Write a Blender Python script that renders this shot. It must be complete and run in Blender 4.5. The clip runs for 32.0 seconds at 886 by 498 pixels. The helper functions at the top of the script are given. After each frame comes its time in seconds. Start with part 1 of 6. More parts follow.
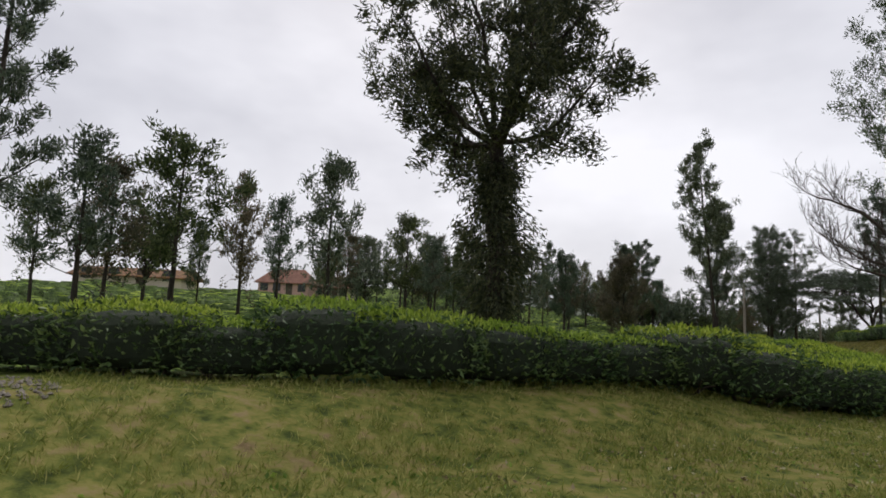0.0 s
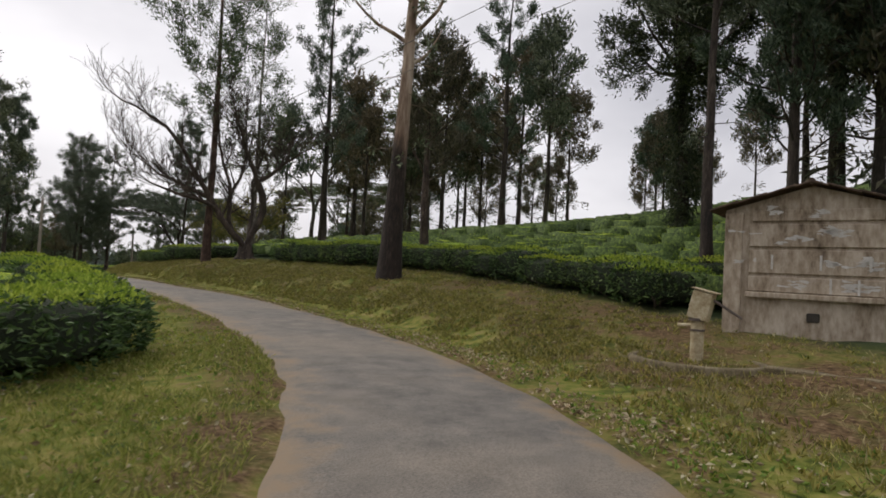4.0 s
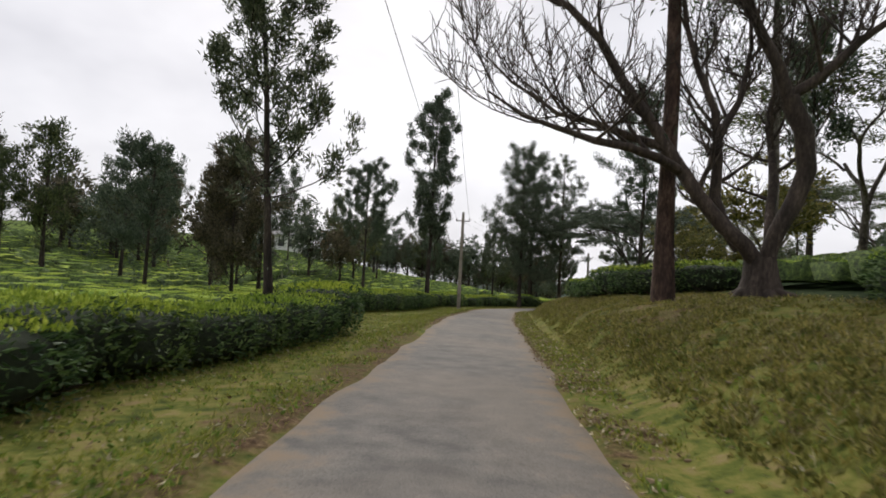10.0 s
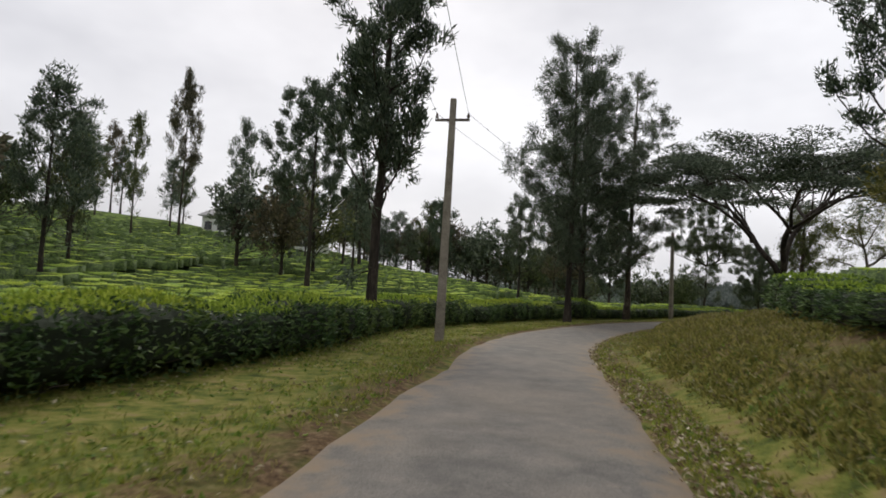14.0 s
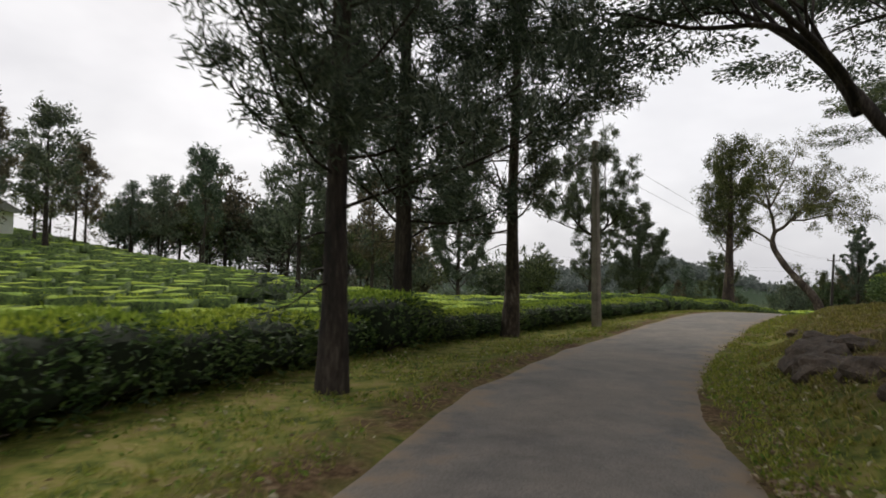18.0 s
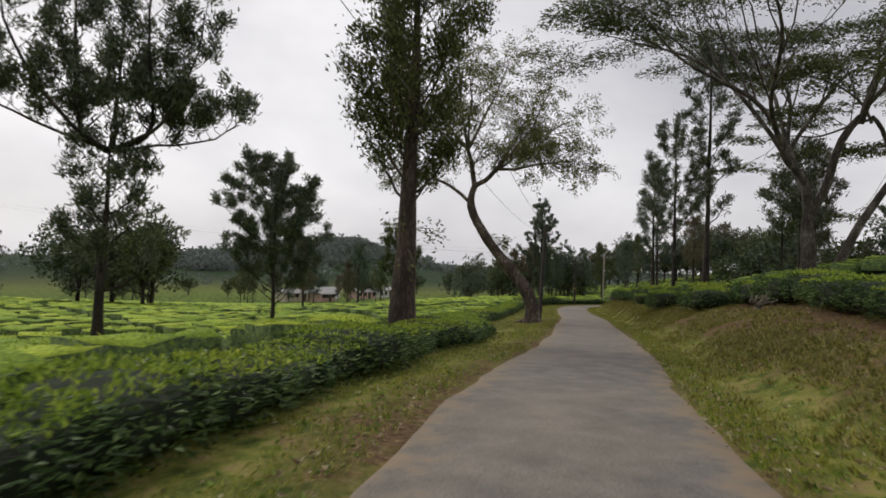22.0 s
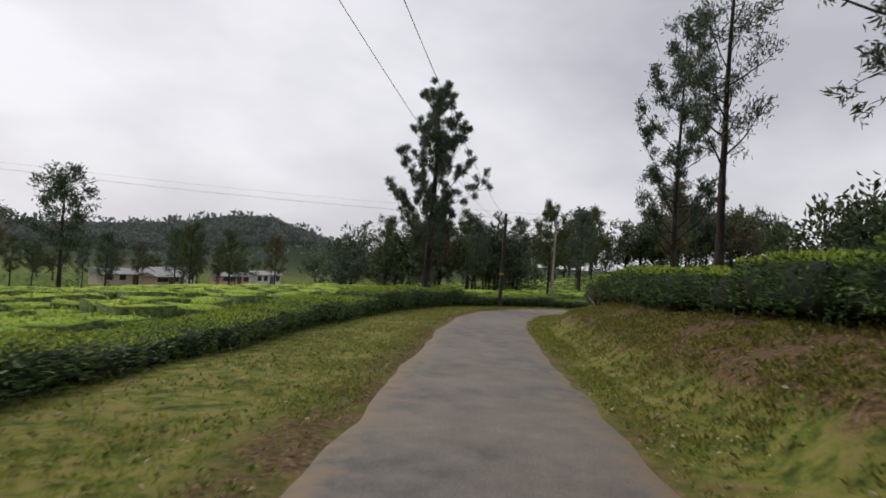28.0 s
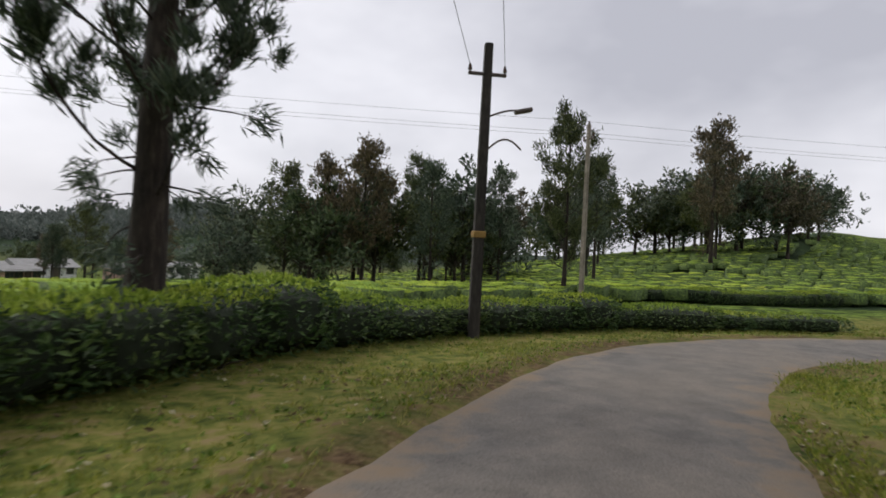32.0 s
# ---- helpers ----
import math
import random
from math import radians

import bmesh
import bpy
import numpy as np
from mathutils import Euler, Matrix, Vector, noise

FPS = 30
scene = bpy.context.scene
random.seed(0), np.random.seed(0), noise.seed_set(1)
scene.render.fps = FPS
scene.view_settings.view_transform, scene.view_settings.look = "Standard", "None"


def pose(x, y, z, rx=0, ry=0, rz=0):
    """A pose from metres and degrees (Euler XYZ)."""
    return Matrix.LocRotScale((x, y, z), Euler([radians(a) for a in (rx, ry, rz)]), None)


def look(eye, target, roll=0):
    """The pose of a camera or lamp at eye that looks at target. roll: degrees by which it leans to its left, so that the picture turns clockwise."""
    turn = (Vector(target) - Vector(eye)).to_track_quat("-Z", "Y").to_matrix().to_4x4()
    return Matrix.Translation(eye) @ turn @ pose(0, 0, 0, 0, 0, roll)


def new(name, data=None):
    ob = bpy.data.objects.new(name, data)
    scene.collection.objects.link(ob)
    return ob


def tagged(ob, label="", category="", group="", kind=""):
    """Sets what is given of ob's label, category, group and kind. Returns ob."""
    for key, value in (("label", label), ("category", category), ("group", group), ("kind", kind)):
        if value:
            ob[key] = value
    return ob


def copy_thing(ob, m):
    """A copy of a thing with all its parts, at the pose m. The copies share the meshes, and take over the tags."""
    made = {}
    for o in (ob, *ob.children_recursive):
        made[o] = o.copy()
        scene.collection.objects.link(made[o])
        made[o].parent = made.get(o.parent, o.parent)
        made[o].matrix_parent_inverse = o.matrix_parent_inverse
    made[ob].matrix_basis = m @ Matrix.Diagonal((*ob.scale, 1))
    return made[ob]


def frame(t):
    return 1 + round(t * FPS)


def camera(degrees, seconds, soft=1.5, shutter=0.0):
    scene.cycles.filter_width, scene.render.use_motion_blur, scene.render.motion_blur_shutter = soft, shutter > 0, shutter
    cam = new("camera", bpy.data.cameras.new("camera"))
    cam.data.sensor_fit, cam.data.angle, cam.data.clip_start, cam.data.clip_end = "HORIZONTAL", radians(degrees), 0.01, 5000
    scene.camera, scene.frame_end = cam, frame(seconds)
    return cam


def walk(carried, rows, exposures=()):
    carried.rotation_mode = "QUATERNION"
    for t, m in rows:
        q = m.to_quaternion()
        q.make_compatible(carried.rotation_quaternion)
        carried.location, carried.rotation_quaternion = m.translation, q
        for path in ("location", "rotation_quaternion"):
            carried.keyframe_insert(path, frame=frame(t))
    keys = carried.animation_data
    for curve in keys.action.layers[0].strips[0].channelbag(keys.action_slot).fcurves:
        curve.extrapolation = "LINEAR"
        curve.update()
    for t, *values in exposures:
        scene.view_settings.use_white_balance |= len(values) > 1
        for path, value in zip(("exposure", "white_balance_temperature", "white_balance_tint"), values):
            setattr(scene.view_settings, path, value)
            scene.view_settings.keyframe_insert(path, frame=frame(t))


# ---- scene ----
PATH = [
    (0.0, 17.386, -18.579, 1.180, 96.63, -2.66, 20.94),
    (0.5, 17.253, -18.149, 1.180, 96.48, -2.95, 19.69),
    (1.0, 17.192, -17.620, 1.204, 96.28, -3.49, 16.23),
    (1.5, 17.319, -16.907, 1.186, 96.00, -2.73, 9.64),
    (2.0, 17.621, -16.119, 1.190, 95.42, -2.59, 0.58),
    (2.5, 18.157, -15.269, 1.198, 94.70, -2.71, -9.97),
    (3.0, 18.865, -14.423, 1.202, 93.65, -2.59, -21.61),
    (3.5, 19.604, -13.667, 1.183, 93.10, -3.03, -32.83),
    (5.5, 22.787, -10.889, 1.149, 92.02, -3.35, -39.39),
    (6.0, 23.596, -9.601, 1.192, 91.88, -3.65, -31.49),
    (6.5, 24.283, -8.126, 1.194, 92.23, -2.96, -22.56),
    (7.0, 24.823, -6.392, 1.210, 92.58, -3.36, -15.81),
    (7.5, 25.309, -4.503, 1.223, 92.80, -2.95, -10.23),
    (8.0, 25.774, -2.487, 1.222, 93.32, -3.01, -5.74),
    (8.5, 26.105, -0.077, 1.246, 93.48, -2.86, -2.50),
    (9.0, 26.418, 2.439, 1.274, 93.09, -2.39, 0.50),
    (9.5, 26.589, 5.123, 1.350, 93.07, -2.96, 3.59),
    (10.0, 26.520, 7.891, 1.394, 92.93, -3.26, 6.22),
    (10.5, 26.438, 10.609, 1.332, 93.16, -2.35, 8.56),
    (11.0, 26.242, 13.379, 1.276, 92.80, -2.16, 10.00),
    (11.5, 26.070, 16.171, 1.274, 92.34, -3.76, 10.83),
    (12.0, 25.937, 19.045, 1.287, 92.35, -2.50, 10.60),
    (12.5, 25.884, 22.061, 1.299, 93.14, -1.68, 10.27),
    (13.0, 25.763, 25.150, 1.301, 92.89, -1.67, 9.68),
    (13.5, 25.704, 28.284, 1.280, 92.81, -2.27, 8.96),
    (14.0, 25.630, 31.257, 1.223, 92.60, -3.56, 8.37),
    (14.5, 25.572, 34.236, 1.184, 91.87, -2.46, 8.18),
    (16.5, 26.144, 45.940, 0.948, 92.64, -0.55, 2.68),
    (17.0, 26.509, 48.995, 0.938, 92.45, -0.44, 0.46),
    (17.5, 27.160, 52.055, 0.881, 92.47, -1.37, -2.78),
    (18.0, 28.010, 55.110, 0.789, 92.51, -1.38, -6.26),
    (18.5, 29.058, 58.275, 0.707, 92.86, -1.49, -9.77),
    (19.0, 30.262, 61.411, 0.701, 92.90, -0.21, -14.43),
    (19.5, 31.732, 64.183, 0.597, 92.27, -1.13, -19.11),
    (20.0, 33.323, 66.706, 0.455, 92.20, -0.59, -23.65),
    (20.5, 35.130, 69.338, 0.672, 92.37, -0.95, -27.50),
    (21.0, 37.108, 71.942, 0.858, 91.52, 0.25, -30.61),
    (21.5, 39.299, 74.437, 0.929, 90.89, -0.75, -32.38),
    (22.0, 41.385, 76.797, 0.937, 91.35, -1.81, -34.63),
    (22.5, 43.585, 79.052, 0.818, 91.13, -2.40, -37.57),
    (23.0, 45.912, 81.168, 0.757, 90.47, -2.38, -40.48),
    (23.5, 48.358, 83.104, 0.592, 90.03, -1.05, -42.89),
    (24.0, 50.923, 85.126, 0.413, 89.67, -2.70, -43.58),
    (24.5, 53.410, 87.229, 0.235, 89.73, -3.30, -43.61),
    (25.0, 55.982, 89.593, 0.076, 89.91, -3.28, -43.22),
    (25.5, 58.443, 91.947, -0.004, 90.33, -4.62, -42.29),
    (27.5, 67.642, 100.648, -0.766, 90.63, -3.76, -40.64),
    (28.0, 69.872, 102.812, -0.887, 90.87, -3.96, -40.60),
    (28.5, 72.117, 104.954, -1.027, 90.60, -4.55, -39.86),
    (29.0, 74.331, 107.185, -1.151, 90.72, -3.65, -38.61),
    (29.5, 76.532, 109.440, -1.253, 90.70, -3.53, -37.24),
    (30.0, 78.645, 111.712, -1.420, 90.61, -3.48, -36.91),
    (30.5, 80.851, 114.004, -1.524, 90.29, -3.57, -37.31),
    (31.0, 83.188, 116.293, -1.624, 90.93, -3.33, -38.20),
    (31.5, 85.619, 118.430, -1.741, 90.25, -2.99, -40.06),
    (32.0, 88.228, 120.534, -1.906, 89.95, -2.81, -43.36),
]

cam = camera(72.2, 32.0, soft=1.7, shutter=0.2)
walk(cam, [(t, pose(*r)) for t, *r in PATH], [(0, 0.05, 6500, 10), (3, 0.05, 6600, 10), (5.5, 0.28, 6880, 11), (7, 0.22, 6680, 10), (9, 0.25, 6640, 9.3), (12, 0.12, 6600, 8.6), (18, 0.16, 6740, 8), (20, 0.14, 6740, 8.5), (22, 0.04, 6800, 9), (24, 0.05, 6850, 10), (28, 0.0, 6600, 10), (32, 0.06, 6520, 10)])

# ---- sky and sun: a bright overcast morning ----
SUN_AZ, SUN_EL = radians(-20), radians(48)
world = bpy.data.worlds.new("overcast_sky")
scene.world = world
world.use_nodes = True
wt = world.node_tree
wn, wl = wt.nodes, wt.links
wn.clear()
w_out = wn.new("ShaderNodeOutputWorld")
w_bg = wn.new("ShaderNodeBackground")
w_sky = wn.new("ShaderNodeTexSky")
w_sky.sky_type = "NISHITA"
w_sky.sun_disc = False
w_sky.sun_elevation, w_sky.sun_rotation = SUN_EL, SUN_AZ
w_sky.dust_density = 4.0
w_co = wn.new("ShaderNodeTexCoord")
w_map = wn.new("ShaderNodeMapping")
w_map.inputs["Scale"].default_value = (1.0, 1.0, 2.0)
w_noise = wn.new("ShaderNodeTexNoise")
w_noise.inputs["Scale"].default_value = 1.5
w_noise.inputs["Detail"].default_value = 5.0
w_noise.inputs["Roughness"].default_value = 0.52
w_ramp = wn.new("ShaderNodeValToRGB")
w_ramp.color_ramp.elements[0].position, w_ramp.color_ramp.elements[0].color = 0.34, (5.2, 5.24, 5.86, 1)
w_ramp.color_ramp.elements[1].position, w_ramp.color_ramp.elements[1].color = 0.67, (9.4, 9.38, 9.98, 1)
w_mix = wn.new("ShaderNodeMix")
w_mix.data_type = "RGBA"
w_mix.inputs["Factor"].default_value = 0.9
wl.new(w_co.outputs["Generated"], w_map.inputs["Vector"])
wl.new(w_map.outputs["Vector"], w_noise.inputs["Vector"])
wl.new(w_noise.outputs["Fac"], w_ramp.inputs["Fac"])
wl.new(w_sky.outputs["Color"], w_mix.inputs["A"])
wl.new(w_ramp.outputs["Color"], w_mix.inputs["B"])
wl.new(w_mix.outputs["Result"], w_bg.inputs["Color"])
w_bg.inputs["Strength"].default_value = 0.1
wl.new(w_bg.outputs["Background"], w_out.inputs["Surface"])

sun_data = bpy.data.lights.new("sun", "SUN")
sun_data.energy, sun_data.angle, sun_data.color = 1.3, radians(25), (1.0, 0.96, 0.9)
sun = new("sun", sun_data)
sun.matrix_world = look((math.sin(SUN_AZ) * math.cos(SUN_EL) * 100, math.cos(SUN_AZ) * math.cos(SUN_EL) * 100, math.sin(SUN_EL) * 100), (0, 0, 0))

# ---- lie of the land ----
ROAD = [  # centre of the road: x, y, height
    (-12, -52, 0.5), (2, -36, 0.1), (11.8, -24.4, -0.1), (17.6, -17.0, -0.14), (22.1, -11.4, -0.13), (24.7, -5.8, -0.12), (25.75, 0.4, -0.08), (26.1, 8, 0.02), (25.9, 16, 0.0),
    (25.6, 24, 0.0), (25.4, 32, -0.1), (25.5, 40, -0.25), (25.9, 47.5, -0.38), (28.1, 56, -0.53), (31.0, 63.3, -0.64), (35.2, 69.6, -0.66),
    (40.4, 75.5, -0.4), (46.0, 81.2, -0.6), (52.0, 86.3, -1.0), (58.4, 92.0, -1.45), (64.6, 97.8, -1.9), (70.9, 103.7, -2.3),
    (77.5, 110.4, -2.75), (83.6, 116.6, -3.0), (88.6, 120.8, -3.2), (93.0, 123.35, -3.35), (97.4, 124.8, -3.48), (101.3, 124.6, -3.55), (105, 122.9, -3.57), (109.5, 120, -3.6), (117, 116.2, -3.6), (130, 113, -3.7), (150, 112, -3.8), (180, 115, -4), (215, 120, -6)]


def spline(points, step=0.5):
    """A smooth line through the points, cut into pieces about step long."""
    p = np.array(points, float)
    p = np.vstack([2 * p[0] - p[1], p, 2 * p[-1] - p[-2]])
    out = []
    for a, b, c, d in zip(p, p[1:], p[2:], p[3:]):
        n = max(2, int(np.linalg.norm((c - b)[:2]) / step))
        for u in np.arange(n) / n:
            out.append(0.5 * (2 * b + (c - a) * u + (2 * a - 5 * b + 4 * c - d) * u * u + (3 * b - a - 3 * c + d) * u ** 3))
    out.append(p[-2])
    return np.array(out)


LINE = spline(ROAD)
STEP = np.gradient(LINE[:, :2], axis=0)
STEP /= np.linalg.norm(STEP, axis=1)[:, None]
RUN = np.concatenate([[0], np.cumsum(np.linalg.norm(np.diff(LINE[:, :2], axis=0), axis=1))])
RUN -= RUN[np.argmin(np.abs(LINE[:, 0] - 17.4) + np.abs(LINE[:, 1] + 17.2))]


def beside(x, y):
    """For places: how far along the road, how far to the right of its middle, and the road's height there."""
    x, y = np.atleast_1d(x).astype(float), np.atleast_1d(y).astype(float)
    s, lat, zr = np.empty_like(x), np.empty_like(x), np.empty_like(x)
    for k in range(0, len(x), 4000):
        q = slice(k, k + 4000)
        d2 = (x[q, None] - LINE[None, :, 0]) ** 2 + (y[q, None] - LINE[None, :, 1]) ** 2
        n = d2.argmin(1)
        side = (x[q] - LINE[n, 0]) * STEP[n, 1] - (y[q] - LINE[n, 1]) * STEP[n, 0]
        s[q], zr[q] = RUN[n], LINE[n, 2]
        lat[q] = np.sqrt(d2[np.arange(len(n)), n]) * np.sign(side)
    return s, lat, zr


def ease(a, b, v):
    u = np.clip((v - a) / (b - a), 0, 1)
    return u * u * (3 - 2 * u)


def hill(x, y, cx, cy, rx, ry, top):
    return top * np.exp(-0.5 * (((x - cx) / rx) ** 2 + ((y - cy) / ry) ** 2))


def waves(x, y):
    return 0.5 * np.sin(x * 0.21 + 1.3 * np.sin(y * 0.13)) * np.sin(y * 0.17 + 0.8) + 0.25 * np.sin(x * 0.53 + y * 0.31)


def height(x, y):
    """Height of the ground."""
    x, y = np.atleast_1d(x).astype(float), np.atleast_1d(y).astype(float)
    s, lat, zr = beside(x, y)
    far = np.abs(lat)
    # bank on the right of the road, verge on the left
    crest = np.interp(s, [-30, 0, 8, 13.5, 18, 25, 40, 62, 72, 78, 84, 95, 110, 117, 135, 160, 168, 180, 200], [0.05, 0.05, 0.08, 0.16, 0.62, 0.85, 1.2, 1.1, 1.0, 0.85, 0.74, 0.58, 0.62, 1.1, 1.28, 1.12, 0.7, 0.1, 0.0])
    rise = np.interp(s, [-30, 0, 8, 20, 40, 84, 120, 150, 175, 190], [0.06, 0.06, 0.07, 0.14, 0.13, 0.2, 0.22, 0.18, 0.02, 0.0])
    right = crest * (0.5 * ease(2.15, 3.1, lat) + 0.5 * ease(2.4, 4.7, lat)) + rise * np.clip(lat - 4.6, 0, 16)
    left = -0.12 * ease(1.7, 3.0, -lat) - (0.2 + 1.1 * ease(96, 112, s) * (1 - ease(140, 160, s))) * ease(3.6, 14, -lat)
    left = left + 0.6 * ease(4, 7, -lat) * (1 - ease(10.5, 14.5, -lat)) * (1 - ease(6, 17, s))
    near = zr + np.where(lat > 0, right, left)
    # fields and hills beyond
    u = x + y
    west = -0.8 - 0.052 * np.clip(u - 110, 0, 170) - 0.01 * np.clip(u - 280, 0, 500)
    west = west + hill(x, y, -45, 122, 34, 34, 7.5) + hill(x, y, -42, 30, 22, 26, 1.6) + hill(x, y, -70, 60, 40, 60, 3) + hill(x, y, 185, 145, 52, 42, 9) + hill(x, y, 222, 138, 26, 22, 7.5)
    east = zr + 2.6 + hill(x, y, 84, -18, 34, 30, 6.5) + hill(x, y, 165, 78, 42, 34, 8) - 2.6 * ease(140, 200, s)
    wide = np.where(lat > 0, east, west)
    share = ease(8, 34, far)
    z = near * (1 - share) + wide * share
    # the wooded hills in the distance
    gone = np.hypot(x - 60, y - 60)
    away = ease(110, 320, gone)
    z = z + away * (hill(x, y, 222, 458, 44, 60, 14.5) + hill(x, y, 224, 452, 16, 30, 4) + hill(x, y, 130, 485, 130, 60, 9.5) + hill(x, y, -160, 560, 160, 90, 10) + hill(x, y, 420, 620, 150, 90, 14))
    z = z + away * (hill(x, y, 420, 150, 120, 120, 16) + hill(x, y, 300, -60, 120, 120, 14))
    z = z + 0.055 * np.sin(x * 2.3 + 1.1 * np.sin(y * 1.7)) * np.sin(y * 2.1 + 0.9 * np.sin(x * 1.3)) * ease(1.9, 3.2, lat) * (1 - ease(7, 9, lat))
    z = z + 0.16 * waves(x, y) * ease(3, 9, far) + 1.6 * waves(x * 0.2, y * 0.2) * ease(150, 400, gone)
    return z - 0.10 * (1 - ease(1.05, 1.4, far))


def ground_z(x, y):
    return float(height(x, y)[0])


def along(s, lat):
    """The place s metres along the road and lat metres to the right of its middle, and the heading there."""
    x, y = np.interp(s, RUN, LINE[:, 0]), np.interp(s, RUN, LINE[:, 1])
    tx, ty = np.interp(s, RUN, STEP[:, 0]), np.interp(s, RUN, STEP[:, 1])
    n = math.hypot(tx, ty)
    return x + ty / n * lat, y - tx / n * lat, math.atan2(ty, tx)


# ---- materials ----
def material(name):
    m = bpy.data.materials.new(name)
    m.use_nodes = True
    nt = m.node_tree
    return m, nt.nodes, nt.links, nt.nodes["Principled BSDF"]


def ramp(nodes, stops):
    r = nodes.new("ShaderNodeValToRGB")
    e = r.color_ramp.elements
    while len(e) < len(stops):
        e.new(0.5)
    for k, (at, col) in enumerate(stops):
        e[k].position, e[k].color = at, (*col, 1)
    return r


def noise_of(nodes, links, scale, detail=4.0, rough=0.55, vector=None, kind="Object"):
    n = nodes.new("ShaderNodeTexNoise")
    n.inputs["Scale"].default_value, n.inputs["Detail"].default_value, n.inputs["Roughness"].default_value = scale, detail, rough
    if vector is None:
        vector = nodes.new("ShaderNodeTexCoord").outputs[kind]
    links.new(vector, n.inputs["Vector"])
    return n


def blend(nodes, links, a, b, fac, mode="MIX"):
    m = nodes.new("ShaderNodeMix")
    m.data_type, m.blend_type = "RGBA", mode
    for value, slot in ((fac, "Factor"), (a, "A"), (b, "B")):
        if isinstance(value, (int, float)):
            m.inputs[slot].default_value = value
        elif isinstance(value, tuple):
            m.inputs[slot].default_value = (*value, 1)
        else:
            links.new(value, m.inputs[slot])
    return m.outputs["Result"]


def bump_from(nodes, links, bsdf, source, strength, distance):
    b = nodes.new("ShaderNodeBump")
    b.inputs["Strength"].default_value, b.inputs["Distance"].default_value = strength, distance
    links.new(source, b.inputs["Height"])
    links.new(b.outputs["Normal"], bsdf.inputs["Normal"])


def leaf_material(name, dark, mid, light, rough=0.5, glow=0.3):
    """Leaves: colour differs from leaf to leaf, and some light comes through."""
    m, n, l, b = material(name)
    geo = n.new("ShaderNodeNewGeometry")
    r = ramp(n, [(0.0, dark), (0.55, mid), (1.0, light)])
    l.new(geo.outputs["Random Per Island"], r.inputs["Fac"])
    info = n.new("ShaderNodeObjectInfo")
    tint = ramp(n, [(0.0, (0.82, 0.9, 0.85)), (0.5, (1, 1, 1)), (1.0, (1.14, 1.06, 0.92))])
    l.new(info.outputs["Random"], tint.inputs["Fac"])
    col = blend(n, l, r.outputs["Color"], tint.outputs["Color"], 1.0, "MULTIPLY")
    l.new(col, b.inputs["Base Color"])
    b.inputs["Roughness"].default_value = rough
    b.inputs["Specular IOR Level"].default_value = 0.25
    tr = n.new("ShaderNodeBsdfTranslucent")
    l.new(col, tr.inputs["Color"])
    mix = n.new("ShaderNodeMixShader")
    mix.inputs["Fac"].default_value = glow
    l.new(b.outputs["BSDF"], mix.inputs[1])
    l.new(tr.outputs["BSDF"], mix.inputs[2])
    l.new(mix.outputs["Shader"], n["Material Output"].inputs["Surface"])
    return m


def surface(name, stops, scale, rough=0.85, bump=0.4, depth=0.02, fine=None, stretch=None, contrast=1.4):
    """A rough natural surface: broad patches and fine grain over a colour ramp, with relief."""
    m, n, l, b = material(name)
    vec = n.new("ShaderNodeTexCoord").outputs["Object"]
    if stretch:
        mp = n.new("ShaderNodeMapping")
        mp.inputs["Scale"].default_value = stretch
        l.new(vec, mp.inputs["Vector"])
        vec = mp.outputs["Vector"]
    big, small = noise_of(n, l, scale, 5, 0.6, vec), noise_of(n, l, fine or scale * 9, 4, 0.65, vec)
    mx = n.new("ShaderNodeMath")
    mx.operation = "MULTIPLY_ADD"
    mx.inputs[1].default_value = 0.45
    l.new(small.outputs["Fac"], mx.inputs[0])
    half = n.new("ShaderNodeMath")
    half.operation = "MULTIPLY"
    half.inputs[1].default_value = 0.55
    l.new(big.outputs["Fac"], half.inputs[0])
    l.new(half.outputs[0], mx.inputs[2])
    r = ramp(n, stops)
    wide = n.new("ShaderNodeMath")
    wide.operation = "MULTIPLY_ADD"
    wide.inputs[1].default_value, wide.inputs[2].default_value = contrast, 0.5 - 0.5 * contrast
    l.new(mx.outputs[0], wide.inputs[0])
    l.new(wide.outputs[0], r.inputs["Fac"])
    l.new(r.outputs["Color"], b.inputs["Base Color"])
    b.inputs["Roughness"].default_value = rough
    bump_from(n, l, b, mx.outputs[0], bump, depth)
    return m


M_OAK = leaf_material("silver_oak_leaf", (0.044, 0.062, 0.045), (0.09, 0.122, 0.08), (0.185, 0.21, 0.152), 0.6, 0.28)
M_OAK_RUSTY = leaf_material("rusty_oak_leaf", (0.05, 0.05, 0.034), (0.108, 0.098, 0.064), (0.195, 0.158, 0.105), 0.6, 0.26)
M_FEATHER = leaf_material("feathery_leaf", (0.042, 0.055, 0.027), (0.086, 0.108, 0.046), (0.17, 0.185, 0.078), 0.65, 0.27)
M_OLIVE = leaf_material("olive_leaf", (0.046, 0.055, 0.021), (0.1, 0.112, 0.038), (0.2, 0.19, 0.068), 0.6, 0.28)
M_YELLOW = leaf_material("yellowing_leaf", (0.062, 0.07, 0.024), (0.14, 0.145, 0.044), (0.27, 0.245, 0.08), 0.6, 0.32)
M_EUC = leaf_material("gum_leaf", (0.052, 0.072, 0.039), (0.111, 0.143, 0.078), (0.208, 0.234, 0.13), 0.5, 0.25)
M_BROAD = leaf_material("broad_leaf", (0.03, 0.048, 0.024), (0.07, 0.1, 0.046), (0.145, 0.18, 0.088), 0.55, 0.24)
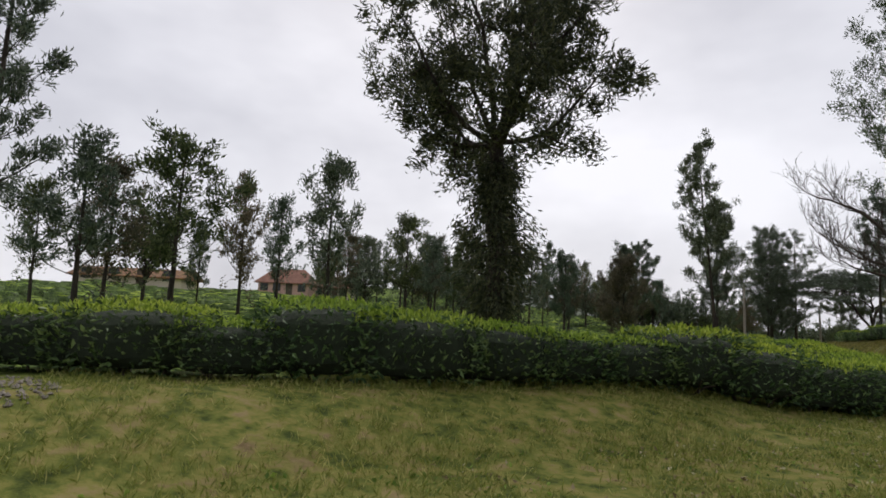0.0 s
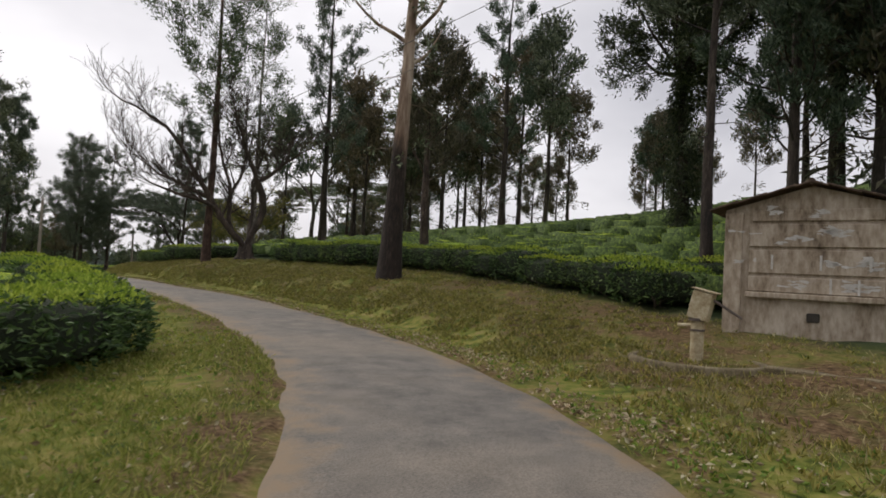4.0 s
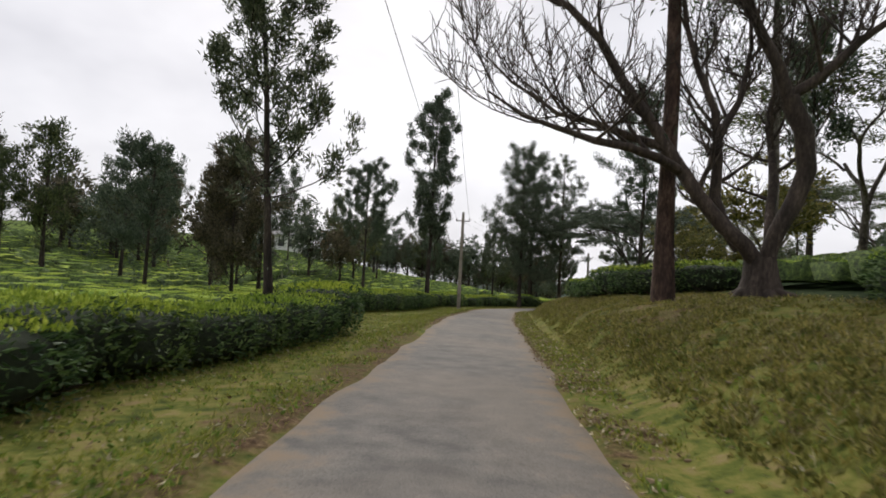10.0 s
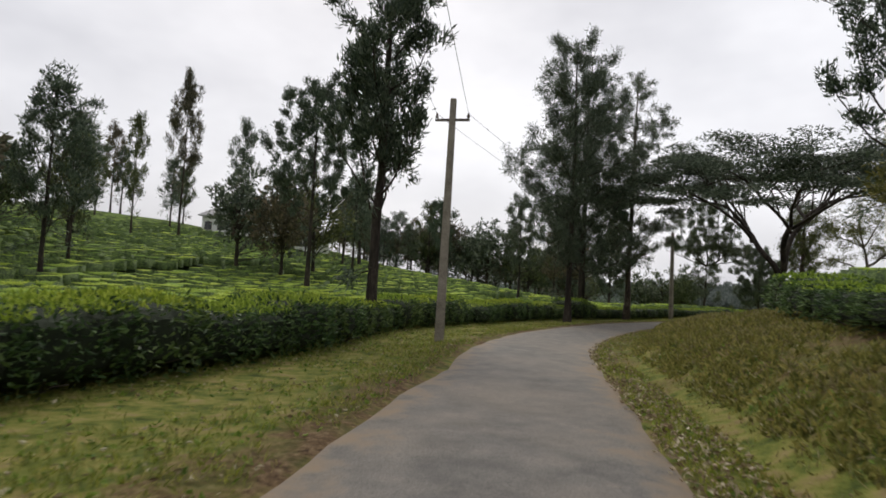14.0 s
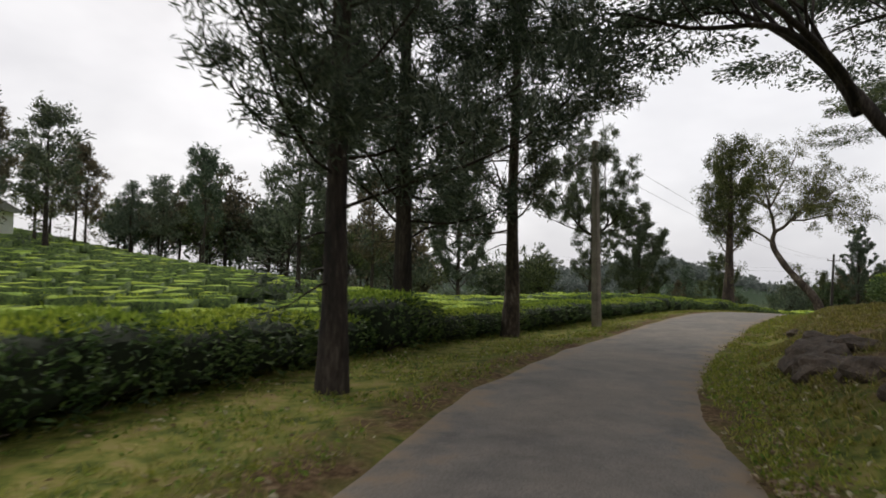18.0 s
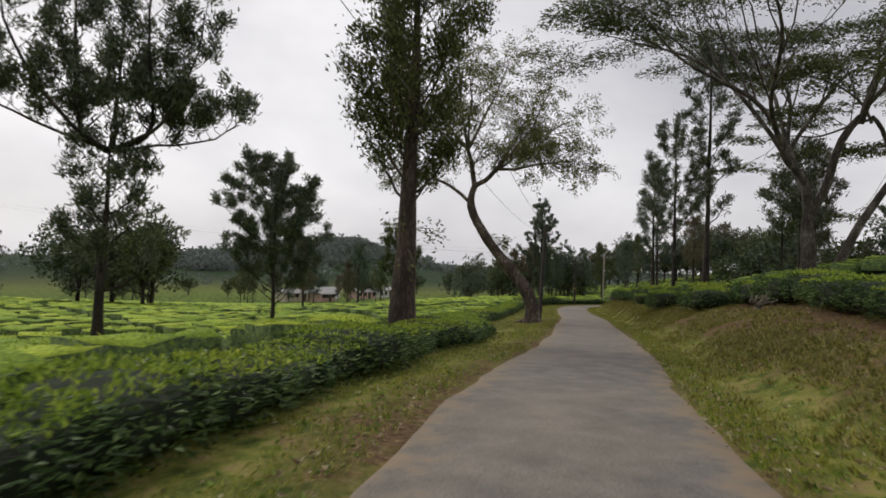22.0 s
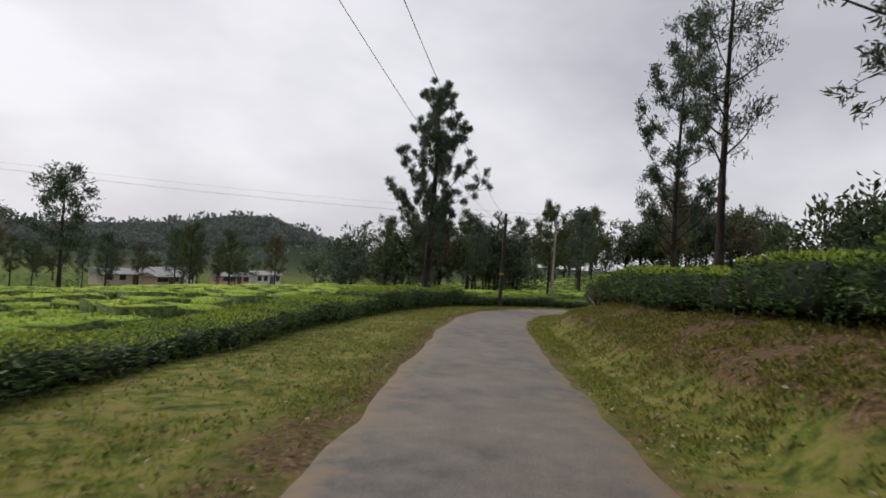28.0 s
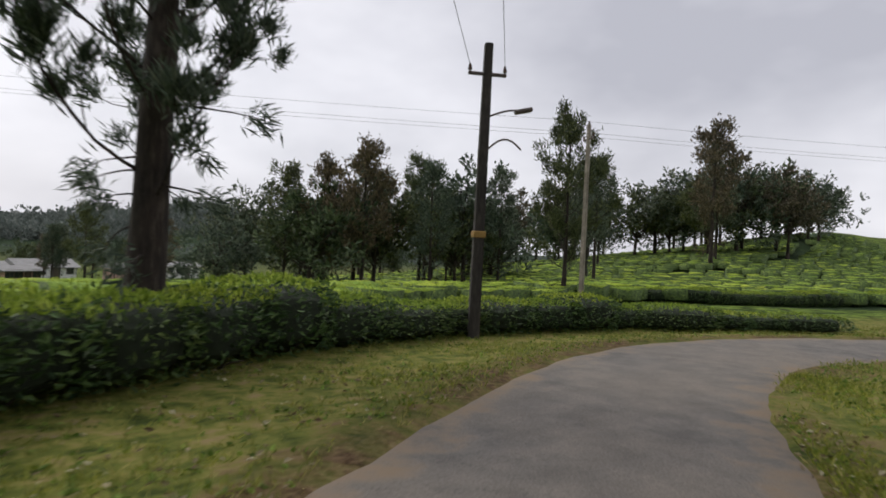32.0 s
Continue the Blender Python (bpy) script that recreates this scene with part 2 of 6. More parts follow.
M_CREEPER = leaf_material("creeper_leaf", (0.024, 0.034, 0.02), (0.055, 0.066, 0.034), (0.115, 0.125, 0.06), 0.55, 0.22)
# paler, bluer leaves: the haze of distance put into the colour
M_HAZED_WOOD = leaf_material("hazed_woodland_leaf", (0.105, 0.128, 0.116), (0.16, 0.185, 0.165), (0.22, 0.245, 0.215), 0.7, 0.25)
M_TEA = leaf_material("tea_leaf", (0.03, 0.055, 0.022), (0.075, 0.13, 0.042), (0.2, 0.28, 0.1), 0.42, 0.24)
M_SHOOT = leaf_material("young_tea_leaf", (0.135, 0.205, 0.022), (0.29, 0.395, 0.05), (0.48, 0.56, 0.1), 0.5, 0.38)
M_GRASS = leaf_material("grass_blade", (0.11, 0.14, 0.026), (0.22, 0.25, 0.05), (0.44, 0.40, 0.15), 0.7, 0.32)
M_WEED = leaf_material("verge_weed_leaf", (0.09, 0.15, 0.025), (0.19, 0.27, 0.045), (0.34, 0.43, 0.085), 0.6, 0.32)
M_STRIP = leaf_material("strip_grass_blade", (0.13, 0.17, 0.022), (0.27, 0.32, 0.045), (0.44, 0.44, 0.1), 0.7, 0.34)
M_LITTER = leaf_material("fallen_leaf", (0.17, 0.11, 0.065), (0.35, 0.26, 0.16), (0.6, 0.51, 0.36), 0.8, 0.1)
M_BARK = surface("dark_bark", [(0.3, (0.014, 0.011, 0.009)), (0.55, (0.042, 0.031, 0.024)), (0.8, (0.1, 0.08, 0.065))], 3.0, 0.95, 0.9, 0.04, 22, (1, 1, 0.22), contrast=2.1)
M_BARK_GREY = surface("grey_bark", [(0.3, (0.06, 0.05, 0.042)), (0.5, (0.14, 0.12, 0.1)), (0.72, (0.3, 0.27, 0.23))], 2.2, 0.9, 0.8, 0.03, 16, (1, 1, 0.35), contrast=2.1)
M_BARK_LIMB = surface("grey_brown_limb_bark", [(0.3, (0.03, 0.024, 0.02)), (0.5, (0.075, 0.06, 0.05)), (0.68, (0.15, 0.13, 0.11)), (0.8, (0.3, 0.27, 0.24))], 1.8, 0.9, 0.8, 0.03, 14, (1, 1, 0.45), contrast=2.1)
M_HERB = leaf_material("bank_herb_leaf", (0.1, 0.115, 0.028), (0.21, 0.21, 0.055), (0.38, 0.33, 0.12), 0.65, 0.35)
M_MAT = leaf_material("herb_mat_leaf", (0.1, 0.11, 0.03), (0.21, 0.21, 0.055), (0.38, 0.34, 0.11), 0.65, 0.34)
M_DRY = leaf_material("dry_grass_blade", (0.14, 0.11, 0.05), (0.27, 0.22, 0.1), (0.48, 0.41, 0.23), 0.75, 0.25)
M_BARK_RED = surface("reddish_bark", [(0.3, (0.024, 0.013, 0.009)), (0.52, (0.07, 0.04, 0.028)), (0.72, (0.14, 0.09, 0.066))], 2.4, 0.92, 0.9, 0.03, 15, (1, 1, 0.35), contrast=2.1)
M_BARK_BARE = surface("bare_tree_bark", [(0.3, (0.02, 0.014, 0.01)), (0.5, (0.05, 0.036, 0.027)), (0.7, (0.095, 0.07, 0.054)), (0.85, (0.2, 0.165, 0.135))], 2.5, 0.9, 0.6, 0.02, 18, (1, 1, 0.3), contrast=2.0)
M_BARK_BROWN = surface("brown_twig_bark", [(0.3, (0.022, 0.015, 0.011)), (0.5, (0.06, 0.042, 0.032)), (0.68, (0.125, 0.092, 0.071)), (0.82, (0.22, 0.175, 0.14))], 2.5, 0.9, 0.6, 0.02, 18, (1, 1, 0.3), contrast=2.1)
M_MOSSY = surface("mossy_bark", [(0.3, (0.03, 0.022, 0.016)), (0.5, (0.075, 0.054, 0.04)), (0.62, (0.13, 0.105, 0.08)), (0.76, (0.27, 0.245, 0.2))], 1.6, 0.9, 0.9, 0.04, 12, (1, 1, 0.5), contrast=2.1)
M_TWIG = surface("tea_stem", [(0.3, (0.03, 0.022, 0.016)), (0.6, (0.11, 0.085, 0.065)), (0.8, (0.26, 0.22, 0.18))], 8, 0.9, 0.4, 0.01)
# near-black: the shade inside a tea bush, put into its colour
M_CORE = surface("tea_bush_shade", [(0.3, (0.009, 0.013, 0.006)), (0.6, (0.02, 0.032, 0.012)), (0.85, (0.04, 0.06, 0.02))], 6, 0.95, 0.8, 0.05)
M_CONCRETE = surface("weathered_pole_concrete", [(0.3, (0.13, 0.108, 0.085)), (0.5, (0.26, 0.228, 0.185)), (0.75, (0.42, 0.37, 0.31))], 1.6, 0.9, 0.3, 0.01, 30)
M_STEEL = surface("rusty_steel", [(0.3, (0.05, 0.04, 0.035)), (0.6, (0.12, 0.09, 0.075)), (0.85, (0.2, 0.15, 0.12))], 9, 0.6, 0.2, 0.004)
M_TARRED = surface("tarred_pole", [(0.3, (0.022, 0.02, 0.018)), (0.55, (0.055, 0.048, 0.042)), (0.8, (0.13, 0.11, 0.095))], 2.0, 0.9, 0.4, 0.01, 24, (1, 1, 0.25))
M_WIRE = surface("line_wire", [(0.3, (0.03, 0.03, 0.03)), (0.8, (0.08, 0.08, 0.08))], 3, 0.5, 0.0, 0.001)
M_CERAMIC = surface("brown_insulator", [(0.3, (0.05, 0.025, 0.015)), (0.8, (0.12, 0.06, 0.035))], 12, 0.25, 0.0, 0.001)


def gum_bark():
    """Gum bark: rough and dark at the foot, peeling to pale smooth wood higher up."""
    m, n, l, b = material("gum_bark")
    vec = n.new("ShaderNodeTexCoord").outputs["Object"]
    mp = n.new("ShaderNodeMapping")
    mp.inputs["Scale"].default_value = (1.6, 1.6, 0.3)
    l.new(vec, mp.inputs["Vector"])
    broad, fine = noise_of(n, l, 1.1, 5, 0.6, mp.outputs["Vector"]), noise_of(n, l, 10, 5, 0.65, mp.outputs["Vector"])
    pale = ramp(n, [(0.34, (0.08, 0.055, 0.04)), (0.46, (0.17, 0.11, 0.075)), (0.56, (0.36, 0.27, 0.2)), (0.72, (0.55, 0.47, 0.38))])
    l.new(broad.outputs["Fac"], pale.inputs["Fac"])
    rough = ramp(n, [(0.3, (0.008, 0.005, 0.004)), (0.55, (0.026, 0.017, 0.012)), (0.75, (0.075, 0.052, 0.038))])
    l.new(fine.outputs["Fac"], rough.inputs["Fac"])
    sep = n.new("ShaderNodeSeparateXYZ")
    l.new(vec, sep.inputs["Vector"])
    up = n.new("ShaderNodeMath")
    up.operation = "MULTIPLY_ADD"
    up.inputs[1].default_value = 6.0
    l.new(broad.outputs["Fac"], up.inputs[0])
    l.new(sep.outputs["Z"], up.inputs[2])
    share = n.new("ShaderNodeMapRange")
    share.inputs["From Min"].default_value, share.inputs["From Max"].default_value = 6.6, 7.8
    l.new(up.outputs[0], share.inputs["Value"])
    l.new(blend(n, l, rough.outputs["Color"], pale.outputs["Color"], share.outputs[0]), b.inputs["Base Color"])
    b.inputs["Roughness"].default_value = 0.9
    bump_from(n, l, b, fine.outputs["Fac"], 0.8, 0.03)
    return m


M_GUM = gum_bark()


def ground_material():
    """Grass, moss, dry soil and leaf litter, laid out by the kind of ground at each place."""
    m, n, l, b = material("hillside_ground")
    vec = n.new("ShaderNodeTexCoord").outputs["Object"]
    kind = n.new("ShaderNodeAttribute")
    kind.attribute_name = "cover"
    sep = n.new("ShaderNodeSeparateColor")
    l.new(kind.outputs["Color"], sep.inputs["Color"])
    patch, grain, tuft = noise_of(n, l, 0.55, 6, 0.6, vec), noise_of(n, l, 14, 5, 0.7, vec), noise_of(n, l, 3.2, 5, 0.65, vec)
    grass = ramp(n, [(0.34, (0.045, 0.062, 0.014)), (0.46, (0.12, 0.138, 0.028)), (0.56, (0.2, 0.185, 0.05)), (0.68, (0.25, 0.19, 0.09))])
    l.new(tuft.outputs["Fac"], grass.inputs["Fac"])
    soil = ramp(n, [(0.34, (0.036, 0.022, 0.012)), (0.47, (0.095, 0.06, 0.031)), (0.58, (0.16, 0.108, 0.06)), (0.7, (0.25, 0.185, 0.11))])
    l.new(grain.outputs["Fac"], soil.inputs["Fac"])
    tea = ramp(n, [(0.3, (0.03, 0.055, 0.012)), (0.44, (0.1, 0.155, 0.025)), (0.58, (0.17, 0.24, 0.04)), (0.72, (0.24, 0.31, 0.06))])
    # darkened cell edges: shaded gaps between far bushes, painted on flat ground
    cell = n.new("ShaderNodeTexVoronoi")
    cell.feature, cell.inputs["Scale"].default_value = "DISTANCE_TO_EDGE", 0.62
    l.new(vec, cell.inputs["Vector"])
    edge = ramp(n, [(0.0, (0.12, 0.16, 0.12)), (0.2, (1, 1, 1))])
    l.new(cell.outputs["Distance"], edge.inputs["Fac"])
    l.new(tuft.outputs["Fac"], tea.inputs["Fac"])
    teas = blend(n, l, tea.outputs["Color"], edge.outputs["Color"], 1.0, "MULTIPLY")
    # dark green of far woods, also the shade painted under tea bushes
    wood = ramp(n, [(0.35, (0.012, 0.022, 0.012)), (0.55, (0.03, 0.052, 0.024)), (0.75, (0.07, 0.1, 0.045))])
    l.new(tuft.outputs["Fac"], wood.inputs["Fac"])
    both = n.new("ShaderNodeMath")
    rough = n.new("ShaderNodeMath")
    rough.operation = "MULTIPLY_ADD"
    rough.inputs[1].default_value = 0.8
    l.new(tuft.outputs["Fac"], rough.inputs[0])
    shift = n.new("ShaderNodeMath")
    shift.operation = "SUBTRACT"
    shift.inputs[1].default_value = 0.4
    l.new(patch.outputs["Fac"], shift.inputs[0])
    l.new(shift.outputs[0], rough.inputs[2])
    l.new(rough.outputs[0], both.inputs[0])
    l.new(sep.outputs["Red"], both.inputs[1])
    part_soil = n.new("ShaderNodeMapRange")
    part_soil.inputs["From Min"].default_value, part_soil.inputs["From Max"].default_value = 0.9, 1.22
    l.new(both.outputs[0], part_soil.inputs["Value"])
    c = blend(n, l, grass.outputs["Color"], soil.outputs["Color"], part_soil.outputs[0])
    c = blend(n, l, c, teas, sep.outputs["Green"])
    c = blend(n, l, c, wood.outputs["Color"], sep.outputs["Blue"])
    l.new(c, b.inputs["Base Color"])
    b.inputs["Roughness"].default_value = 0.95
    b.inputs["Specular IOR Level"].default_value = 0.1
    bump_from(n, l, b, tuft.outputs["Fac"], 0.7, 0.12)
    return m


def road_material():
    """Worn tar: patched grey, paler dusty wheel tracks and brown dirt along the edges."""
    m, n, l, b = material("worn_tar_road")
    vec = n.new("ShaderNodeTexCoord").outputs["Object"]
    across = n.new("ShaderNodeAttribute")
    across.attribute_name = "across"
    grain, patch, mid = noise_of(n, l, 60, 4, 0.7, vec), noise_of(n, l, 0.35, 6, 0.62, vec), noise_of(n, l, 2.4, 5, 0.6, vec)
    tar = ramp(n, [(0.34, (0.105, 0.096, 0.085)), (0.5, (0.15, 0.137, 0.12)), (0.66, (0.2, 0.178, 0.152))])
    l.new(mid.outputs["Fac"], tar.inputs["Fac"])
    dust = ramp(n, [(0.42, (0, 0, 0)), (0.75, (1, 1, 1))])
    l.new(patch.outputs["Fac"], dust.inputs["Fac"])
    c = blend(n, l, tar.outputs["Color"], (0.235, 0.198, 0.155), dust.outputs["Color"])
    speck = ramp(n, [(0.36, (0.6, 0.6, 0.6)), (0.6, (1.12, 1.12, 1.12))])
    l.new(grain.outputs["Fac"], speck.inputs["Fac"])
    c = blend(n, l, c, speck.outputs["Color"], 1.0, "MULTIPLY")
    rim = n.new("ShaderNodeMath")
    rim.operation = "MULTIPLY_ADD"
    rim.inputs[1].default_value, rim.inputs[2].default_value = 1.3, -0.65
    l.new(mid.outputs["Fac"], rim.inputs[0])
    add = n.new("ShaderNodeMath")
    l.new(rim.outputs[0], add.inputs[0])
    l.new(across.outputs["Fac"], add.inputs[1])
    dirt = ramp(n, [(0.66, (0, 0, 0)), (0.98, (1, 1, 1))])
    l.new(add.outputs[0], dirt.inputs["Fac"])
    c = blend(n, l, c, (0.215, 0.158, 0.1), dirt.outputs["Color"])
    l.new(c, b.inputs["Base Color"])
    b.inputs["Roughness"].default_value = 0.8
    bump_from(n, l, b, grain.outputs["Fac"], 0.35, 0.006)
    return m


M_GROUND, M_ROAD = ground_material(), road_material()


# ---- mesh helpers ----
def mesh_of(name, verts, faces, mat, smooth=True):
    """A mesh from arrays of places and of faces with equally many corners (or a list of such arrays)."""
    me = bpy.data.meshes.new(name)
    groups = faces if isinstance(faces, list) else [faces]
    groups = [np.asarray(g, np.int32) for g in groups if len(g)]
    verts = np.asarray(verts, np.float32)
    me.vertices.add(len(verts))
    me.vertices.foreach_set("co", verts.ravel())
    sizes = np.concatenate([np.full(len(g), g.shape[1], np.int32) for g in groups])
    loops = np.concatenate([g.ravel() for g in groups])
    me.loops.add(len(loops))
    me.loops.foreach_set("vertex_index", loops)
    me.polygons.add(len(sizes))
    me.polygons.foreach_set("loop_start", np.concatenate([[0], np.cumsum(sizes)[:-1]]).astype(np.int32))
    me.polygons.foreach_set("use_smooth", np.full(len(sizes), smooth))
    me.update(calc_edges=True)
    me.validate()
    me.materials.append(mat)
    return me


def put(name, me, parent=None, label=""):
    ob = new(name, me)
    if parent is not None:
        ob.parent = parent
    if label:
        ob["label"] = label
    return ob


def part(name, bm, mat, parent, label=""):
    me = bpy.data.meshes.new(name)
    bm.to_mesh(me)
    bm.free()
    me.materials.append(mat)
    return put(name, me, parent, label)


def thing(name, m, label, category, group=""):
    ob = new(name)
    ob.empty_display_size = 0.3
    ob.matrix_world = m
    return tagged(ob, label, category, group)


def box(bm, size, at=(0, 0, 0), bevel=0.0, turn=None):
    """Adds a box, its edges bevelled, to bm."""
    m = Matrix.Translation(at) @ (turn or Matrix()) @ Matrix.Diagonal((*size, 1))
    vs = bmesh.ops.create_cube(bm, size=1, matrix=m)["verts"]
    if bevel:
        es = list({e for v in vs for e in v.link_edges})
        bmesh.ops.bevel(bm, geom=es, offset=bevel, segments=2, affect="EDGES", profile=0.5)


def rod(bm, a, b, r0, r1=None, sides=10):
    a, b = Vector(a), Vector(b)
    m = Matrix.Translation((a + b) / 2) @ (b - a).to_track_quat("Z", "Y").to_matrix().to_4x4()
    bmesh.ops.create_cone(bm, cap_ends=True, segments=sides, radius1=r0, radius2=r0 if r1 is None else r1, depth=(b - a).length, matrix=m)


def tubes(lines, sides=6, uneven=0.0):
    """Places and faces of tapered tubes along lines, each an array of x, y, z, radius; uneven: the share by which they bulge."""
    vs, fs, n = [], [], 0
    turn = np.arange(sides) * 2 * np.pi / sides
    for ln in lines:
        p, r = ln[:, :3], ln[:, 3]
        d = np.gradient(p, axis=0)
        d /= np.linalg.norm(d, axis=1)[:, None] + 1e-9
        ref = np.array([0.31, 0.95, 0.05]) if abs(d[0, 2]) > 0.7 else np.array([0.0, 0.0, 1.0])
        a = np.cross(d, ref)
        a /= np.linalg.norm(a, axis=1)[:, None] + 1e-9
        b = np.cross(d, a)
        k = np.arange(len(p))[:, None]
        swell = 1 + uneven * (0.6 * np.sin(2 * turn[None] + 0.9 * k + n) + 0.55 * np.sin(3 * turn[None] - 1.7 * k) + 0.4 * np.sin(5 * turn[None] + 2.3 * k))
        ring = p[:, None] + (r[:, None] * swell)[..., None] * (np.cos(turn)[None, :, None] * a[:, None] + np.sin(turn)[None, :, None] * b[:, None])
        vs.append(ring.reshape(-1, 3))
        i, j = np.meshgrid(np.arange(len(p) - 1), np.arange(sides), indexing="ij")
        k = (j + 1) % sides
        fs.append(np.stack([n + i * sides + j, n + i * sides + k, n + (i + 1) * sides + k, n + (i + 1) * sides + j], -1).reshape(-1, 4))
        n += len(p) * sides
    return np.concatenate(vs), np.concatenate(fs)


def unit(v):
    return v / (np.linalg.norm(v, axis=-1, keepdims=True) + 1e-9)


def leaves(rng, base, way, length, width, fold=0.25):
    """Places and faces of pointed leaves: at base, growing along way."""
    n = len(base)
    way = unit(way)
    side = unit(np.cross(way, unit(rng.normal(size=(n, 3)))))
    up = np.cross(side, way)
    L, W = np.asarray(length)[:, None], np.asarray(width)[:, None]
    mid = base + way * L * 0.45
    v = np.stack([base, mid + side * W * 0.5 + up * W * fold, base + way * L - up * L * 0.08, mid - side * W * 0.5 + up * W * fold], 1).reshape(-1, 3)
    return v, np.arange(4 * n).reshape(n, 4)


# ---- ground, road ----
def axis_steps(lo, hi, fine, outer):
    inner = np.arange(lo, hi + fine, fine)
    grow = [fine]
    while sum(grow) < outer:
        grow.append(grow[-1] * 1.16)
    grow = np.cumsum(grow)
    return np.concatenate([lo - grow[::-1], inner, inner[-1] + grow])


def build_ground():
    xs, ys = axis_steps(-30, 150, 0.5, 2400), axis_steps(-40, 165, 0.5, 2400)
    gx, gy = np.meshgrid(xs, ys, indexing="ij")
    x, y = gx.ravel(), gy.ravel()
    z = height(x, y)
    i, j = np.meshgrid(np.arange(len(xs) - 1), np.arange(len(ys) - 1), indexing="ij")
    w = len(ys)
    faces = np.stack([i * w + j, (i + 1) * w + j, (i + 1) * w + j + 1, i * w + j + 1], -1).reshape(-1, 4)
    me = mesh_of("ground", np.stack([x, y, z], 1), faces, M_GROUND)
    s, lat, _ = beside(x, y)
    far = np.abs(lat)
    gone = np.hypot(x - 60, y - 60)
    earthy = np.interp(s, [0, 8, 30, 50, 62, 70, 90, 97, 112, 120, 165, 175], [0.4, 0.42, 0.24, 0.26, 0.3, 0.42, 0.45, 0.28, 0.42, 0.72, 0.74, 0.2])
    soil = 0.25 + earthy * ease(2.4, 3.2, lat) * (1 - ease(7, 11, lat)) + 0.42 * ease(1.0, 1.3, far) * (1 - ease(1.6, 2.6, far)) * np.where(lat < 0, 1.0, 0.7)
    tea = ease(7, 10, far) * (1 - ease(150, 320, gone))
    # shade below and between field bushes, put into the ground colour
    bush_shade = ease(6.5, 8, far) * np.where(lat > 0, (far < 44) & (y < 130), (far < 60) & (far > np.interp(s, [174, 182, 225], [0, 14, 13])) & (x < 203) & (x > -58) & (y < 188) & (y > -8))
    wood = np.maximum(ease(190, 330, gone), 0.9 * bush_shade)
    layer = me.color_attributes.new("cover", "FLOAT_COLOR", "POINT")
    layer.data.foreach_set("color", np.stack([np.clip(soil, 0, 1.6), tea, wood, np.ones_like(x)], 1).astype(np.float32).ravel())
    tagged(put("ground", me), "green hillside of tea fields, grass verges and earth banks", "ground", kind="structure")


def build_road():
    keep = (RUN > -45) & (RUN < 260)
    p, t = LINE[keep], STEP[keep]
    cols = np.linspace(-1, 1, 17)
    k = np.arange(len(p))
    rag = np.random.default_rng(77).normal(size=(2, len(p)))
    rag = 0.6 * rag + 0.4 * np.roll(rag, 1, 1)
    wob_l = 1.44 + 0.06 * np.sin(k * 0.17) + 0.03 * np.sin(k * 0.53 + 1) + 0.045 * rag[0]
    wob_r = 1.6 + 0.06 * np.sin(k * 0.14 + 2) + 0.03 * np.sin(k * 0.47) + 0.045 * rag[1]
    lat = np.where(cols[None] < 0, cols[None] * wob_l[:, None], cols[None] * wob_r[:, None])
    x, y = p[:, 0, None] + t[:, 1, None] * lat, p[:, 1, None] - t[:, 0, None] * lat
    z = p[:, 2, None] + 0.03 * (1 - cols[None] ** 2) - 0.075 * (np.abs(cols[None]) > 0.99) - 0.012
    i, j = np.meshgrid(np.arange(len(p) - 1), np.arange(16), indexing="ij")
    f = np.stack([i * 17 + j, i * 17 + j + 1, (i + 1) * 17 + j + 1, (i + 1) * 17 + j], -1).reshape(-1, 4)
    me = mesh_of("road", np.stack([x, y, z], -1).reshape(-1, 3), f, M_ROAD)
    a = me.attributes.new("across", "FLOAT", "POINT")
    a.data.foreach_set("value", np.tile(np.abs(cols), len(p)).astype(np.float32))
    tagged(put("road", me), "narrow worn grey tar road with dusty patches and dirty edges", "road", kind="structure")


build_ground()
build_road()


# ---- trees ----
def limb(rng, start, way, length, r0, r1, n=7, lift=0.25, wander=0.12):
    """A limb as an array of x, y, z, radius: it sets out along way, wanders, and turns up (or down) by lift."""
    p, d = np.array(start, float), unit(np.array(way, float))
    out = [np.append(p, r0)]
    for k in range(n):
        d = unit(d + rng.normal(size=3) * wander + np.array([0, 0, lift / n * 2]))
        p = p + d * length / n
        out.append(np.append(p, r0 + (r1 - r0) * (k + 1) / n))
    return np.array(out)


def on(ln, u):
    """The place, way and radius a share u along a limb."""
    k = min(int(u * (len(ln) - 1)), len(ln) - 2)
    f = u * (len(ln) - 1) - k
    return ln[k, :3] * (1 - f) + ln[k + 1, :3] * f, unit(ln[k + 1, :3] - ln[k, :3]), ln[k, 3] * (1 - f) + ln[k + 1, 3] * f


def tuft(rng, at, way, count, size, spread=0.9, up=0.35, puff=None):
    """Where a tuft of leaves sits: places and ways."""
    w = unit(rng.normal(size=(count, 3))) * spread + unit(way) * 0.7 + np.array([0, 0, up])
    b = at + rng.normal(size=(count, 3)) * (puff or size * 0.55)
    return b, w


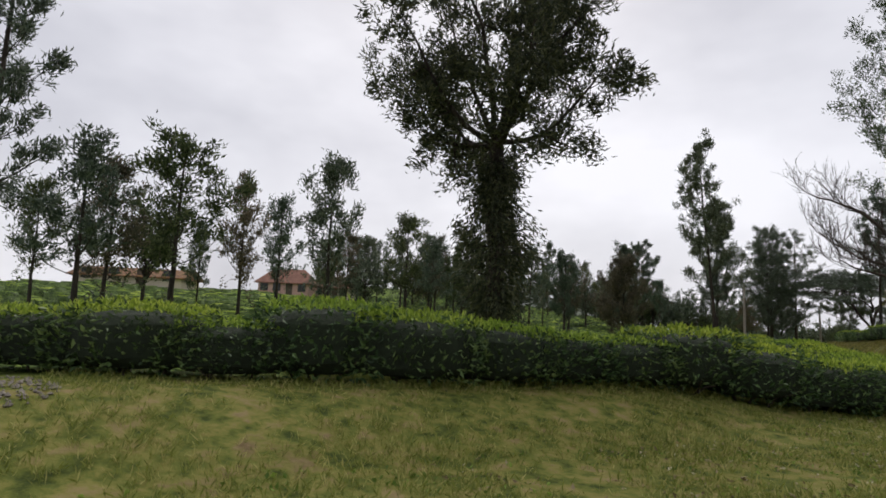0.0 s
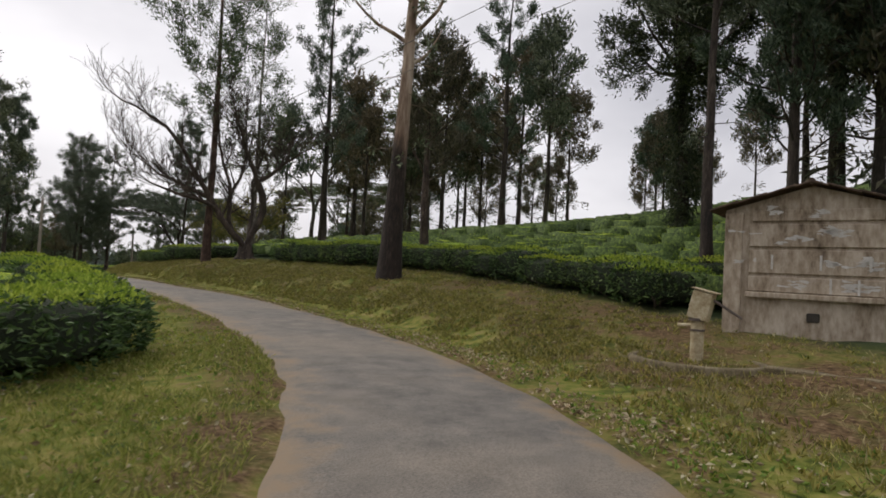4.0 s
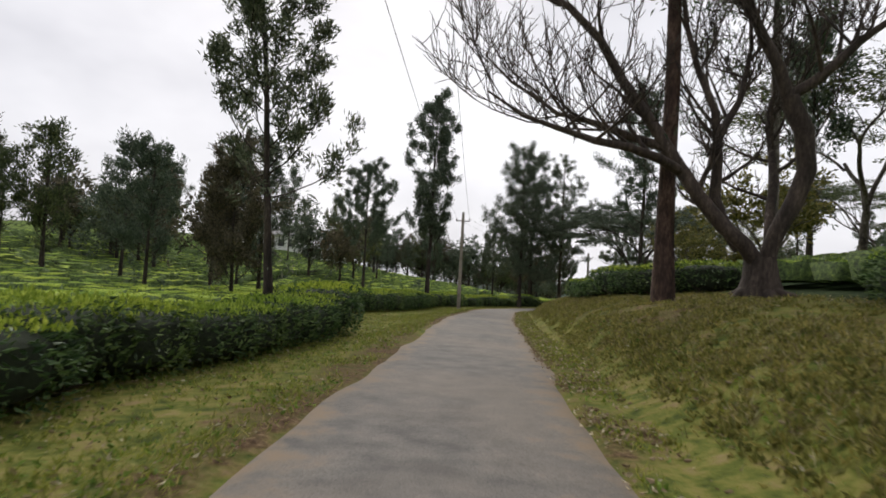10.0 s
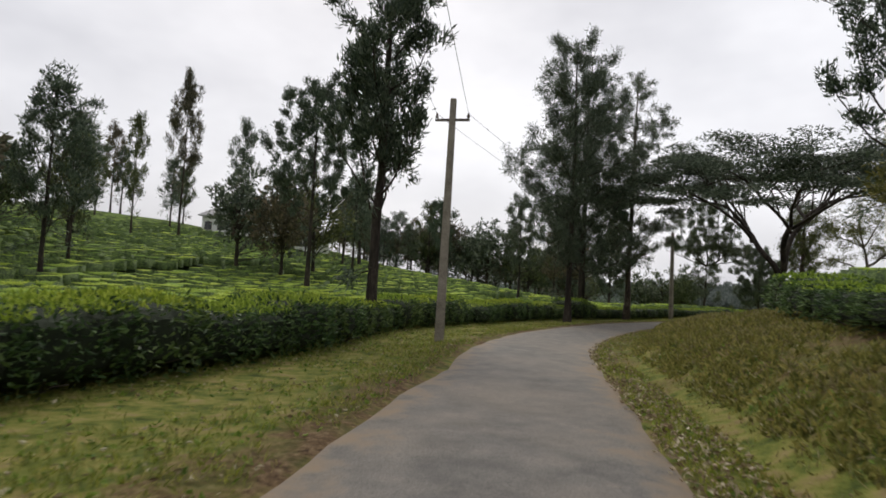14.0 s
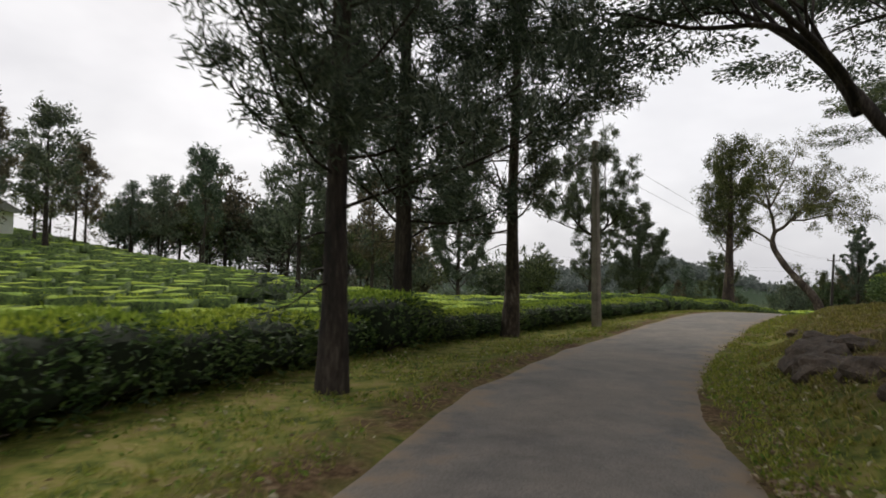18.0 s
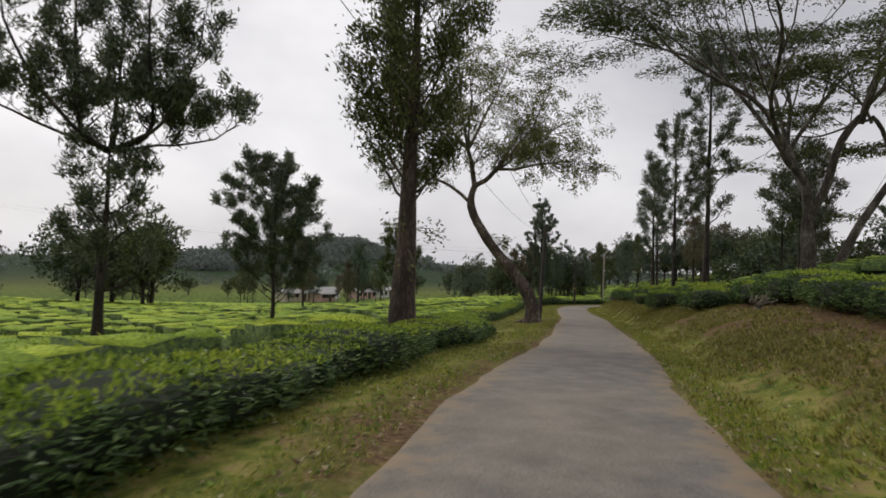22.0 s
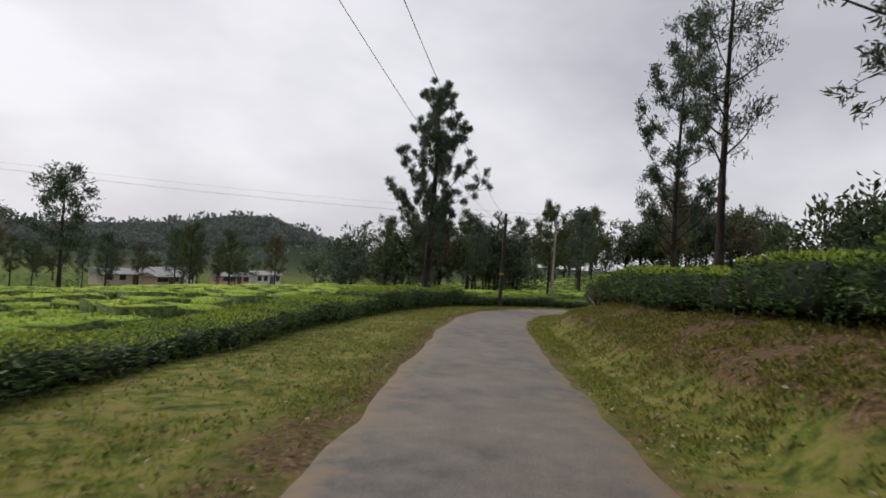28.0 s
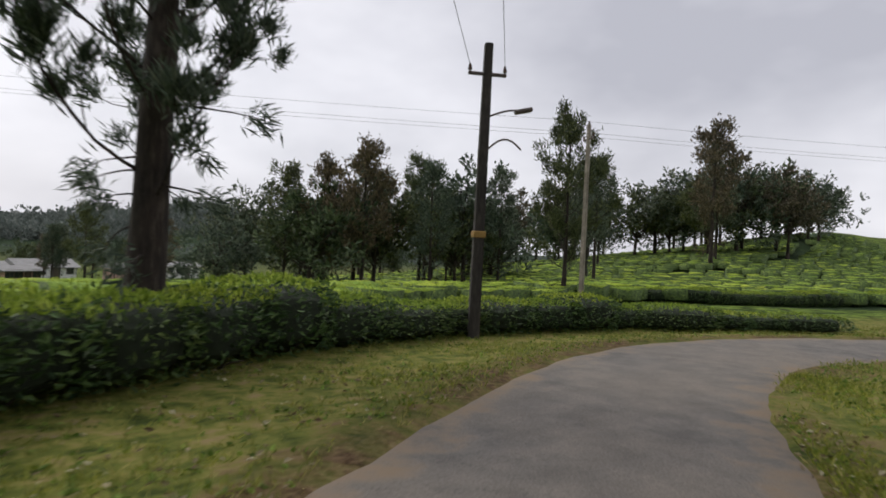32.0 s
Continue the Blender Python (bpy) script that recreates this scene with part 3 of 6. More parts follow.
class Growth:
    def __init__(self, seed):
        self.rng = np.random.default_rng(seed)
        self.trunk, self.limbs, self.base, self.way, self.size = [], [], [], [], []

    def leaf(self, at, way, count, size, spread=0.9, up=0.35, puff=None):
        b, w = tuft(self.rng, at, way, count, size, spread, up, puff)
        self.base.append(b)
        self.way.append(w)
        self.size.append(np.full(count, size))

    def pad(self, at, out, count, size, wide):
        """A flat spray of leaves, wide metres in radius."""
        rng = self.rng
        a, q = rng.uniform(0, 6.3, count), np.sqrt(rng.uniform(0, 1, count)) * wide
        self.base.append(np.asarray(at) + np.stack([np.cos(a) * q, np.sin(a) * q, rng.normal(size=count) * 0.07 * wide - 0.12 * q * q / wide], 1))
        self.way.append(np.stack([np.cos(a) + out[0], np.sin(a) + out[1], rng.normal(size=count) * 0.25 - 0.05], 1))
        self.size.append(np.full(count, size))

    def flare(self, ln, r, ribs=True):
        """Widens the foot of a trunk."""
        ln = ln.copy()
        ln[0, 3] = r * 1.35
        ln[1, 3] = max(ln[1, 3], r * 1.02)
        foot = ln[:1].copy()
        foot[0, 2] -= 0.4
        foot[0, 3] = r * 1.6
        return np.vstack([foot, ln])

    def made(self, m, name, label, bark, leaf_mat, slim=0.3, group="", length=1.0, category="tree"):
        ob = thing(name, m, label, category, group)
        v, f = tubes(self.trunk, 12, 0.085)
        put("trunk", mesh_of("trunk", v, f, bark), ob)
        if self.limbs:
            thick = [b for b in self.limbs if b[0, 3] > 0.03]
            fine = [b for b in self.limbs if b[0, 3] <= 0.03]
            for k, (some, sides) in enumerate(((thick, 6), (fine, 3))):
                if some:
                    v, f = tubes(some, sides)
                    put("twig_work" if k else "limb_work", mesh_of("limb_work", v, f, bark), ob)["kind"] = "stuff"
        if self.base:
            b, w, s = np.concatenate(self.base), np.concatenate(self.way), np.concatenate(self.size)
            ln = s * self.rng.uniform(0.65, 1.25, len(s)) * length
            v, f = leaves(self.rng, b, w, ln, ln * slim)
            put("crown", mesh_of("crown", v, f, leaf_mat, False), ob)["kind"] = "stuff"
        return ob


def trunk_line(rng, h, r, lean=(0, 0), wob=0.02, n=12, tip=0.12):
    u = np.linspace(0, 1, n + 1)
    sway = np.cumsum(rng.normal(size=(n + 1, 2)) * wob * h / n, axis=0)
    x = lean[0] * u ** 1.3 + sway[:, 0] - sway[0, 0]
    y = lean[1] * u ** 1.3 + sway[:, 1] - sway[0, 1]
    return np.stack([x, y, u * h, r * (1 - u) + r * tip * u], 1)


def grow_oak(seed, h, wide, r, bole=0.28, branches=22, leaf=34, size=0.28, lean=(0, 0), droop=0.0, puff=None, dense=2.0, steps=3, thick=0.3, start=0.25, spread=0.9):
    """Silver oak: a straight stem with rising limbs that carry feathery tufts."""
    g = Growth(seed)
    rng = g.rng
    t = trunk_line(rng, h, r, lean)
    g.trunk.append(g.flare(t, r))
    fall = 0.35 - 1.6 * droop
    for k in range(branches):
        u = bole + (0.97 - bole) * (k + rng.uniform(0, 0.9)) / branches
        at, _, rr = on(t, u)
        shape = (0.45 + 0.55 * math.sin(math.pi * min(1, (u - bole) / (1 - bole) * 0.72 + 0.22))) * (1.0 - 0.55 * ((u - bole) / (1 - bole)) ** 2)
        ln = wide * 0.5 * shape * rng.uniform(0.6, 1.3)
        a = k * 2.4 + rng.uniform(-0.6, 0.6)
        rise = rng.uniform(0.15, 0.75) - droop
        b = limb(rng, at, (math.cos(a), math.sin(a), rise), ln, max(0.018, rr * thick), 0.01, 6, 0.5 - droop, 0.13)
        g.limbs.append(b)
        n = max(3, int(ln * dense))
        for q in range(n):
            v = start + (1 - start) * (q + rng.uniform(0, 1)) / n
            pt, d, _ = on(b, min(v, 0.999))
            tw = limb(rng, pt, d + rng.normal(size=3) * 0.6 + np.array([0, 0, 0.35 - droop]), rng.uniform(0.35, 0.85), 0.011, 0.005, steps, 0.3)
            g.limbs.append(tw)
            way = unit(tw[-1, :3] - tw[-2, :3])
            g.leaf(tw[-1, :3], way, int(leaf * rng.uniform(0.5, 1.3)), size, spread, fall, puff)
            if rng.random() < 0.6:
                g.leaf(tw[steps // 2 + 1, :3], d, leaf // 2, size, spread, fall, puff)
        g.leaf(b[-1, :3], unit(b[-1, :3] - b[-2, :3]), leaf, size, 0.9, fall, puff)
    for k in range(4):
        g.leaf(t[-1, :3] - np.array([0, 0, 0.3 * k]), (0, 0, 1), leaf, size * 1.1, 0.9, 0.35, puff)
    for k in range(int(h * 1.2)):
        at, d, rr = on(t, rng.uniform(bole * 0.55, 0.8))
        a = rng.uniform(0, 6.3)
        b = limb(rng, at, (math.cos(a), math.sin(a), 0.1), rng.uniform(0.5, 1.3), 0.02, 0.006, steps + 1, -0.3)
        g.limbs.append(b)
        g.leaf(b[-1, :3], (math.cos(a), math.sin(a), -0.4), leaf // 2, size, 0.8, -0.2, puff)
    return g


def grow_umbrella(seed, h, reach, drop, r, fork, mains=7, subs=8, leaf=40, size=0.2, pad=0.9, toward=0.0, extra=0.0, stems=3, rise=0.4, lean=(0, 0)):
    """An umbrella tree: limbs arch out from a low fork and carry flat sprays on one wide dome."""
    g = Growth(seed)
    rng = g.rng
    t = trunk_line(rng, h * fork, r, lean, 0.05, 6, 0.75)
    g.trunk.append(g.flare(t, r))
    top = t[-1, :3]

    def dome(p):
        return h - drop * (np.hypot(p[0] - top[0], p[1] - top[1]) / reach) ** 2

    def arch(start, end, r0, r1, n, sag, bow=1.0):
        u = np.linspace(0, 1, n)
        w = (u ** bow)[:, None]
        p = start[None] * (1 - w) + end[None] * w
        p[:, 2] = start[2] + (end[2] - start[2]) * (1 - (1 - u) ** sag)
        bend = np.sin(math.pi * u)[:, None] * np.sin(rng.uniform(3.5, 6.5, 3)[None] * u[:, None] + rng.uniform(0, 6.3, 3)[None])
        p += bend * 0.05 * np.linalg.norm(end - start)
        return np.column_stack([p, r0 + (r1 - r0) * u])

    forks = []
    for k in range(stems):
        a = toward + k * 2 * math.pi / stems + rng.uniform(-0.25, 0.25)
        end = top + np.array([math.cos(a) * reach * 0.2, math.sin(a) * reach * 0.2, (h - top[2]) * rise * rng.uniform(0.75, 1.15)])
        forks.append((a, end))
        g.trunk.append(arch(top - np.array([0, 0, 0.3]), end, r * 0.62, r * 0.42, 9, 1.1, 1.2))

    for k in range(mains):
        a = toward + k * 2 * math.pi / mains + rng.uniform(-0.3, 0.3)
        root = min(forks, key=lambda q: 1 - math.cos(q[0] - a))[1]
        far = reach * rng.uniform(0.72, 1.0) * (1 + extra * max(0.0, math.cos(a - toward)) ** 2)
        end = top + np.array([math.cos(a) * far, math.sin(a) * far, 0])
        end[2] = dome(end) - 0.3
        b = arch(root - np.array([0, 0, 0.2 * (k % 3)]), end, r * 0.34, 0.025, 14, 1.5, 1.15)
        g.trunk.append(b)
        for q in range(subs):
            pt, d, rr = on(b, 0.15 + 0.84 * (q + rng.uniform(0, 0.9)) / subs)
            sa = math.atan2(d[1], d[0]) + (1 if q % 2 else -1) * rng.uniform(0.2, 1.0)
            ln = far * rng.uniform(0.22, 0.42)
            tip = pt + np.array([math.cos(sa) * ln, math.sin(sa) * ln, 0])
            tip[2] = dome(tip) - (0.0 if rng.random() < 0.7 else rng.uniform(0.5, 0.16 * h))
            c = arch(pt, tip, max(0.02, rr * 0.5), 0.012, 6, 1.3)
            g.limbs.append(c)
            for w in range(5):
                p2, d2, _ = on(c, min(0.35 + 0.16 * w, 0.99))
                wa = sa + (1 if w % 2 else -1) * rng.uniform(0.3, 1.1) * (w < 4)
                e2 = p2 + np.array([math.cos(wa), math.sin(wa), 0]) * rng.uniform(0.5, 1.3) * pad
                e2[2] = tip[2] + (p2[2] - tip[2]) * 0.3 + rng.normal() * 0.1
                g.limbs.append(arch(p2, e2, 0.014, 0.006, 4, 1.2))
                g.pad(e2, (math.cos(wa), math.sin(wa)), int(leaf * rng.uniform(0.6, 1.2)), size, pad * rng.uniform(0.7, 1.15))
    return g


def grow_spreading(seed, h, wide, r, fork=0.3, limbs=6, leaf=16, size=0.3, lean=(0, 0), flat=0.6, bare=0.0, levels=3, trunk=None, thin=0.5):
    """A forked tree with a wide crown: limbs divide level by level; leaves lie in sheets near the top."""
    g = Growth(seed)
    rng = g.rng
    t = trunk if trunk is not None else trunk_line(rng, h * fork, r, lean, 0.05, 8, 0.7)
    g.trunk.append(g.flare(t, r))
    top = t[-1, :3]

    def divide(at, way, length, rad, level):
        b = limb(rng, at, way, length, rad, rad * 0.5, 6, 0.15 if level == levels else 0.0, 0.13)
        (g.trunk if level == levels else g.limbs).append(b)
        if level == 0:
            if rng.random() > bare:
                for v in (0.45, 0.75, 1.0):
                    pt, d, _ = on(b, min(v, 0.999))
                    if flat < 0.8 or pt[2] > h * 0.66:
                        g.leaf(pt, d * np.array([1, 1, 0.2]), leaf, size, 0.9 * flat + 0.3, 0.25)
            return
        for q in range(4 if level > 1 else 6):
            v = 0.42 + 0.58 * (q + rng.uniform(0.2, 0.9)) / 4.6
            pt, d, rr = on(b, min(v, 0.999))
            room = max(0.06, (h - pt[2]) / h)
            turn = rng.normal(size=3) * 0.75
            turn[2] = turn[2] * 0.35 + (0.75 if room > 0.3 else 0.15) * (1 - flat * 0.6)
            divide(pt, d * np.array([1, 1, 0.75]) + turn, length * rng.uniform(0.42, 0.66), rr * 0.6, level - 1)

    reach = math.hypot(wide * 0.32, h * (1 - fork) * 0.62)
    for k in range(limbs):
        a = k * 2 * math.pi / limbs + rng.uniform(-0.4, 0.4)
        slope = h * (1 - fork) / (wide * 0.5) * rng.uniform(0.7, 1.3)
        divide(top - np.array([0, 0, 0.25 * r * (k % 3)]), (math.cos(a), math.sin(a), slope), reach * rng.uniform(0.8, 1.15), r * thin, levels)
    return g


def grow_round(seed, h, wide, r, bole=0.25, tufts=150, leaf=26, size=0.4):
    """A dense broad crown on a short stem, for the woods further off."""
    g = Growth(seed)
    rng = g.rng
    t = trunk_line(rng, h * 0.8, r, (0, 0), 0.05)
    g.trunk.append(g.flare(t, r))
    blobs = [(rng.normal(size=3) * np.array([wide * 0.2, wide * 0.2, h * 0.12]) + np.array([0, 0, h * (bole + (1 - bole) * 0.55)]), rng.uniform(0.22, 0.36)) for _ in range(7)]
    for k in range(tufts):
        c, rr = blobs[k % 7]
        d = unit(rng.normal(size=3))
        at = c + d * np.array([wide * rr, wide * rr, h * (1 - bole) * rr]) * rng.uniform(0.75, 1.1)
        g.leaf(at, d, leaf, size)
        if k % 3 == 0:
            u = min(0.95, max(bole, at[2] / h * 0.75))
            p, _, q = on(t, u)
            w = at - p
            g.limbs.append(limb(rng, p, w, np.linalg.norm(w), 0.05, 0.012, 4, 0.1, 0.05))
    return g


def stand(x, y, turn=0.0, size=1.0, sink=0.06):
    return Matrix.Translation((x, y, ground_z(x, y) - sink)) @ Matrix.Rotation(turn, 4, "Z") @ Matrix.Scale(size, 4)


OAK_LABEL = "tall silver oak with a straight dark stem among tea bushes"


def oak(x, y, h, wide, seed, r=None, label=OAK_LABEL, mat=None, bark=None, slim=0.25, **kw):
    g = grow_oak(seed, h, wide, r or 0.009 * h + 0.04, **{"leaf": 60, "size": 0.215, "puff": 0.125, "dense": 2.6, **kw})
    return g.made(stand(x, y, seed * 1.7), "silver_oak", label, bark or M_BARK, mat or M_OAK, slim=slim, group="shade trees of the tea estate")


# ---- tea bushes ----
def bush_shape(rng, n, lx, ly, h, top):
    """Random places on a clipped bush: on its flat top (top) or its side, with the way out."""
    if top:
        p = rng.uniform(-1, 1, (n, 2))
        p = p * np.sqrt(1 - 0.32 * p[:, ::-1] ** 2)
        z = h * (1 - 0.10 * (p[:, 0] ** 2 + p[:, 1] ** 2) + 0.03 * np.sin(p[:, 0] * 5 + 1) * np.sin(p[:, 1] * 4))
        return np.stack([p[:, 0] * lx, p[:, 1] * ly, z], 1), np.tile([0.0, 0.0, 1.0], (n, 1))
    a = rng.uniform(0, 2 * np.pi, n)
    c, s = np.cos(a), np.sin(a)
    q = 1 / (np.abs(c) ** 3.2 + np.abs(s) ** 3.2) ** (1 / 3.2)
    u = rng.uniform(0.0, 1.0, n) ** 0.75
    bulge = 0.80 + 0.26 * np.sin(np.pi * (0.15 + 0.75 * u)) + 0.05 * np.sin(a * 5) - 0.1 * ease(0.85, 1, u)
    z = h * (0.07 + 0.89 * u)
    return np.stack([c * q * bulge * lx, s * q * bulge * ly, z], 1), np.stack([c, s, 0.25 + 0 * c], 1)


def tea_bush(seed, lx=0.95, ly=0.72, h=1.05, side=1150, tops=620):
    """A clipped tea bush: crooked stems, a near-black core as inner shade, old leaves on the sides, young ones on top.
    """
    rng = np.random.default_rng(seed)
    ob = thing("tea_bush", Matrix(), "clipped roadside tea bush, dark leaves below bright young shoots", "tea bush", "clipped tea hedge along the road")
    lines = []
    for k in range(7):
        a = rng.uniform(0, 6.3)
        foot = np.array([math.cos(a) * lx * 0.22, math.sin(a) * ly * 0.22, -0.15])
        b = limb(rng, foot, (math.cos(a) * 0.8, math.sin(a) * 0.7, 1.2), h * 0.75, 0.028, 0.012, 4, 0.2, 0.25)
        lines.append(b)
        for q in range(2):
            pt, d, _ = on(b, rng.uniform(0.3, 0.7))
            lines.append(limb(rng, pt, d + rng.normal(size=3) * 0.6, h * 0.4, 0.014, 0.006, 3))
    v, f = tubes(lines, 3)
    put("stem_tangle", mesh_of("stem_tangle", v, f, M_TWIG), ob)["kind"] = "stuff"
    # solid core stands for the shade among the inner stems
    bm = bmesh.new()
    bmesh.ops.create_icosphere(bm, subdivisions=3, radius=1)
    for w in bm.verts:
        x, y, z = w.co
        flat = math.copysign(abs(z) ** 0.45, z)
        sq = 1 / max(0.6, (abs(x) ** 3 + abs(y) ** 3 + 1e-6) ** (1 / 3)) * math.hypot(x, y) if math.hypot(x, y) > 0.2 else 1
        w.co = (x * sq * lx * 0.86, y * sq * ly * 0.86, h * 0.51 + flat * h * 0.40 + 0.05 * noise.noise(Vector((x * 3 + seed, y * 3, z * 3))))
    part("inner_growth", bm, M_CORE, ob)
    p, w = bush_shape(rng, side, lx, ly, h, False)
    ln = rng.uniform(0.075, 0.14, side)
    v, f = leaves(rng, p + rng.normal(size=(side, 3)) * 0.035, w + rng.normal(size=(side, 3)) * 0.55, ln, ln * 0.42)
    put("old_foliage", mesh_of("old_foliage", v, f, M_TEA, False), ob)["kind"] = "stuff"
    p, w = bush_shape(rng, tops, lx, ly, h, True)
    ln = rng.uniform(0.06, 0.115, tops)
    v, f = leaves(rng, p + rng.normal(size=(tops, 3)) * 0.02, w + rng.normal(size=(tops, 3)) * 0.5, ln, ln * 0.4)
    put("young_foliage", mesh_of("young_foliage", v, f, M_SHOOT, False), ob, "bright yellow-green young leaves")
    return ob


BUSHES = [tea_bush(k, 0.95 + 0.06 * (k % 3), 0.74 + 0.05 * (k % 2), 1.02 + 0.05 * (k % 4 - 1)) for k in range(6)]
BUSH_COUNT = 0


def plant(x, y, turn, size=1.0, tall=1.0):
    """Sets a tea bush of one of six shapes."""
    global BUSH_COUNT
    BUSH_COUNT += 1
    src = BUSHES[BUSH_COUNT % 6]
    m = Matrix.Translation((x, y, ground_z(x, y) - 0.04)) @ Matrix.Rotation(turn + (math.pi if BUSH_COUNT % 2 else 0), 4, "Z")
    ob = copy_thing(src, m)
    ob.scale = (size, size, size * tall)
    return ob


def hedge(line, gap=1.32, deep=0.75, size=1.0, tall=1.0, seed=0):
    """Bushes side by side along a line of (x, y), set back by deep to the left of its way (minus: right)."""
    rng = np.random.default_rng(seed)
    p = spline([(*q, 0) for q in line], 0.2)[:, :2]
    run = np.concatenate([[0], np.cumsum(np.linalg.norm(np.diff(p, axis=0), axis=1))])
    for s in np.arange(gap / 2, run[-1], gap):
        x, y = np.interp(s, run, p[:, 0]), np.interp(s, run, p[:, 1])
        x2, y2 = np.interp(s + 0.3, run, p[:, 0]), np.interp(s + 0.3, run, p[:, 1])
        x1, y1 = np.interp(s - 0.3, run, p[:, 0]), np.interp(s - 0.3, run, p[:, 1])
        a = math.atan2(y2 - y1, x2 - x1)
        d = deep + rng.uniform(-0.12, 0.12)
        plant(x - math.sin(a) * d, y + math.cos(a) * d, a + rng.uniform(-0.15, 0.15), size * rng.uniform(0.88, 1.1), (tall if isinstance(tall, float) else np.interp(s / run[-1], *tall)) * rng.uniform(0.84, 1.08) * (1 + 0.07 * math.sin(s * 0.7)))


def beside_road(stops):
    """A line of (x, y) from stops of (s, lat)."""
    return [along(s, lat)[:2] for s, lat in stops]


# left of the road; the line is the foot of the hedge that faces the road
hedge([(-5.5, -15.9), (4.45, -14.6), (10.75, -12.5), (15.4, -9.7), (18.05, -7.15), (20.9, -5.2), (22.2, -3.35)], seed=1)
hedge(beside_road([(15.5, -3.1), (24, -3.4), (34, -3.9), (42, -3.0), (45.5, -4.4), (50, -5.6), (55, -5.1), (60.7, -4.2), (68, -4.4), (75, -4.4), (83, -4.3), (89, -4.2), (94, -3.5), (99, -2.9), (106, -2.9), (112, -3.0)]), tall=((0, 0.7, 0.78, 0.86, 1), (1.0, 1.0, 0.82, 0.68, 0.62)), seed=2)
hedge(beside_road([(111, -3.6), (116, -3.1), (121, -3.2), (124.5, -4.4)]), tall=0.56, seed=3)
hedge(beside_road([(125.5, -4.7), (132, -4.8), (140, -4.9), (148, -4.9), (156, -4.7), (162, -4.3), (167, -4.2), (172, -4.3), (175.5, -3.8)]) + [(101.2, 128.0), (103.4, 127.1), (105.4, 126.1), (107.2, 124.8)], tall=((0, 0.2, 0.35, 0.5, 0.6, 0.68, 0.8, 1), (0.6, 0.6, 0.64, 0.7, 0.84, 1.0, 0.78, 0.5)), seed=4)
# right of the road, on the bank
hedge([(35.2, -5.9), (33.9, -5.6)] + beside_road([(16.2, 7.3), (19, 7.2), (25, 7.0), (33, 6.5), (38, 6.6)]), deep=-0.75, seed=5)
hedge(beside_road([(44.5, 6.4), (47.5, 4.4), (52, 3.9), (58, 4.1), (65, 5.0)]), deep=-0.75, tall=((0, 0.4, 1), (1.0, 0.84, 0.7)), seed=6)
hedge(beside_road([(94, 5.2), (98, 4.5), (103, 4.2), (109, 4.1)]), deep=-0.75, tall=0.8, seed=9)
hedge(beside_road([(110.2, 5.3), (114, 5.1), (118, 5.0), (124, 4.7), (131, 4.3), (140, 4.3), (150, 4.2), (158, 3.9), (166, 3.7), (171, 3.6)]), deep=-0.75, tall=((0, 0.3, 0.45, 1), (0.76, 0.76, 0.9, 0.95)), seed=7)
# bushes that hang down the bank in front of the row
for s, lat, size in ((124.0, 4.1, 0.8), (125.1, 3.9, 0.74), (131.0, 3.75, 0.8), (132.1, 3.65, 0.88), (133.2, 3.8, 0.8), (141.5, 3.8, 0.74)):
    x, y, a = along(s, lat)
    plant(x, y, a, size, 0.95)
# beyond the last bend
hedge([(108, 143), (111, 139), (113.8, 135.2), (117.5, 131.6), (125.6, 129.1), (134, 127.5)], tall=0.75, seed=8)
for src in BUSHES:
    for ob in (*src.children, src):
        bpy.data.objects.remove(ob)


def old_stems(s, lat, seed, h=0.75):
    """The bare pale stems of an old tea bush, spread from one foot on the cut bank."""
    rng = np.random.default_rng(seed)
    x, y, a = along(s, lat)
    ob = thing("old_tea_stump", Matrix.Translation((x, y, ground_z(x, y))) @ Matrix.Rotation(a, 4, "Z"), "pale bare stems of an old tea bush on the bank", "tea stump", "old tea stumps on the bank")
    stems, twigs = [np.array([[0, 0, -0.2, 0.1], [0, 0, 0.02, 0.085], [0.02, 0, 0.16, 0.06]])], []
    for k in range(7):
        q = k * 0.9 + rng.uniform(-0.3, 0.3)
        b = limb(rng, (0, 0, 0.1), (math.cos(q) * 0.9, math.sin(q) * 0.9, 1.0), h * rng.uniform(0.8, 1.2), 0.045, 0.018, 6, 0.1, 0.28)
        stems.append(b)
        for _ in range(4):
            pt, d, _ = on(b, rng.uniform(0.35, 0.95))
            twigs.append(limb(rng, pt, d + rng.normal(size=3) * 0.7, h * 0.45, 0.016, 0.006, 4, 0.3, 0.2))
    v, f = tubes(stems, 8, 0.1)
    put("stump", mesh_of("stump", v, f, M_PALE_STEM), ob)
    v, f = tubes(twigs, 4)
    put("twig_work", mesh_of("twig_work", v, f, M_PALE_STEM), ob)["kind"] = "stuff"


M_PALE_STEM = surface("lichen_pale_tea_stem", [(0.3, (0.06, 0.05, 0.038)), (0.5, (0.17, 0.145, 0.115)), (0.7, (0.36, 0.32, 0.265))], 5, 0.9, 0.5, 0.01, 30)
for k, (s, lat) in enumerate(((161.4, 3.75), (125.2, 4.05), (107.6, 3.9), (118.9, 4.4))):
    old_stems(s, lat, 500 + k, (0.85, 0.45, 0.4, 0.4)[k])


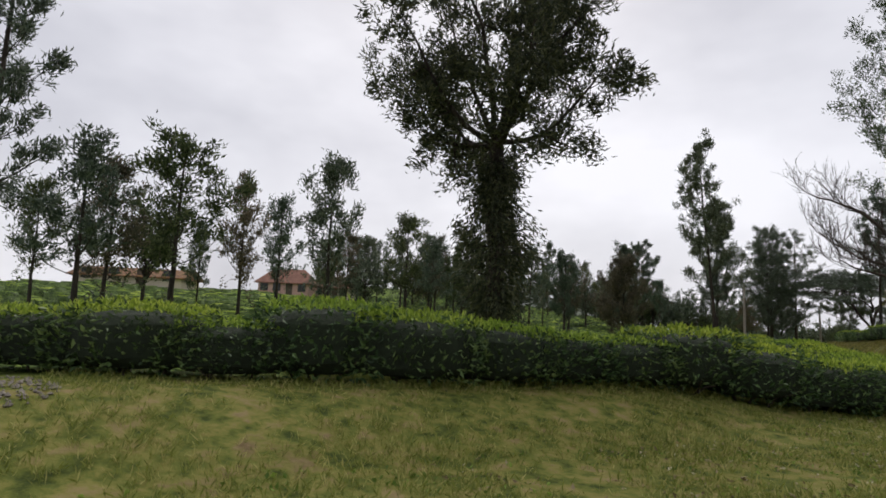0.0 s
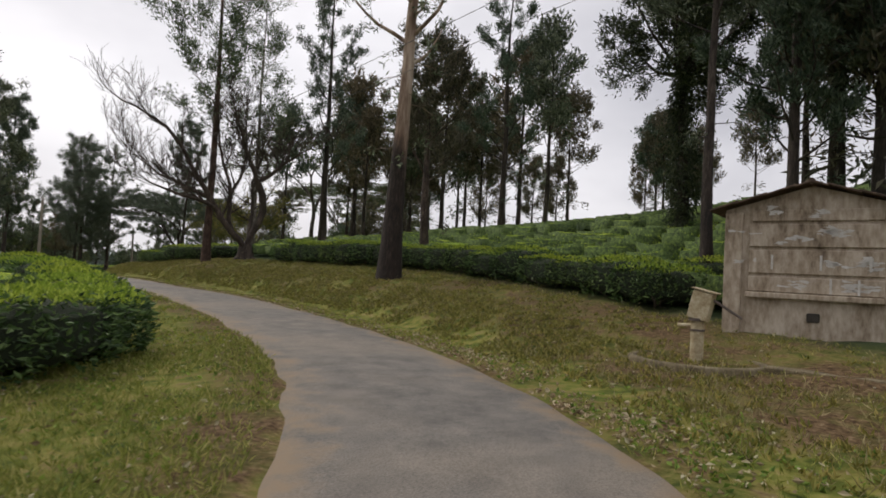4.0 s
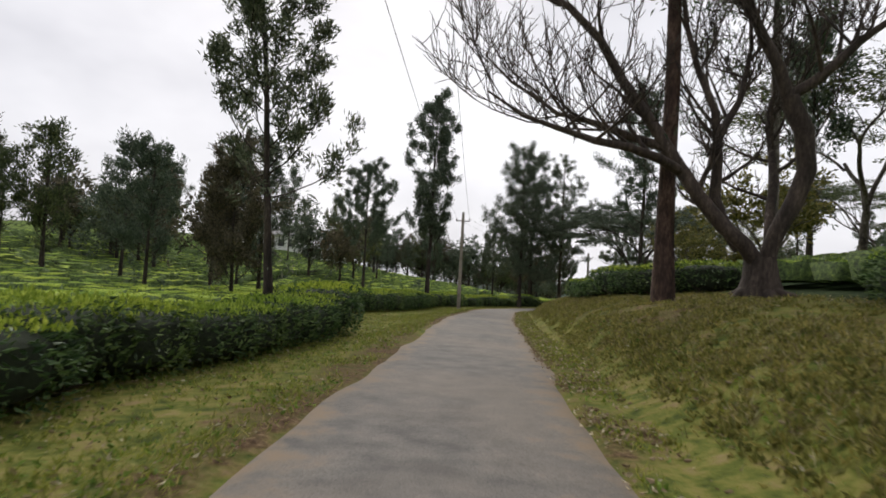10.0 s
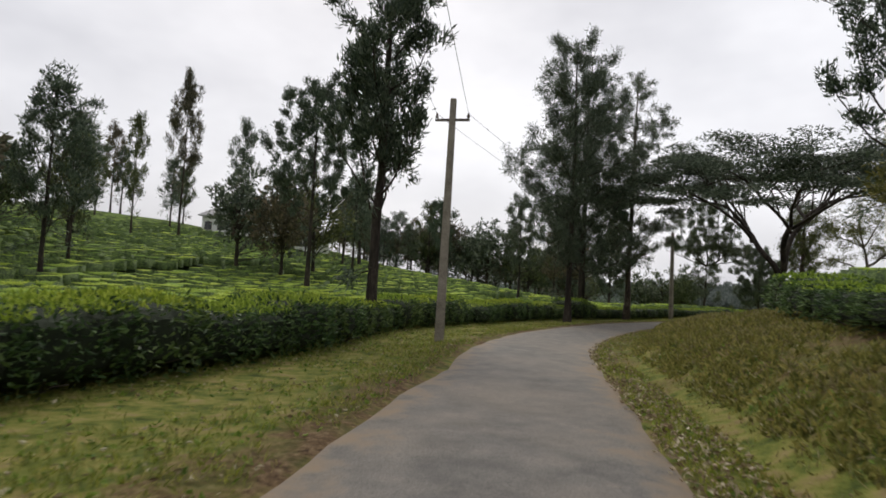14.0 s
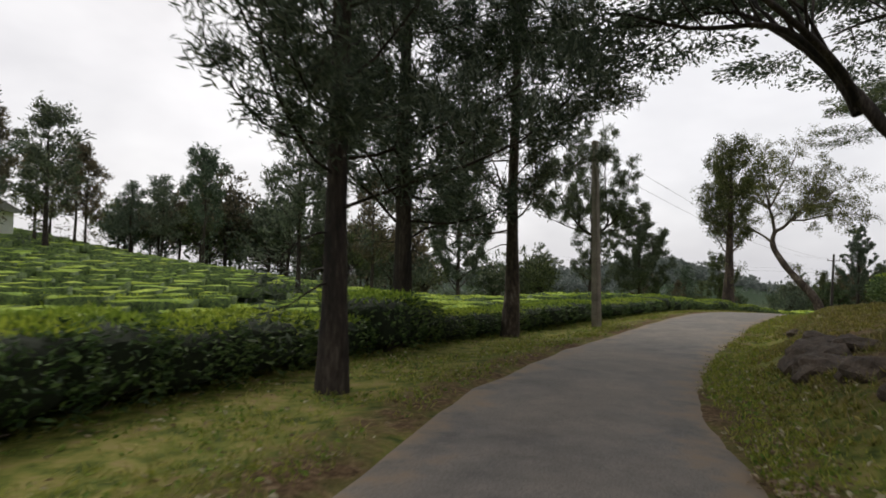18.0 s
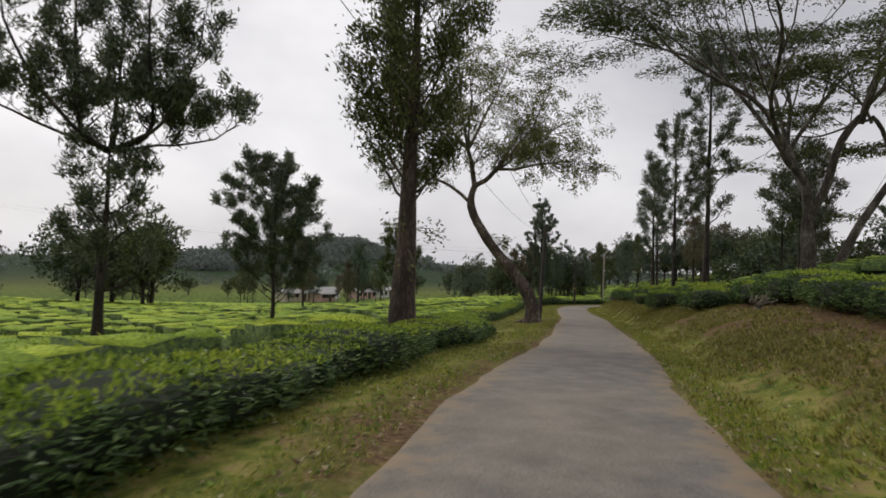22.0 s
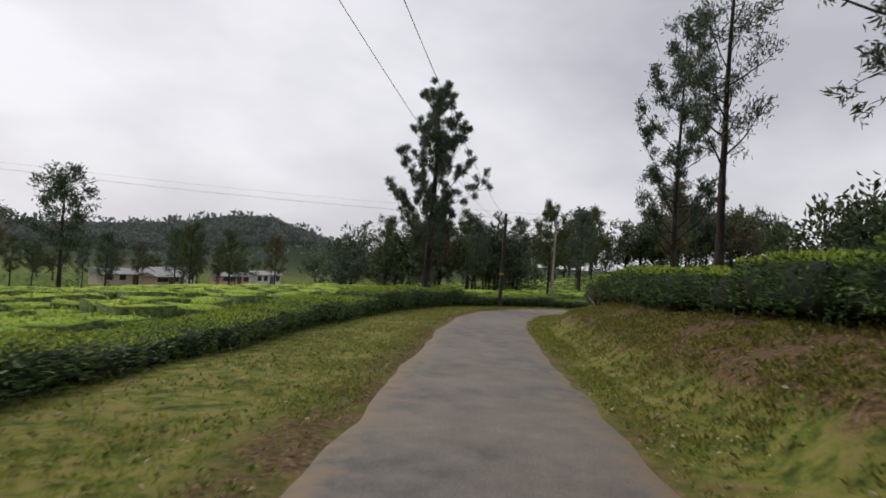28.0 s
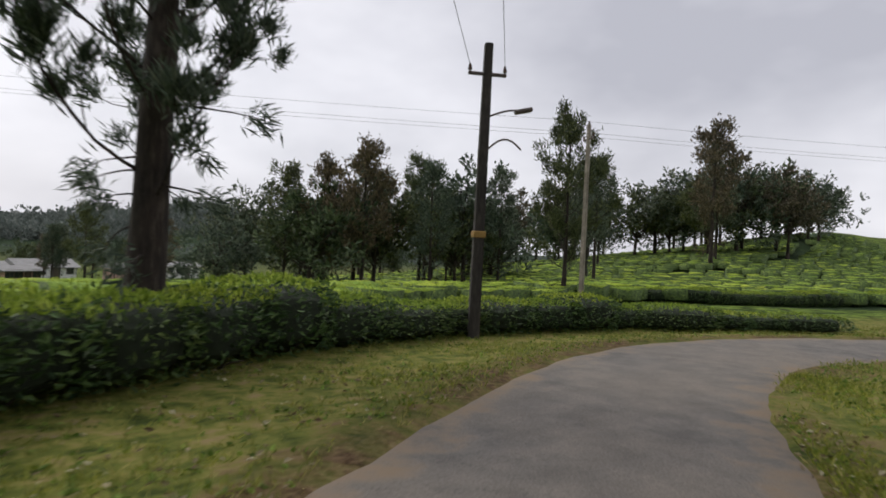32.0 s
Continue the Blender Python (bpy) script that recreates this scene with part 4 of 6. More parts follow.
def tea_field(name, label, spots, seed):
    """The bushes of a tea field as one joined mesh: low flat-topped mounds with gaps between."""
    rng = np.random.default_rng(seed)
    n = len(spots)
    x, y = spots[:, 0], spots[:, 1]
    z = height(x, y)
    g = 5
    u = np.linspace(-1, 1, g)
    ux, uy = (q.ravel() for q in np.meshgrid(u, u, indexing="ij"))
    rim = np.maximum(np.abs(ux), np.abs(uy))
    drop = np.where(rim > 0.9, 0.0, 1.0)
    round_off = np.where((np.abs(ux) > 0.9) & (np.abs(uy) > 0.9), 0.8, 1.0)
    a = 0.22 + rng.normal(size=n) * 0.25 + 1.5708 * rng.integers(0, 4, n)
    rad = rng.uniform(0.57, 0.69, n)
    tall = rng.uniform(0.62, 0.76, n)
    px = (np.cos(a)[:, None] * ux - np.sin(a)[:, None] * uy) * (rad[:, None] * round_off) * np.where(rim > 0.9, 1.0, 1.86)
    py = (np.sin(a)[:, None] * ux + np.cos(a)[:, None] * uy) * (rad[:, None] * round_off) * np.where(rim > 0.9, 1.0, 1.86)
    pz = tall[:, None] * (0.25 + 0.75 * drop) * (1 + rng.uniform(-0.1, 0.1, (n, g * g)))
    v = np.stack([x[:, None] + px, y[:, None] + py, z[:, None] + pz], -1).reshape(-1, 3)
    i, j = np.meshgrid(np.arange(g - 1), np.arange(g - 1), indexing="ij")
    quad = np.stack([i * g + j, (i + 1) * g + j, (i + 1) * g + j + 1, i * g + j + 1], -1).reshape(-1, 4)
    f = (np.arange(n)[:, None, None] * g * g + quad[None]).reshape(-1, 4)
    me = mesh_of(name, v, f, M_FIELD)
    # rim faces take a darker green than the tops
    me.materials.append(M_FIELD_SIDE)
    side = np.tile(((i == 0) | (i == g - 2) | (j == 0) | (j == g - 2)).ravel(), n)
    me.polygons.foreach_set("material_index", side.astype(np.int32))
    ob = tagged(put(name, me), label, "tea field", kind="stuff")
    close = np.abs(beside(x, y)[1]) < 17
    m, each = int(close.sum()), 64
    q = rng.uniform(-1.06, 1.06, (m, each, 2)) * rad[close][:, None, None]
    fall = np.where(np.abs(q).max(2) > rad[close][:, None] * 0.88, rng.uniform(0, 0.4, (m, each)), 0)
    base = np.stack([x[close, None] + q[..., 0], y[close, None] + q[..., 1], (z[close] + tall[close])[:, None] - fall - 0.02], -1).reshape(-1, 3)
    way = rng.normal(size=base.shape) * 0.6 + np.array([0, 0, 0.8])
    ln = rng.uniform(0.06, 0.12, len(base))
    v, f = leaves(rng, base, way, ln, ln * 0.42)
    put("young_foliage", mesh_of("young_foliage", v, f, M_SHOOT, False), ob)["kind"] = "stuff"
    return ob


def field_material():
    m, n, l, b = material("plucked_tea_top")
    vec = n.new("ShaderNodeTexCoord").outputs["Object"]
    geo = n.new("ShaderNodeNewGeometry")
    fine, mid = noise_of(n, l, 16, 5, 0.7, vec), noise_of(n, l, 0.22, 4, 0.6, vec)
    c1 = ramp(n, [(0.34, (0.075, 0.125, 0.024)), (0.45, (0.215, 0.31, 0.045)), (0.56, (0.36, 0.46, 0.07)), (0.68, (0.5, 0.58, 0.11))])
    l.new(fine.outputs["Fac"], c1.inputs["Fac"])
    c2 = ramp(n, [(0.35, (0.72, 0.8, 0.75)), (0.65, (1.12, 1.08, 0.9))])
    l.new(mid.outputs["Fac"], c2.inputs["Fac"])
    c3 = ramp(n, [(0.0, (0.7, 0.8, 0.75)), (1.0, (1.2, 1.12, 0.95))])
    l.new(geo.outputs["Random Per Island"], c3.inputs["Fac"])
    c = blend(n, l, c1.outputs["Color"], c2.outputs["Color"], 1.0, "MULTIPLY")
    c = blend(n, l, c, c3.outputs["Color"], 1.0, "MULTIPLY")
    l.new(c, b.inputs["Base Color"])
    b.inputs["Roughness"].default_value = 0.85
    b.inputs["Specular IOR Level"].default_value = 0.12
    bump_from(n, l, b, fine.outputs["Fac"], 0.7, 0.06)
    return m


M_FIELD = field_material()
M_FIELD_SIDE = surface("tea_bush_sides", [(0.3, (0.02, 0.034, 0.01)), (0.5, (0.075, 0.125, 0.028)), (0.7, (0.19, 0.27, 0.055))], 9, 0.8, 0.9, 0.06, 34, contrast=1.8)


def spots_in(x0, x1, y0, y1, side, inner, outer, seed, step=1.28):
    rng = np.random.default_rng(seed)
    gx, gy = np.meshgrid(np.arange(x0, x1, step * 0.94), np.arange(y0, y1, step * 1.14), indexing="ij")
    p = np.stack([gx.ravel(), gy.ravel()], 1)
    c, s = math.cos(0.22), math.sin(0.22)
    p = p + np.stack([0 * p[:, 0], 0.9 * np.sin(p[:, 0] * 0.16) + 0.4 * np.sin(p[:, 0] * 0.41 + 1)], 1)
    p = (p - p.mean(0)) @ np.array([[c, s], [-s, c]]) + p.mean(0) + rng.normal(size=p.shape) * 0.09
    s_, lat, _ = beside(p[:, 0], p[:, 1])
    lat = lat * side
    lane = (np.sin(p[:, 0] * 0.32 + 0.6 * np.sin(p[:, 1] * 0.11)) > 0.965) | (np.sin(p[:, 1] * 0.27 + 0.8 * np.sin(p[:, 0] * 0.09)) > 0.97)
    edge = np.interp(s_, *inner)
    ok = (lat > edge) & (lat < outer) & ~lane & (rng.random(len(p)) > 0.02)
    return p[ok]


left_edge = ([-20, 14, 16, 40, 46, 57, 61, 83, 99, 112, 124, 128, 150, 174, 182, 192, 206, 225], [14.5, 6, 5.0, 5.8, 7.6, 7.4, 6.5, 6.2, 4.5, 4.7, 6.2, 7.0, 6.6, 6.4, 13.5, 16.0, 15.0, 13.0])
right_edge = ([-20, 10, 14, 38, 46, 50, 66, 90, 97, 112, 120, 170, 200], [14, 9, 8.8, 8.4, 7.5, 5.8, 7.0, 8.5, 6.2, 7.0, 13.0, 13.0, 9])
west_spots = spots_in(-60, 205, -30, 190, -1, left_edge, 62, 11)
west_spots = west_spots[(west_spots[:, 1] > -9 + 0.15 * (18 - west_spots[:, 0]))]
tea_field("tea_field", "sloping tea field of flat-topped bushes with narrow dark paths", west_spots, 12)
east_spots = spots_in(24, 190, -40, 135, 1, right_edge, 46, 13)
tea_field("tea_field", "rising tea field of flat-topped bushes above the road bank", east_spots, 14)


# ---- trees where they stand ----
def fan_crown(g, top, h, wide, r, mains=12, leaf=58, size=0.21):
    """Crooked limbs that fan out from a fork to a broad dome, with leafy twigs at their ends."""
    rng = g.rng
    mid = np.array([top[0], top[1], top[2] + (h - top[2]) * 0.42])
    half = np.array([wide * 0.5, wide * 0.5, (h - top[2]) * 0.56])
    for k in range(mains):
        a = k * 2.4 + rng.uniform(-0.3, 0.3)
        tilt = (-0.28, 0.1, 0.45, 0.85, -0.1, 1.15)[k % 6] + rng.uniform(-0.12, 0.12)
        end = mid + half * np.array([math.cos(a) * math.cos(tilt), math.sin(a) * math.cos(tilt), math.sin(tilt)]) * 0.9
        bend = (top + end) / 2 + np.array([0, 0, -0.12 * (tilt < 0.3) * (h - top[2])]) + rng.normal(size=3) * 0.2
        p = spline([tuple(top - np.array([0, 0, 0.1 * (k % 3)])), tuple(bend), tuple(end)], 0.4)
        b = np.column_stack([p + rng.normal(size=p.shape) * 0.035, np.linspace(r * 0.34, 0.022, len(p))])
        g.trunk.append(b)
        for q in range(13):
            pt, d, rr = on(b, min(0.99, 0.26 + 0.74 * (q + rng.uniform(0.1, 0.9)) / 13))
            out = unit((pt - mid) / half)
            c = limb(rng, pt, d * 0.6 + out * 0.5 + rng.normal(size=3) * 0.55, rng.uniform(0.7, 1.5), max(0.012, rr * 0.5), 0.007, 5, 0.2, 0.15)
            g.limbs.append(c)
            for w in range(4):
                p2, d2, _ = on(c, min(0.99, 0.35 + 0.21 * w))
                e = limb(rng, p2, d2 + rng.normal(size=3) * 0.7, rng.uniform(0.3, 0.7), 0.009, 0.004, 3, 0.2)
                g.limbs.append(e)
                g.leaf(e[-1, :3], unit(e[-1, :3] - e[-2, :3]), int(leaf * rng.uniform(0.6, 1.3)), size, 0.85, 0.1, 0.16)


def ivy_tree(x, y, h, wide, r, seed, fork, ivy_to, ivy_r, label):
    """A tree with creepers hanging all round its stem."""
    g = Growth(seed)
    rng = g.rng
    t = trunk_line(rng, h * fork, r, (-0.25, 0.15), 0.03, 9, 0.72)
    g.trunk.append(g.flare(t, r))
    fan_crown(g, t[-1, :3], h, wide, r)
    for k in range(int(ivy_to * ivy_r * 60)):
        z = 0.2 + (ivy_to - 0.2) * rng.uniform(0, 1) ** 0.9
        a = rng.uniform(0, 6.3)
        shape = np.interp(z / ivy_to, [0, 0.3, 0.62, 0.82, 1.0], [0.8, 0.82, 1.0, 0.62, 0.3])
        out = ivy_r * shape * rng.uniform(0.3, 1.0) * (0.72 + 0.28 * math.sin(z * 1.9 + 2 * a))
        at = np.array([math.cos(a) * out + np.interp(z, t[:, 2], t[:, 0]), math.sin(a) * out + np.interp(z, t[:, 2], t[:, 1]), z])
        g.leaf(at, (math.cos(a), math.sin(a), -0.5), 26, 0.17, 0.75, -0.45, 0.15)
        if k % 7 == 0:
            g.limbs.append(limb(rng, (at[0] * 0.2, at[1] * 0.2, z - 0.3), (math.cos(a), math.sin(a), 0.4), out * 1.1, 0.03, 0.008, 4, -0.4))
    return g.made(stand(x, y, 0), "creeper_clad_tree", label, M_BARK, M_CREEPER, 0.28, "shade trees of the tea estate")


ivy_tree(12.5, -1.4, 13.6, 7.3, 0.3, 21, 0.52, 6.5, 1.5, "tall tree with creepers hanging round its stem behind a hedge")
ivy_tree(41.9, 0.45, 13.5, 5.6, 0.22, 22, 0.5, 7.0, 0.85, "slim tree wrapped in creepers on the tea slope")

# gum tree on the bank, its bark peeling
g = grow_oak(31, 18.5, 8.5, 0.34, 0.4, 18, 26, 0.24, (0.9, 0.7), droop=0.1, thick=0.42)
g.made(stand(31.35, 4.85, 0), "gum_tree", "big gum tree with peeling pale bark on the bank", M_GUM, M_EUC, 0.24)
g = grow_oak(32, 17.0, 7.5, 0.16, 0.25, 30, 34, 0.2, (0.3, 0.2), puff=0.16, dense=2.4, thick=0.22)
g.made(stand(33.6, 25.4, 1), "gum_tree", "slender gum tree with thin pale-green foliage", M_BARK_GREY, M_EUC, 0.24)


def bare_tree(x, y, seed, label):
    """Several crooked stems from one foot, sweeping out and dividing into fine leafless twigs."""
    g = Growth(seed)
    rng = g.rng
    g.trunk.append(np.array([[0, 0, -0.5, 0.75], [0, 0, 0.0, 0.55], [0.0, 0.0, 0.5, 0.38], [0.0, 0.0, 1.0, 0.33]]))

    def sweep(points, r0, r1):
        p = spline([(px, py, pz) for px, py, pz in points], 0.55)
        p = p + rng.normal(size=p.shape) * 0.04
        return np.column_stack([p, np.linspace(r0, r1, len(p))])

    def twigs(b, level, length, lo=0.25, up=0.35):
        n = 13 if level == 2 else (8 if level == 1 else 4)
        for q in range(n):
            v = lo + (0.99 - lo) * (q + rng.uniform(0.1, 0.9)) / n
            pt, d, rr = on(b, min(v, 0.99))
            way = d * 0.75 + rng.normal(size=3) * np.array([0.55, 0.6, 0.35]) + np.array([0, 0, up])
            c = limb(rng, pt, way, length * rng.uniform(0.6, 1.2), max(0.012, rr * 0.5), 0.007, 6, 0.25, 0.14)
            g.limbs.append(c)
            if level:
                twigs(c, level - 1, length * 0.5, 0.2, up)

    mains = (
        ([(0, 0, 0.8), (-0.9, -0.1, 1.7), (-1.9, 0.0, 3.0), (-3.2, 0.4, 5.2), (-4.6, 0.6, 7.2), (-7.4, 1.0, 8.6)], 0.18, 0.02),
        ([(-1.8, 0.0, 2.9), (-3.2, -0.8, 3.3), (-4.8, -1.2, 3.5), (-6.4, -1.6, 4.2)], 0.12, 0.015),
        ([(-2.2, 0.1, 3.5), (-3.6, 0.9, 4.2), (-5.2, 1.6, 5.0), (-6.6, 1.8, 6.3)], 0.1, 0.015),
        ([(-0.4, 0.1, 1.1), (-0.95, 0.3, 2.4), (-1.1, 0.2, 4.4), (-1.7, 0.4, 6.8), (-1.9, 0.6, 9.4)], 0.15, 0.02),
        ([(-1.0, 0.3, 3.4), (-0.2, 1.2, 5.0), (0.3, 1.8, 6.8), (0.2, 2.2, 8.8)], 0.1, 0.02),
        ([(0.1, 0, 0.8), (0.35, 0.0, 1.6), (0.95, -0.1, 3.1), (0.5, -0.1, 4.7)], 0.17, 0.14),
        ([(0.5, -0.1, 4.7), (-0.2, -0.4, 6.0), (-0.9, -0.5, 7.4), (-1.4, -0.4, 9.2)], 0.14, 0.02),
        ([(0.5, -0.1, 4.7), (1.3, -0.3, 5.4), (2.4, -0.4, 6.4), (3.9, -0.3, 7.6)], 0.13, 0.02),
        ([(0.3, 0.2, 1.1), (0.6, 1.0, 3.0), (0.9, 2.0, 5.0), (1.8, 3.0, 7.0)], 0.13, 0.02))
    for k, (pts, r0, r1) in enumerate(mains):
        b = sweep(pts, r0 * 1.12, r1 * 1.5)
        g.trunk.append(b)
        if k != 5:
            twigs(b, 2, 2.3, 0.2)
    for k in range(6):
        a = k * 1.05 + 0.3
        g.trunk.append(limb(rng, (0, 0, 0.3), (math.cos(a), math.sin(a), -0.3), 1.3, 0.2, 0.05, 5, -0.1, 0.12))
    return g.made(stand(x, y, 0), "bare_tree", label, M_BARK_BARE, M_YELLOW, 0.4)


bare_tree(32.25, 22.6, 41, "leafless tree with many crooked stems and fine twigs")

# flat-crowned umbrella trees
g = grow_umbrella(51, 9.5, 7.6, 2.9, 0.27, 0.22, 9, 10, 150, 0.16, 0.95)
g.made(stand(38.2, 64.6, 0.4), "umbrella_tree", "umbrella-shaped tree with a flat dark crown above the bank", M_BARK, M_OAK, 0.42)
g = grow_umbrella(52, 18.0, 12.2, 2.6, 0.42, 0.21, 9, 10, 190, 0.2, 1.35, 2.75, 0.28, rise=0.34)
g.made(stand(77.6, 93.2, 0), "umbrella_tree", "tall spreading tree with pale forked limbs and flat leaf layers", M_BARK_LIMB, M_FEATHER, 0.42)
g = grow_umbrella(53, 13.5, 7.0, 3.0, 0.25, 0.45, 6, 8, 110, 0.22, 1.1, 0.4, 0.5, lean=(2.5, -2.3))
g.made(stand(78.5, 92.3, 0), "umbrella_tree", "slim tree with flat leaf layers beside a larger one", M_BARK_LIMB, M_FEATHER, 0.42)

for k, (x, y, h, reach) in enumerate(((46.0, 44.0, 12.5, 7.5), (52.0, 36.0, 13.5, 7.0))):
    g = grow_umbrella(54 + k, h, reach, 3.2, 0.24, 0.3, 6, 8, 56, 0.24, 1.05)
    g.made(stand(x, y, k), "umbrella_tree", "umbrella tree with thin flat leaf layers on the tea slope", M_BARK_LIMB, M_FEATHER, 0.42)

# the leaning tree at the roadside
def leaning_tree(x, y, seed, label):
    """A trunk that leans over and straightens, with long limbs and drooping leafy twigs."""
    g = Growth(seed)
    rng = g.rng
    foot = [(0, 0, 0), (0, 0, 0.53), (-0.03, 0.12, 1.2), (-0.24, 0.4, 1.88), (-0.58, 0.82, 2.55), (-0.98, 1.28, 3.22), (-1.38, 1.74, 4.0), (-1.75, 2.18, 4.8), (-2.08, 2.58, 5.7), (-2.2, 2.72, 6.5), (-2.05, 2.6, 7.2)]
    p = spline(foot, 0.3)
    u = np.linspace(0, 1, len(p))
    g.trunk.append(g.flare(np.column_stack([p, 0.40 - 0.22 * u + 0.012 * np.sin(u * 31)]), 0.4))
    right, away, up = np.array([0.72, -0.69, 0]), np.array([0.69, 0.72, 0]), np.array([0, 0, 1.0])
    fork, low = np.array(foot[-1]), np.array([-2.2, 2.72, 6.3])
    left_arm = fork + right * -0.45 + away * 0.1 + up * 2.0
    right_arm = fork + right * 1.2 + up * 1.0
    mains = (
        (fork, ((-0.2, 0.1, 1.0), (-0.45, 0.1, 2.0), (-0.9, 0.2, 4.8), (-0.7, 0.3, 7.6)), 0.15),
        (fork, ((0.5, 0.0, 0.35), (1.2, 0.0, 1.0), (2.6, 0.4, 2.3), (5.0, 0.8, 3.7)), 0.15),
        (low, ((-1.1, -0.1, 0.9), (-2.6, -0.3, 1.4), (-4.7, -0.6, 1.9)), 0.1),
        (left_arm, ((-0.9, 0.6, 1.2), (-2.1, 1.0, 2.5), (-3.3, 0.9, 3.6)), 0.085),
        (left_arm, ((0.6, 0.4, 1.4), (1.4, 0.6, 3.2), (2.1, 0.5, 5.0)), 0.09),
        (left_arm, ((0.2, -1.3, 1.0), (0.5, -2.8, 2.1), (0.4, -4.2, 2.9)), 0.085),
        (left_arm, ((-0.9, -0.4, 0.6), (-2.2, -0.6, 1.2), (-3.6, -0.5, 1.6)), 0.075),
        (right_arm, ((0.4, 1.4, 1.0), (0.9, 3.0, 2.3), (1.3, 4.5, 3.4)), 0.09),
        (right_arm, ((1.0, -0.4, -0.1), (2.4, -0.6, 0.2), (4.3, -0.5, 0.3)), 0.085),
        (right_arm, ((1.4, 0.8, 1.8), (2.2, 1.2, 3.4), (2.8, 1.0, 4.8)), 0.085),
        (right_arm, ((1.6, 1.2, 1.2), (2.8, 2.1, 1.6), (3.9, 2.6, 1.8)), 0.075))

    def leafy(b, level, length):
        n = (11, 8)[level == 0]
        for q in range(n):
            pt, d, rr = on(b, min(0.99, 0.25 + 0.75 * (q + rng.uniform(0.1, 0.9)) / n))
            way = d * 0.7 + rng.normal(size=3) * np.array([0.7, 0.7, 0.4])
            c = limb(rng, pt, way, length * rng.uniform(0.6, 1.2), max(0.008, rr * 0.45), 0.005, 5, 0.2 if level else -0.5, 0.14)
            g.limbs.append(c)
            if level:
                leafy(c, level - 1, length * 0.5)
            else:
                for v in (0.5, 0.75, 0.99):
                    e, w, _ = on(c, v)
                    g.leaf(e, w, 10, 0.155, 0.85, -0.35, 0.12)

    for start, steps, r in mains:
        pts = [start] + [start + right * a + away * b + up * c for a, b, c in steps]
        b = spline([tuple(q) for q in pts], 0.4)
        b = np.column_stack([b + rng.normal(size=b.shape) * 0.03, np.linspace(r, 0.02, len(b))])
        g.trunk.append(b)
        leafy(b, 1, 1.9)
    b = limb(rng, (-1.35, 1.7, 3.9), right * 0.9 + up * 0.5, 0.9, 0.035, 0.012, 5, 0.3)
    g.trunk.append(b)
    leafy(b, 0, 0.5)
    for k in range(7):
        a = k * 0.9
        g.trunk.append(limb(rng, (0, 0, 0.3), (math.cos(a), math.sin(a), -0.35), 1.2, 0.2, 0.06, 5, -0.1, 0.1))
    g.made(stand(x, y, 0), "leaning_tree", label, M_MOSSY, M_YELLOW, 0.38)


leaning_tree(63.3, 100.2, 61, "leaning roadside tree with mossy bark and a thin spreading crown")

# the thick stem beside the road, with a dense yellow-green head
g = grow_oak(71, 10.4, 5.2, 0.34, 0.34, 40, 74, 0.135, (0.25, 0.1), puff=0.17, dense=3.0, thick=0.2)
g.made(stand(49.6, 90.5, 0), "roadside_tree", "stout roadside tree with brown bark and dense foliage", M_BARK_BROWN, M_OLIVE, 0.4)

# yellowing feathery trees on the bank
for k, (x, y, h) in enumerate(((38.6, 51.5, 3.8), (36.8, 33.6, 3.6), (41.5, 56.0, 4.2))):
    g = grow_spreading(80 + k, h, h * 1.5, 0.12, 0.25, 5, 12, 0.24, flat=0.7, bare=0.15, levels=2)
    g.made(stand(x, y, k), "feathery_tree", "small feathery tree with yellow-green leaves behind a hedge", M_BARK_GREY, M_YELLOW, 0.4)

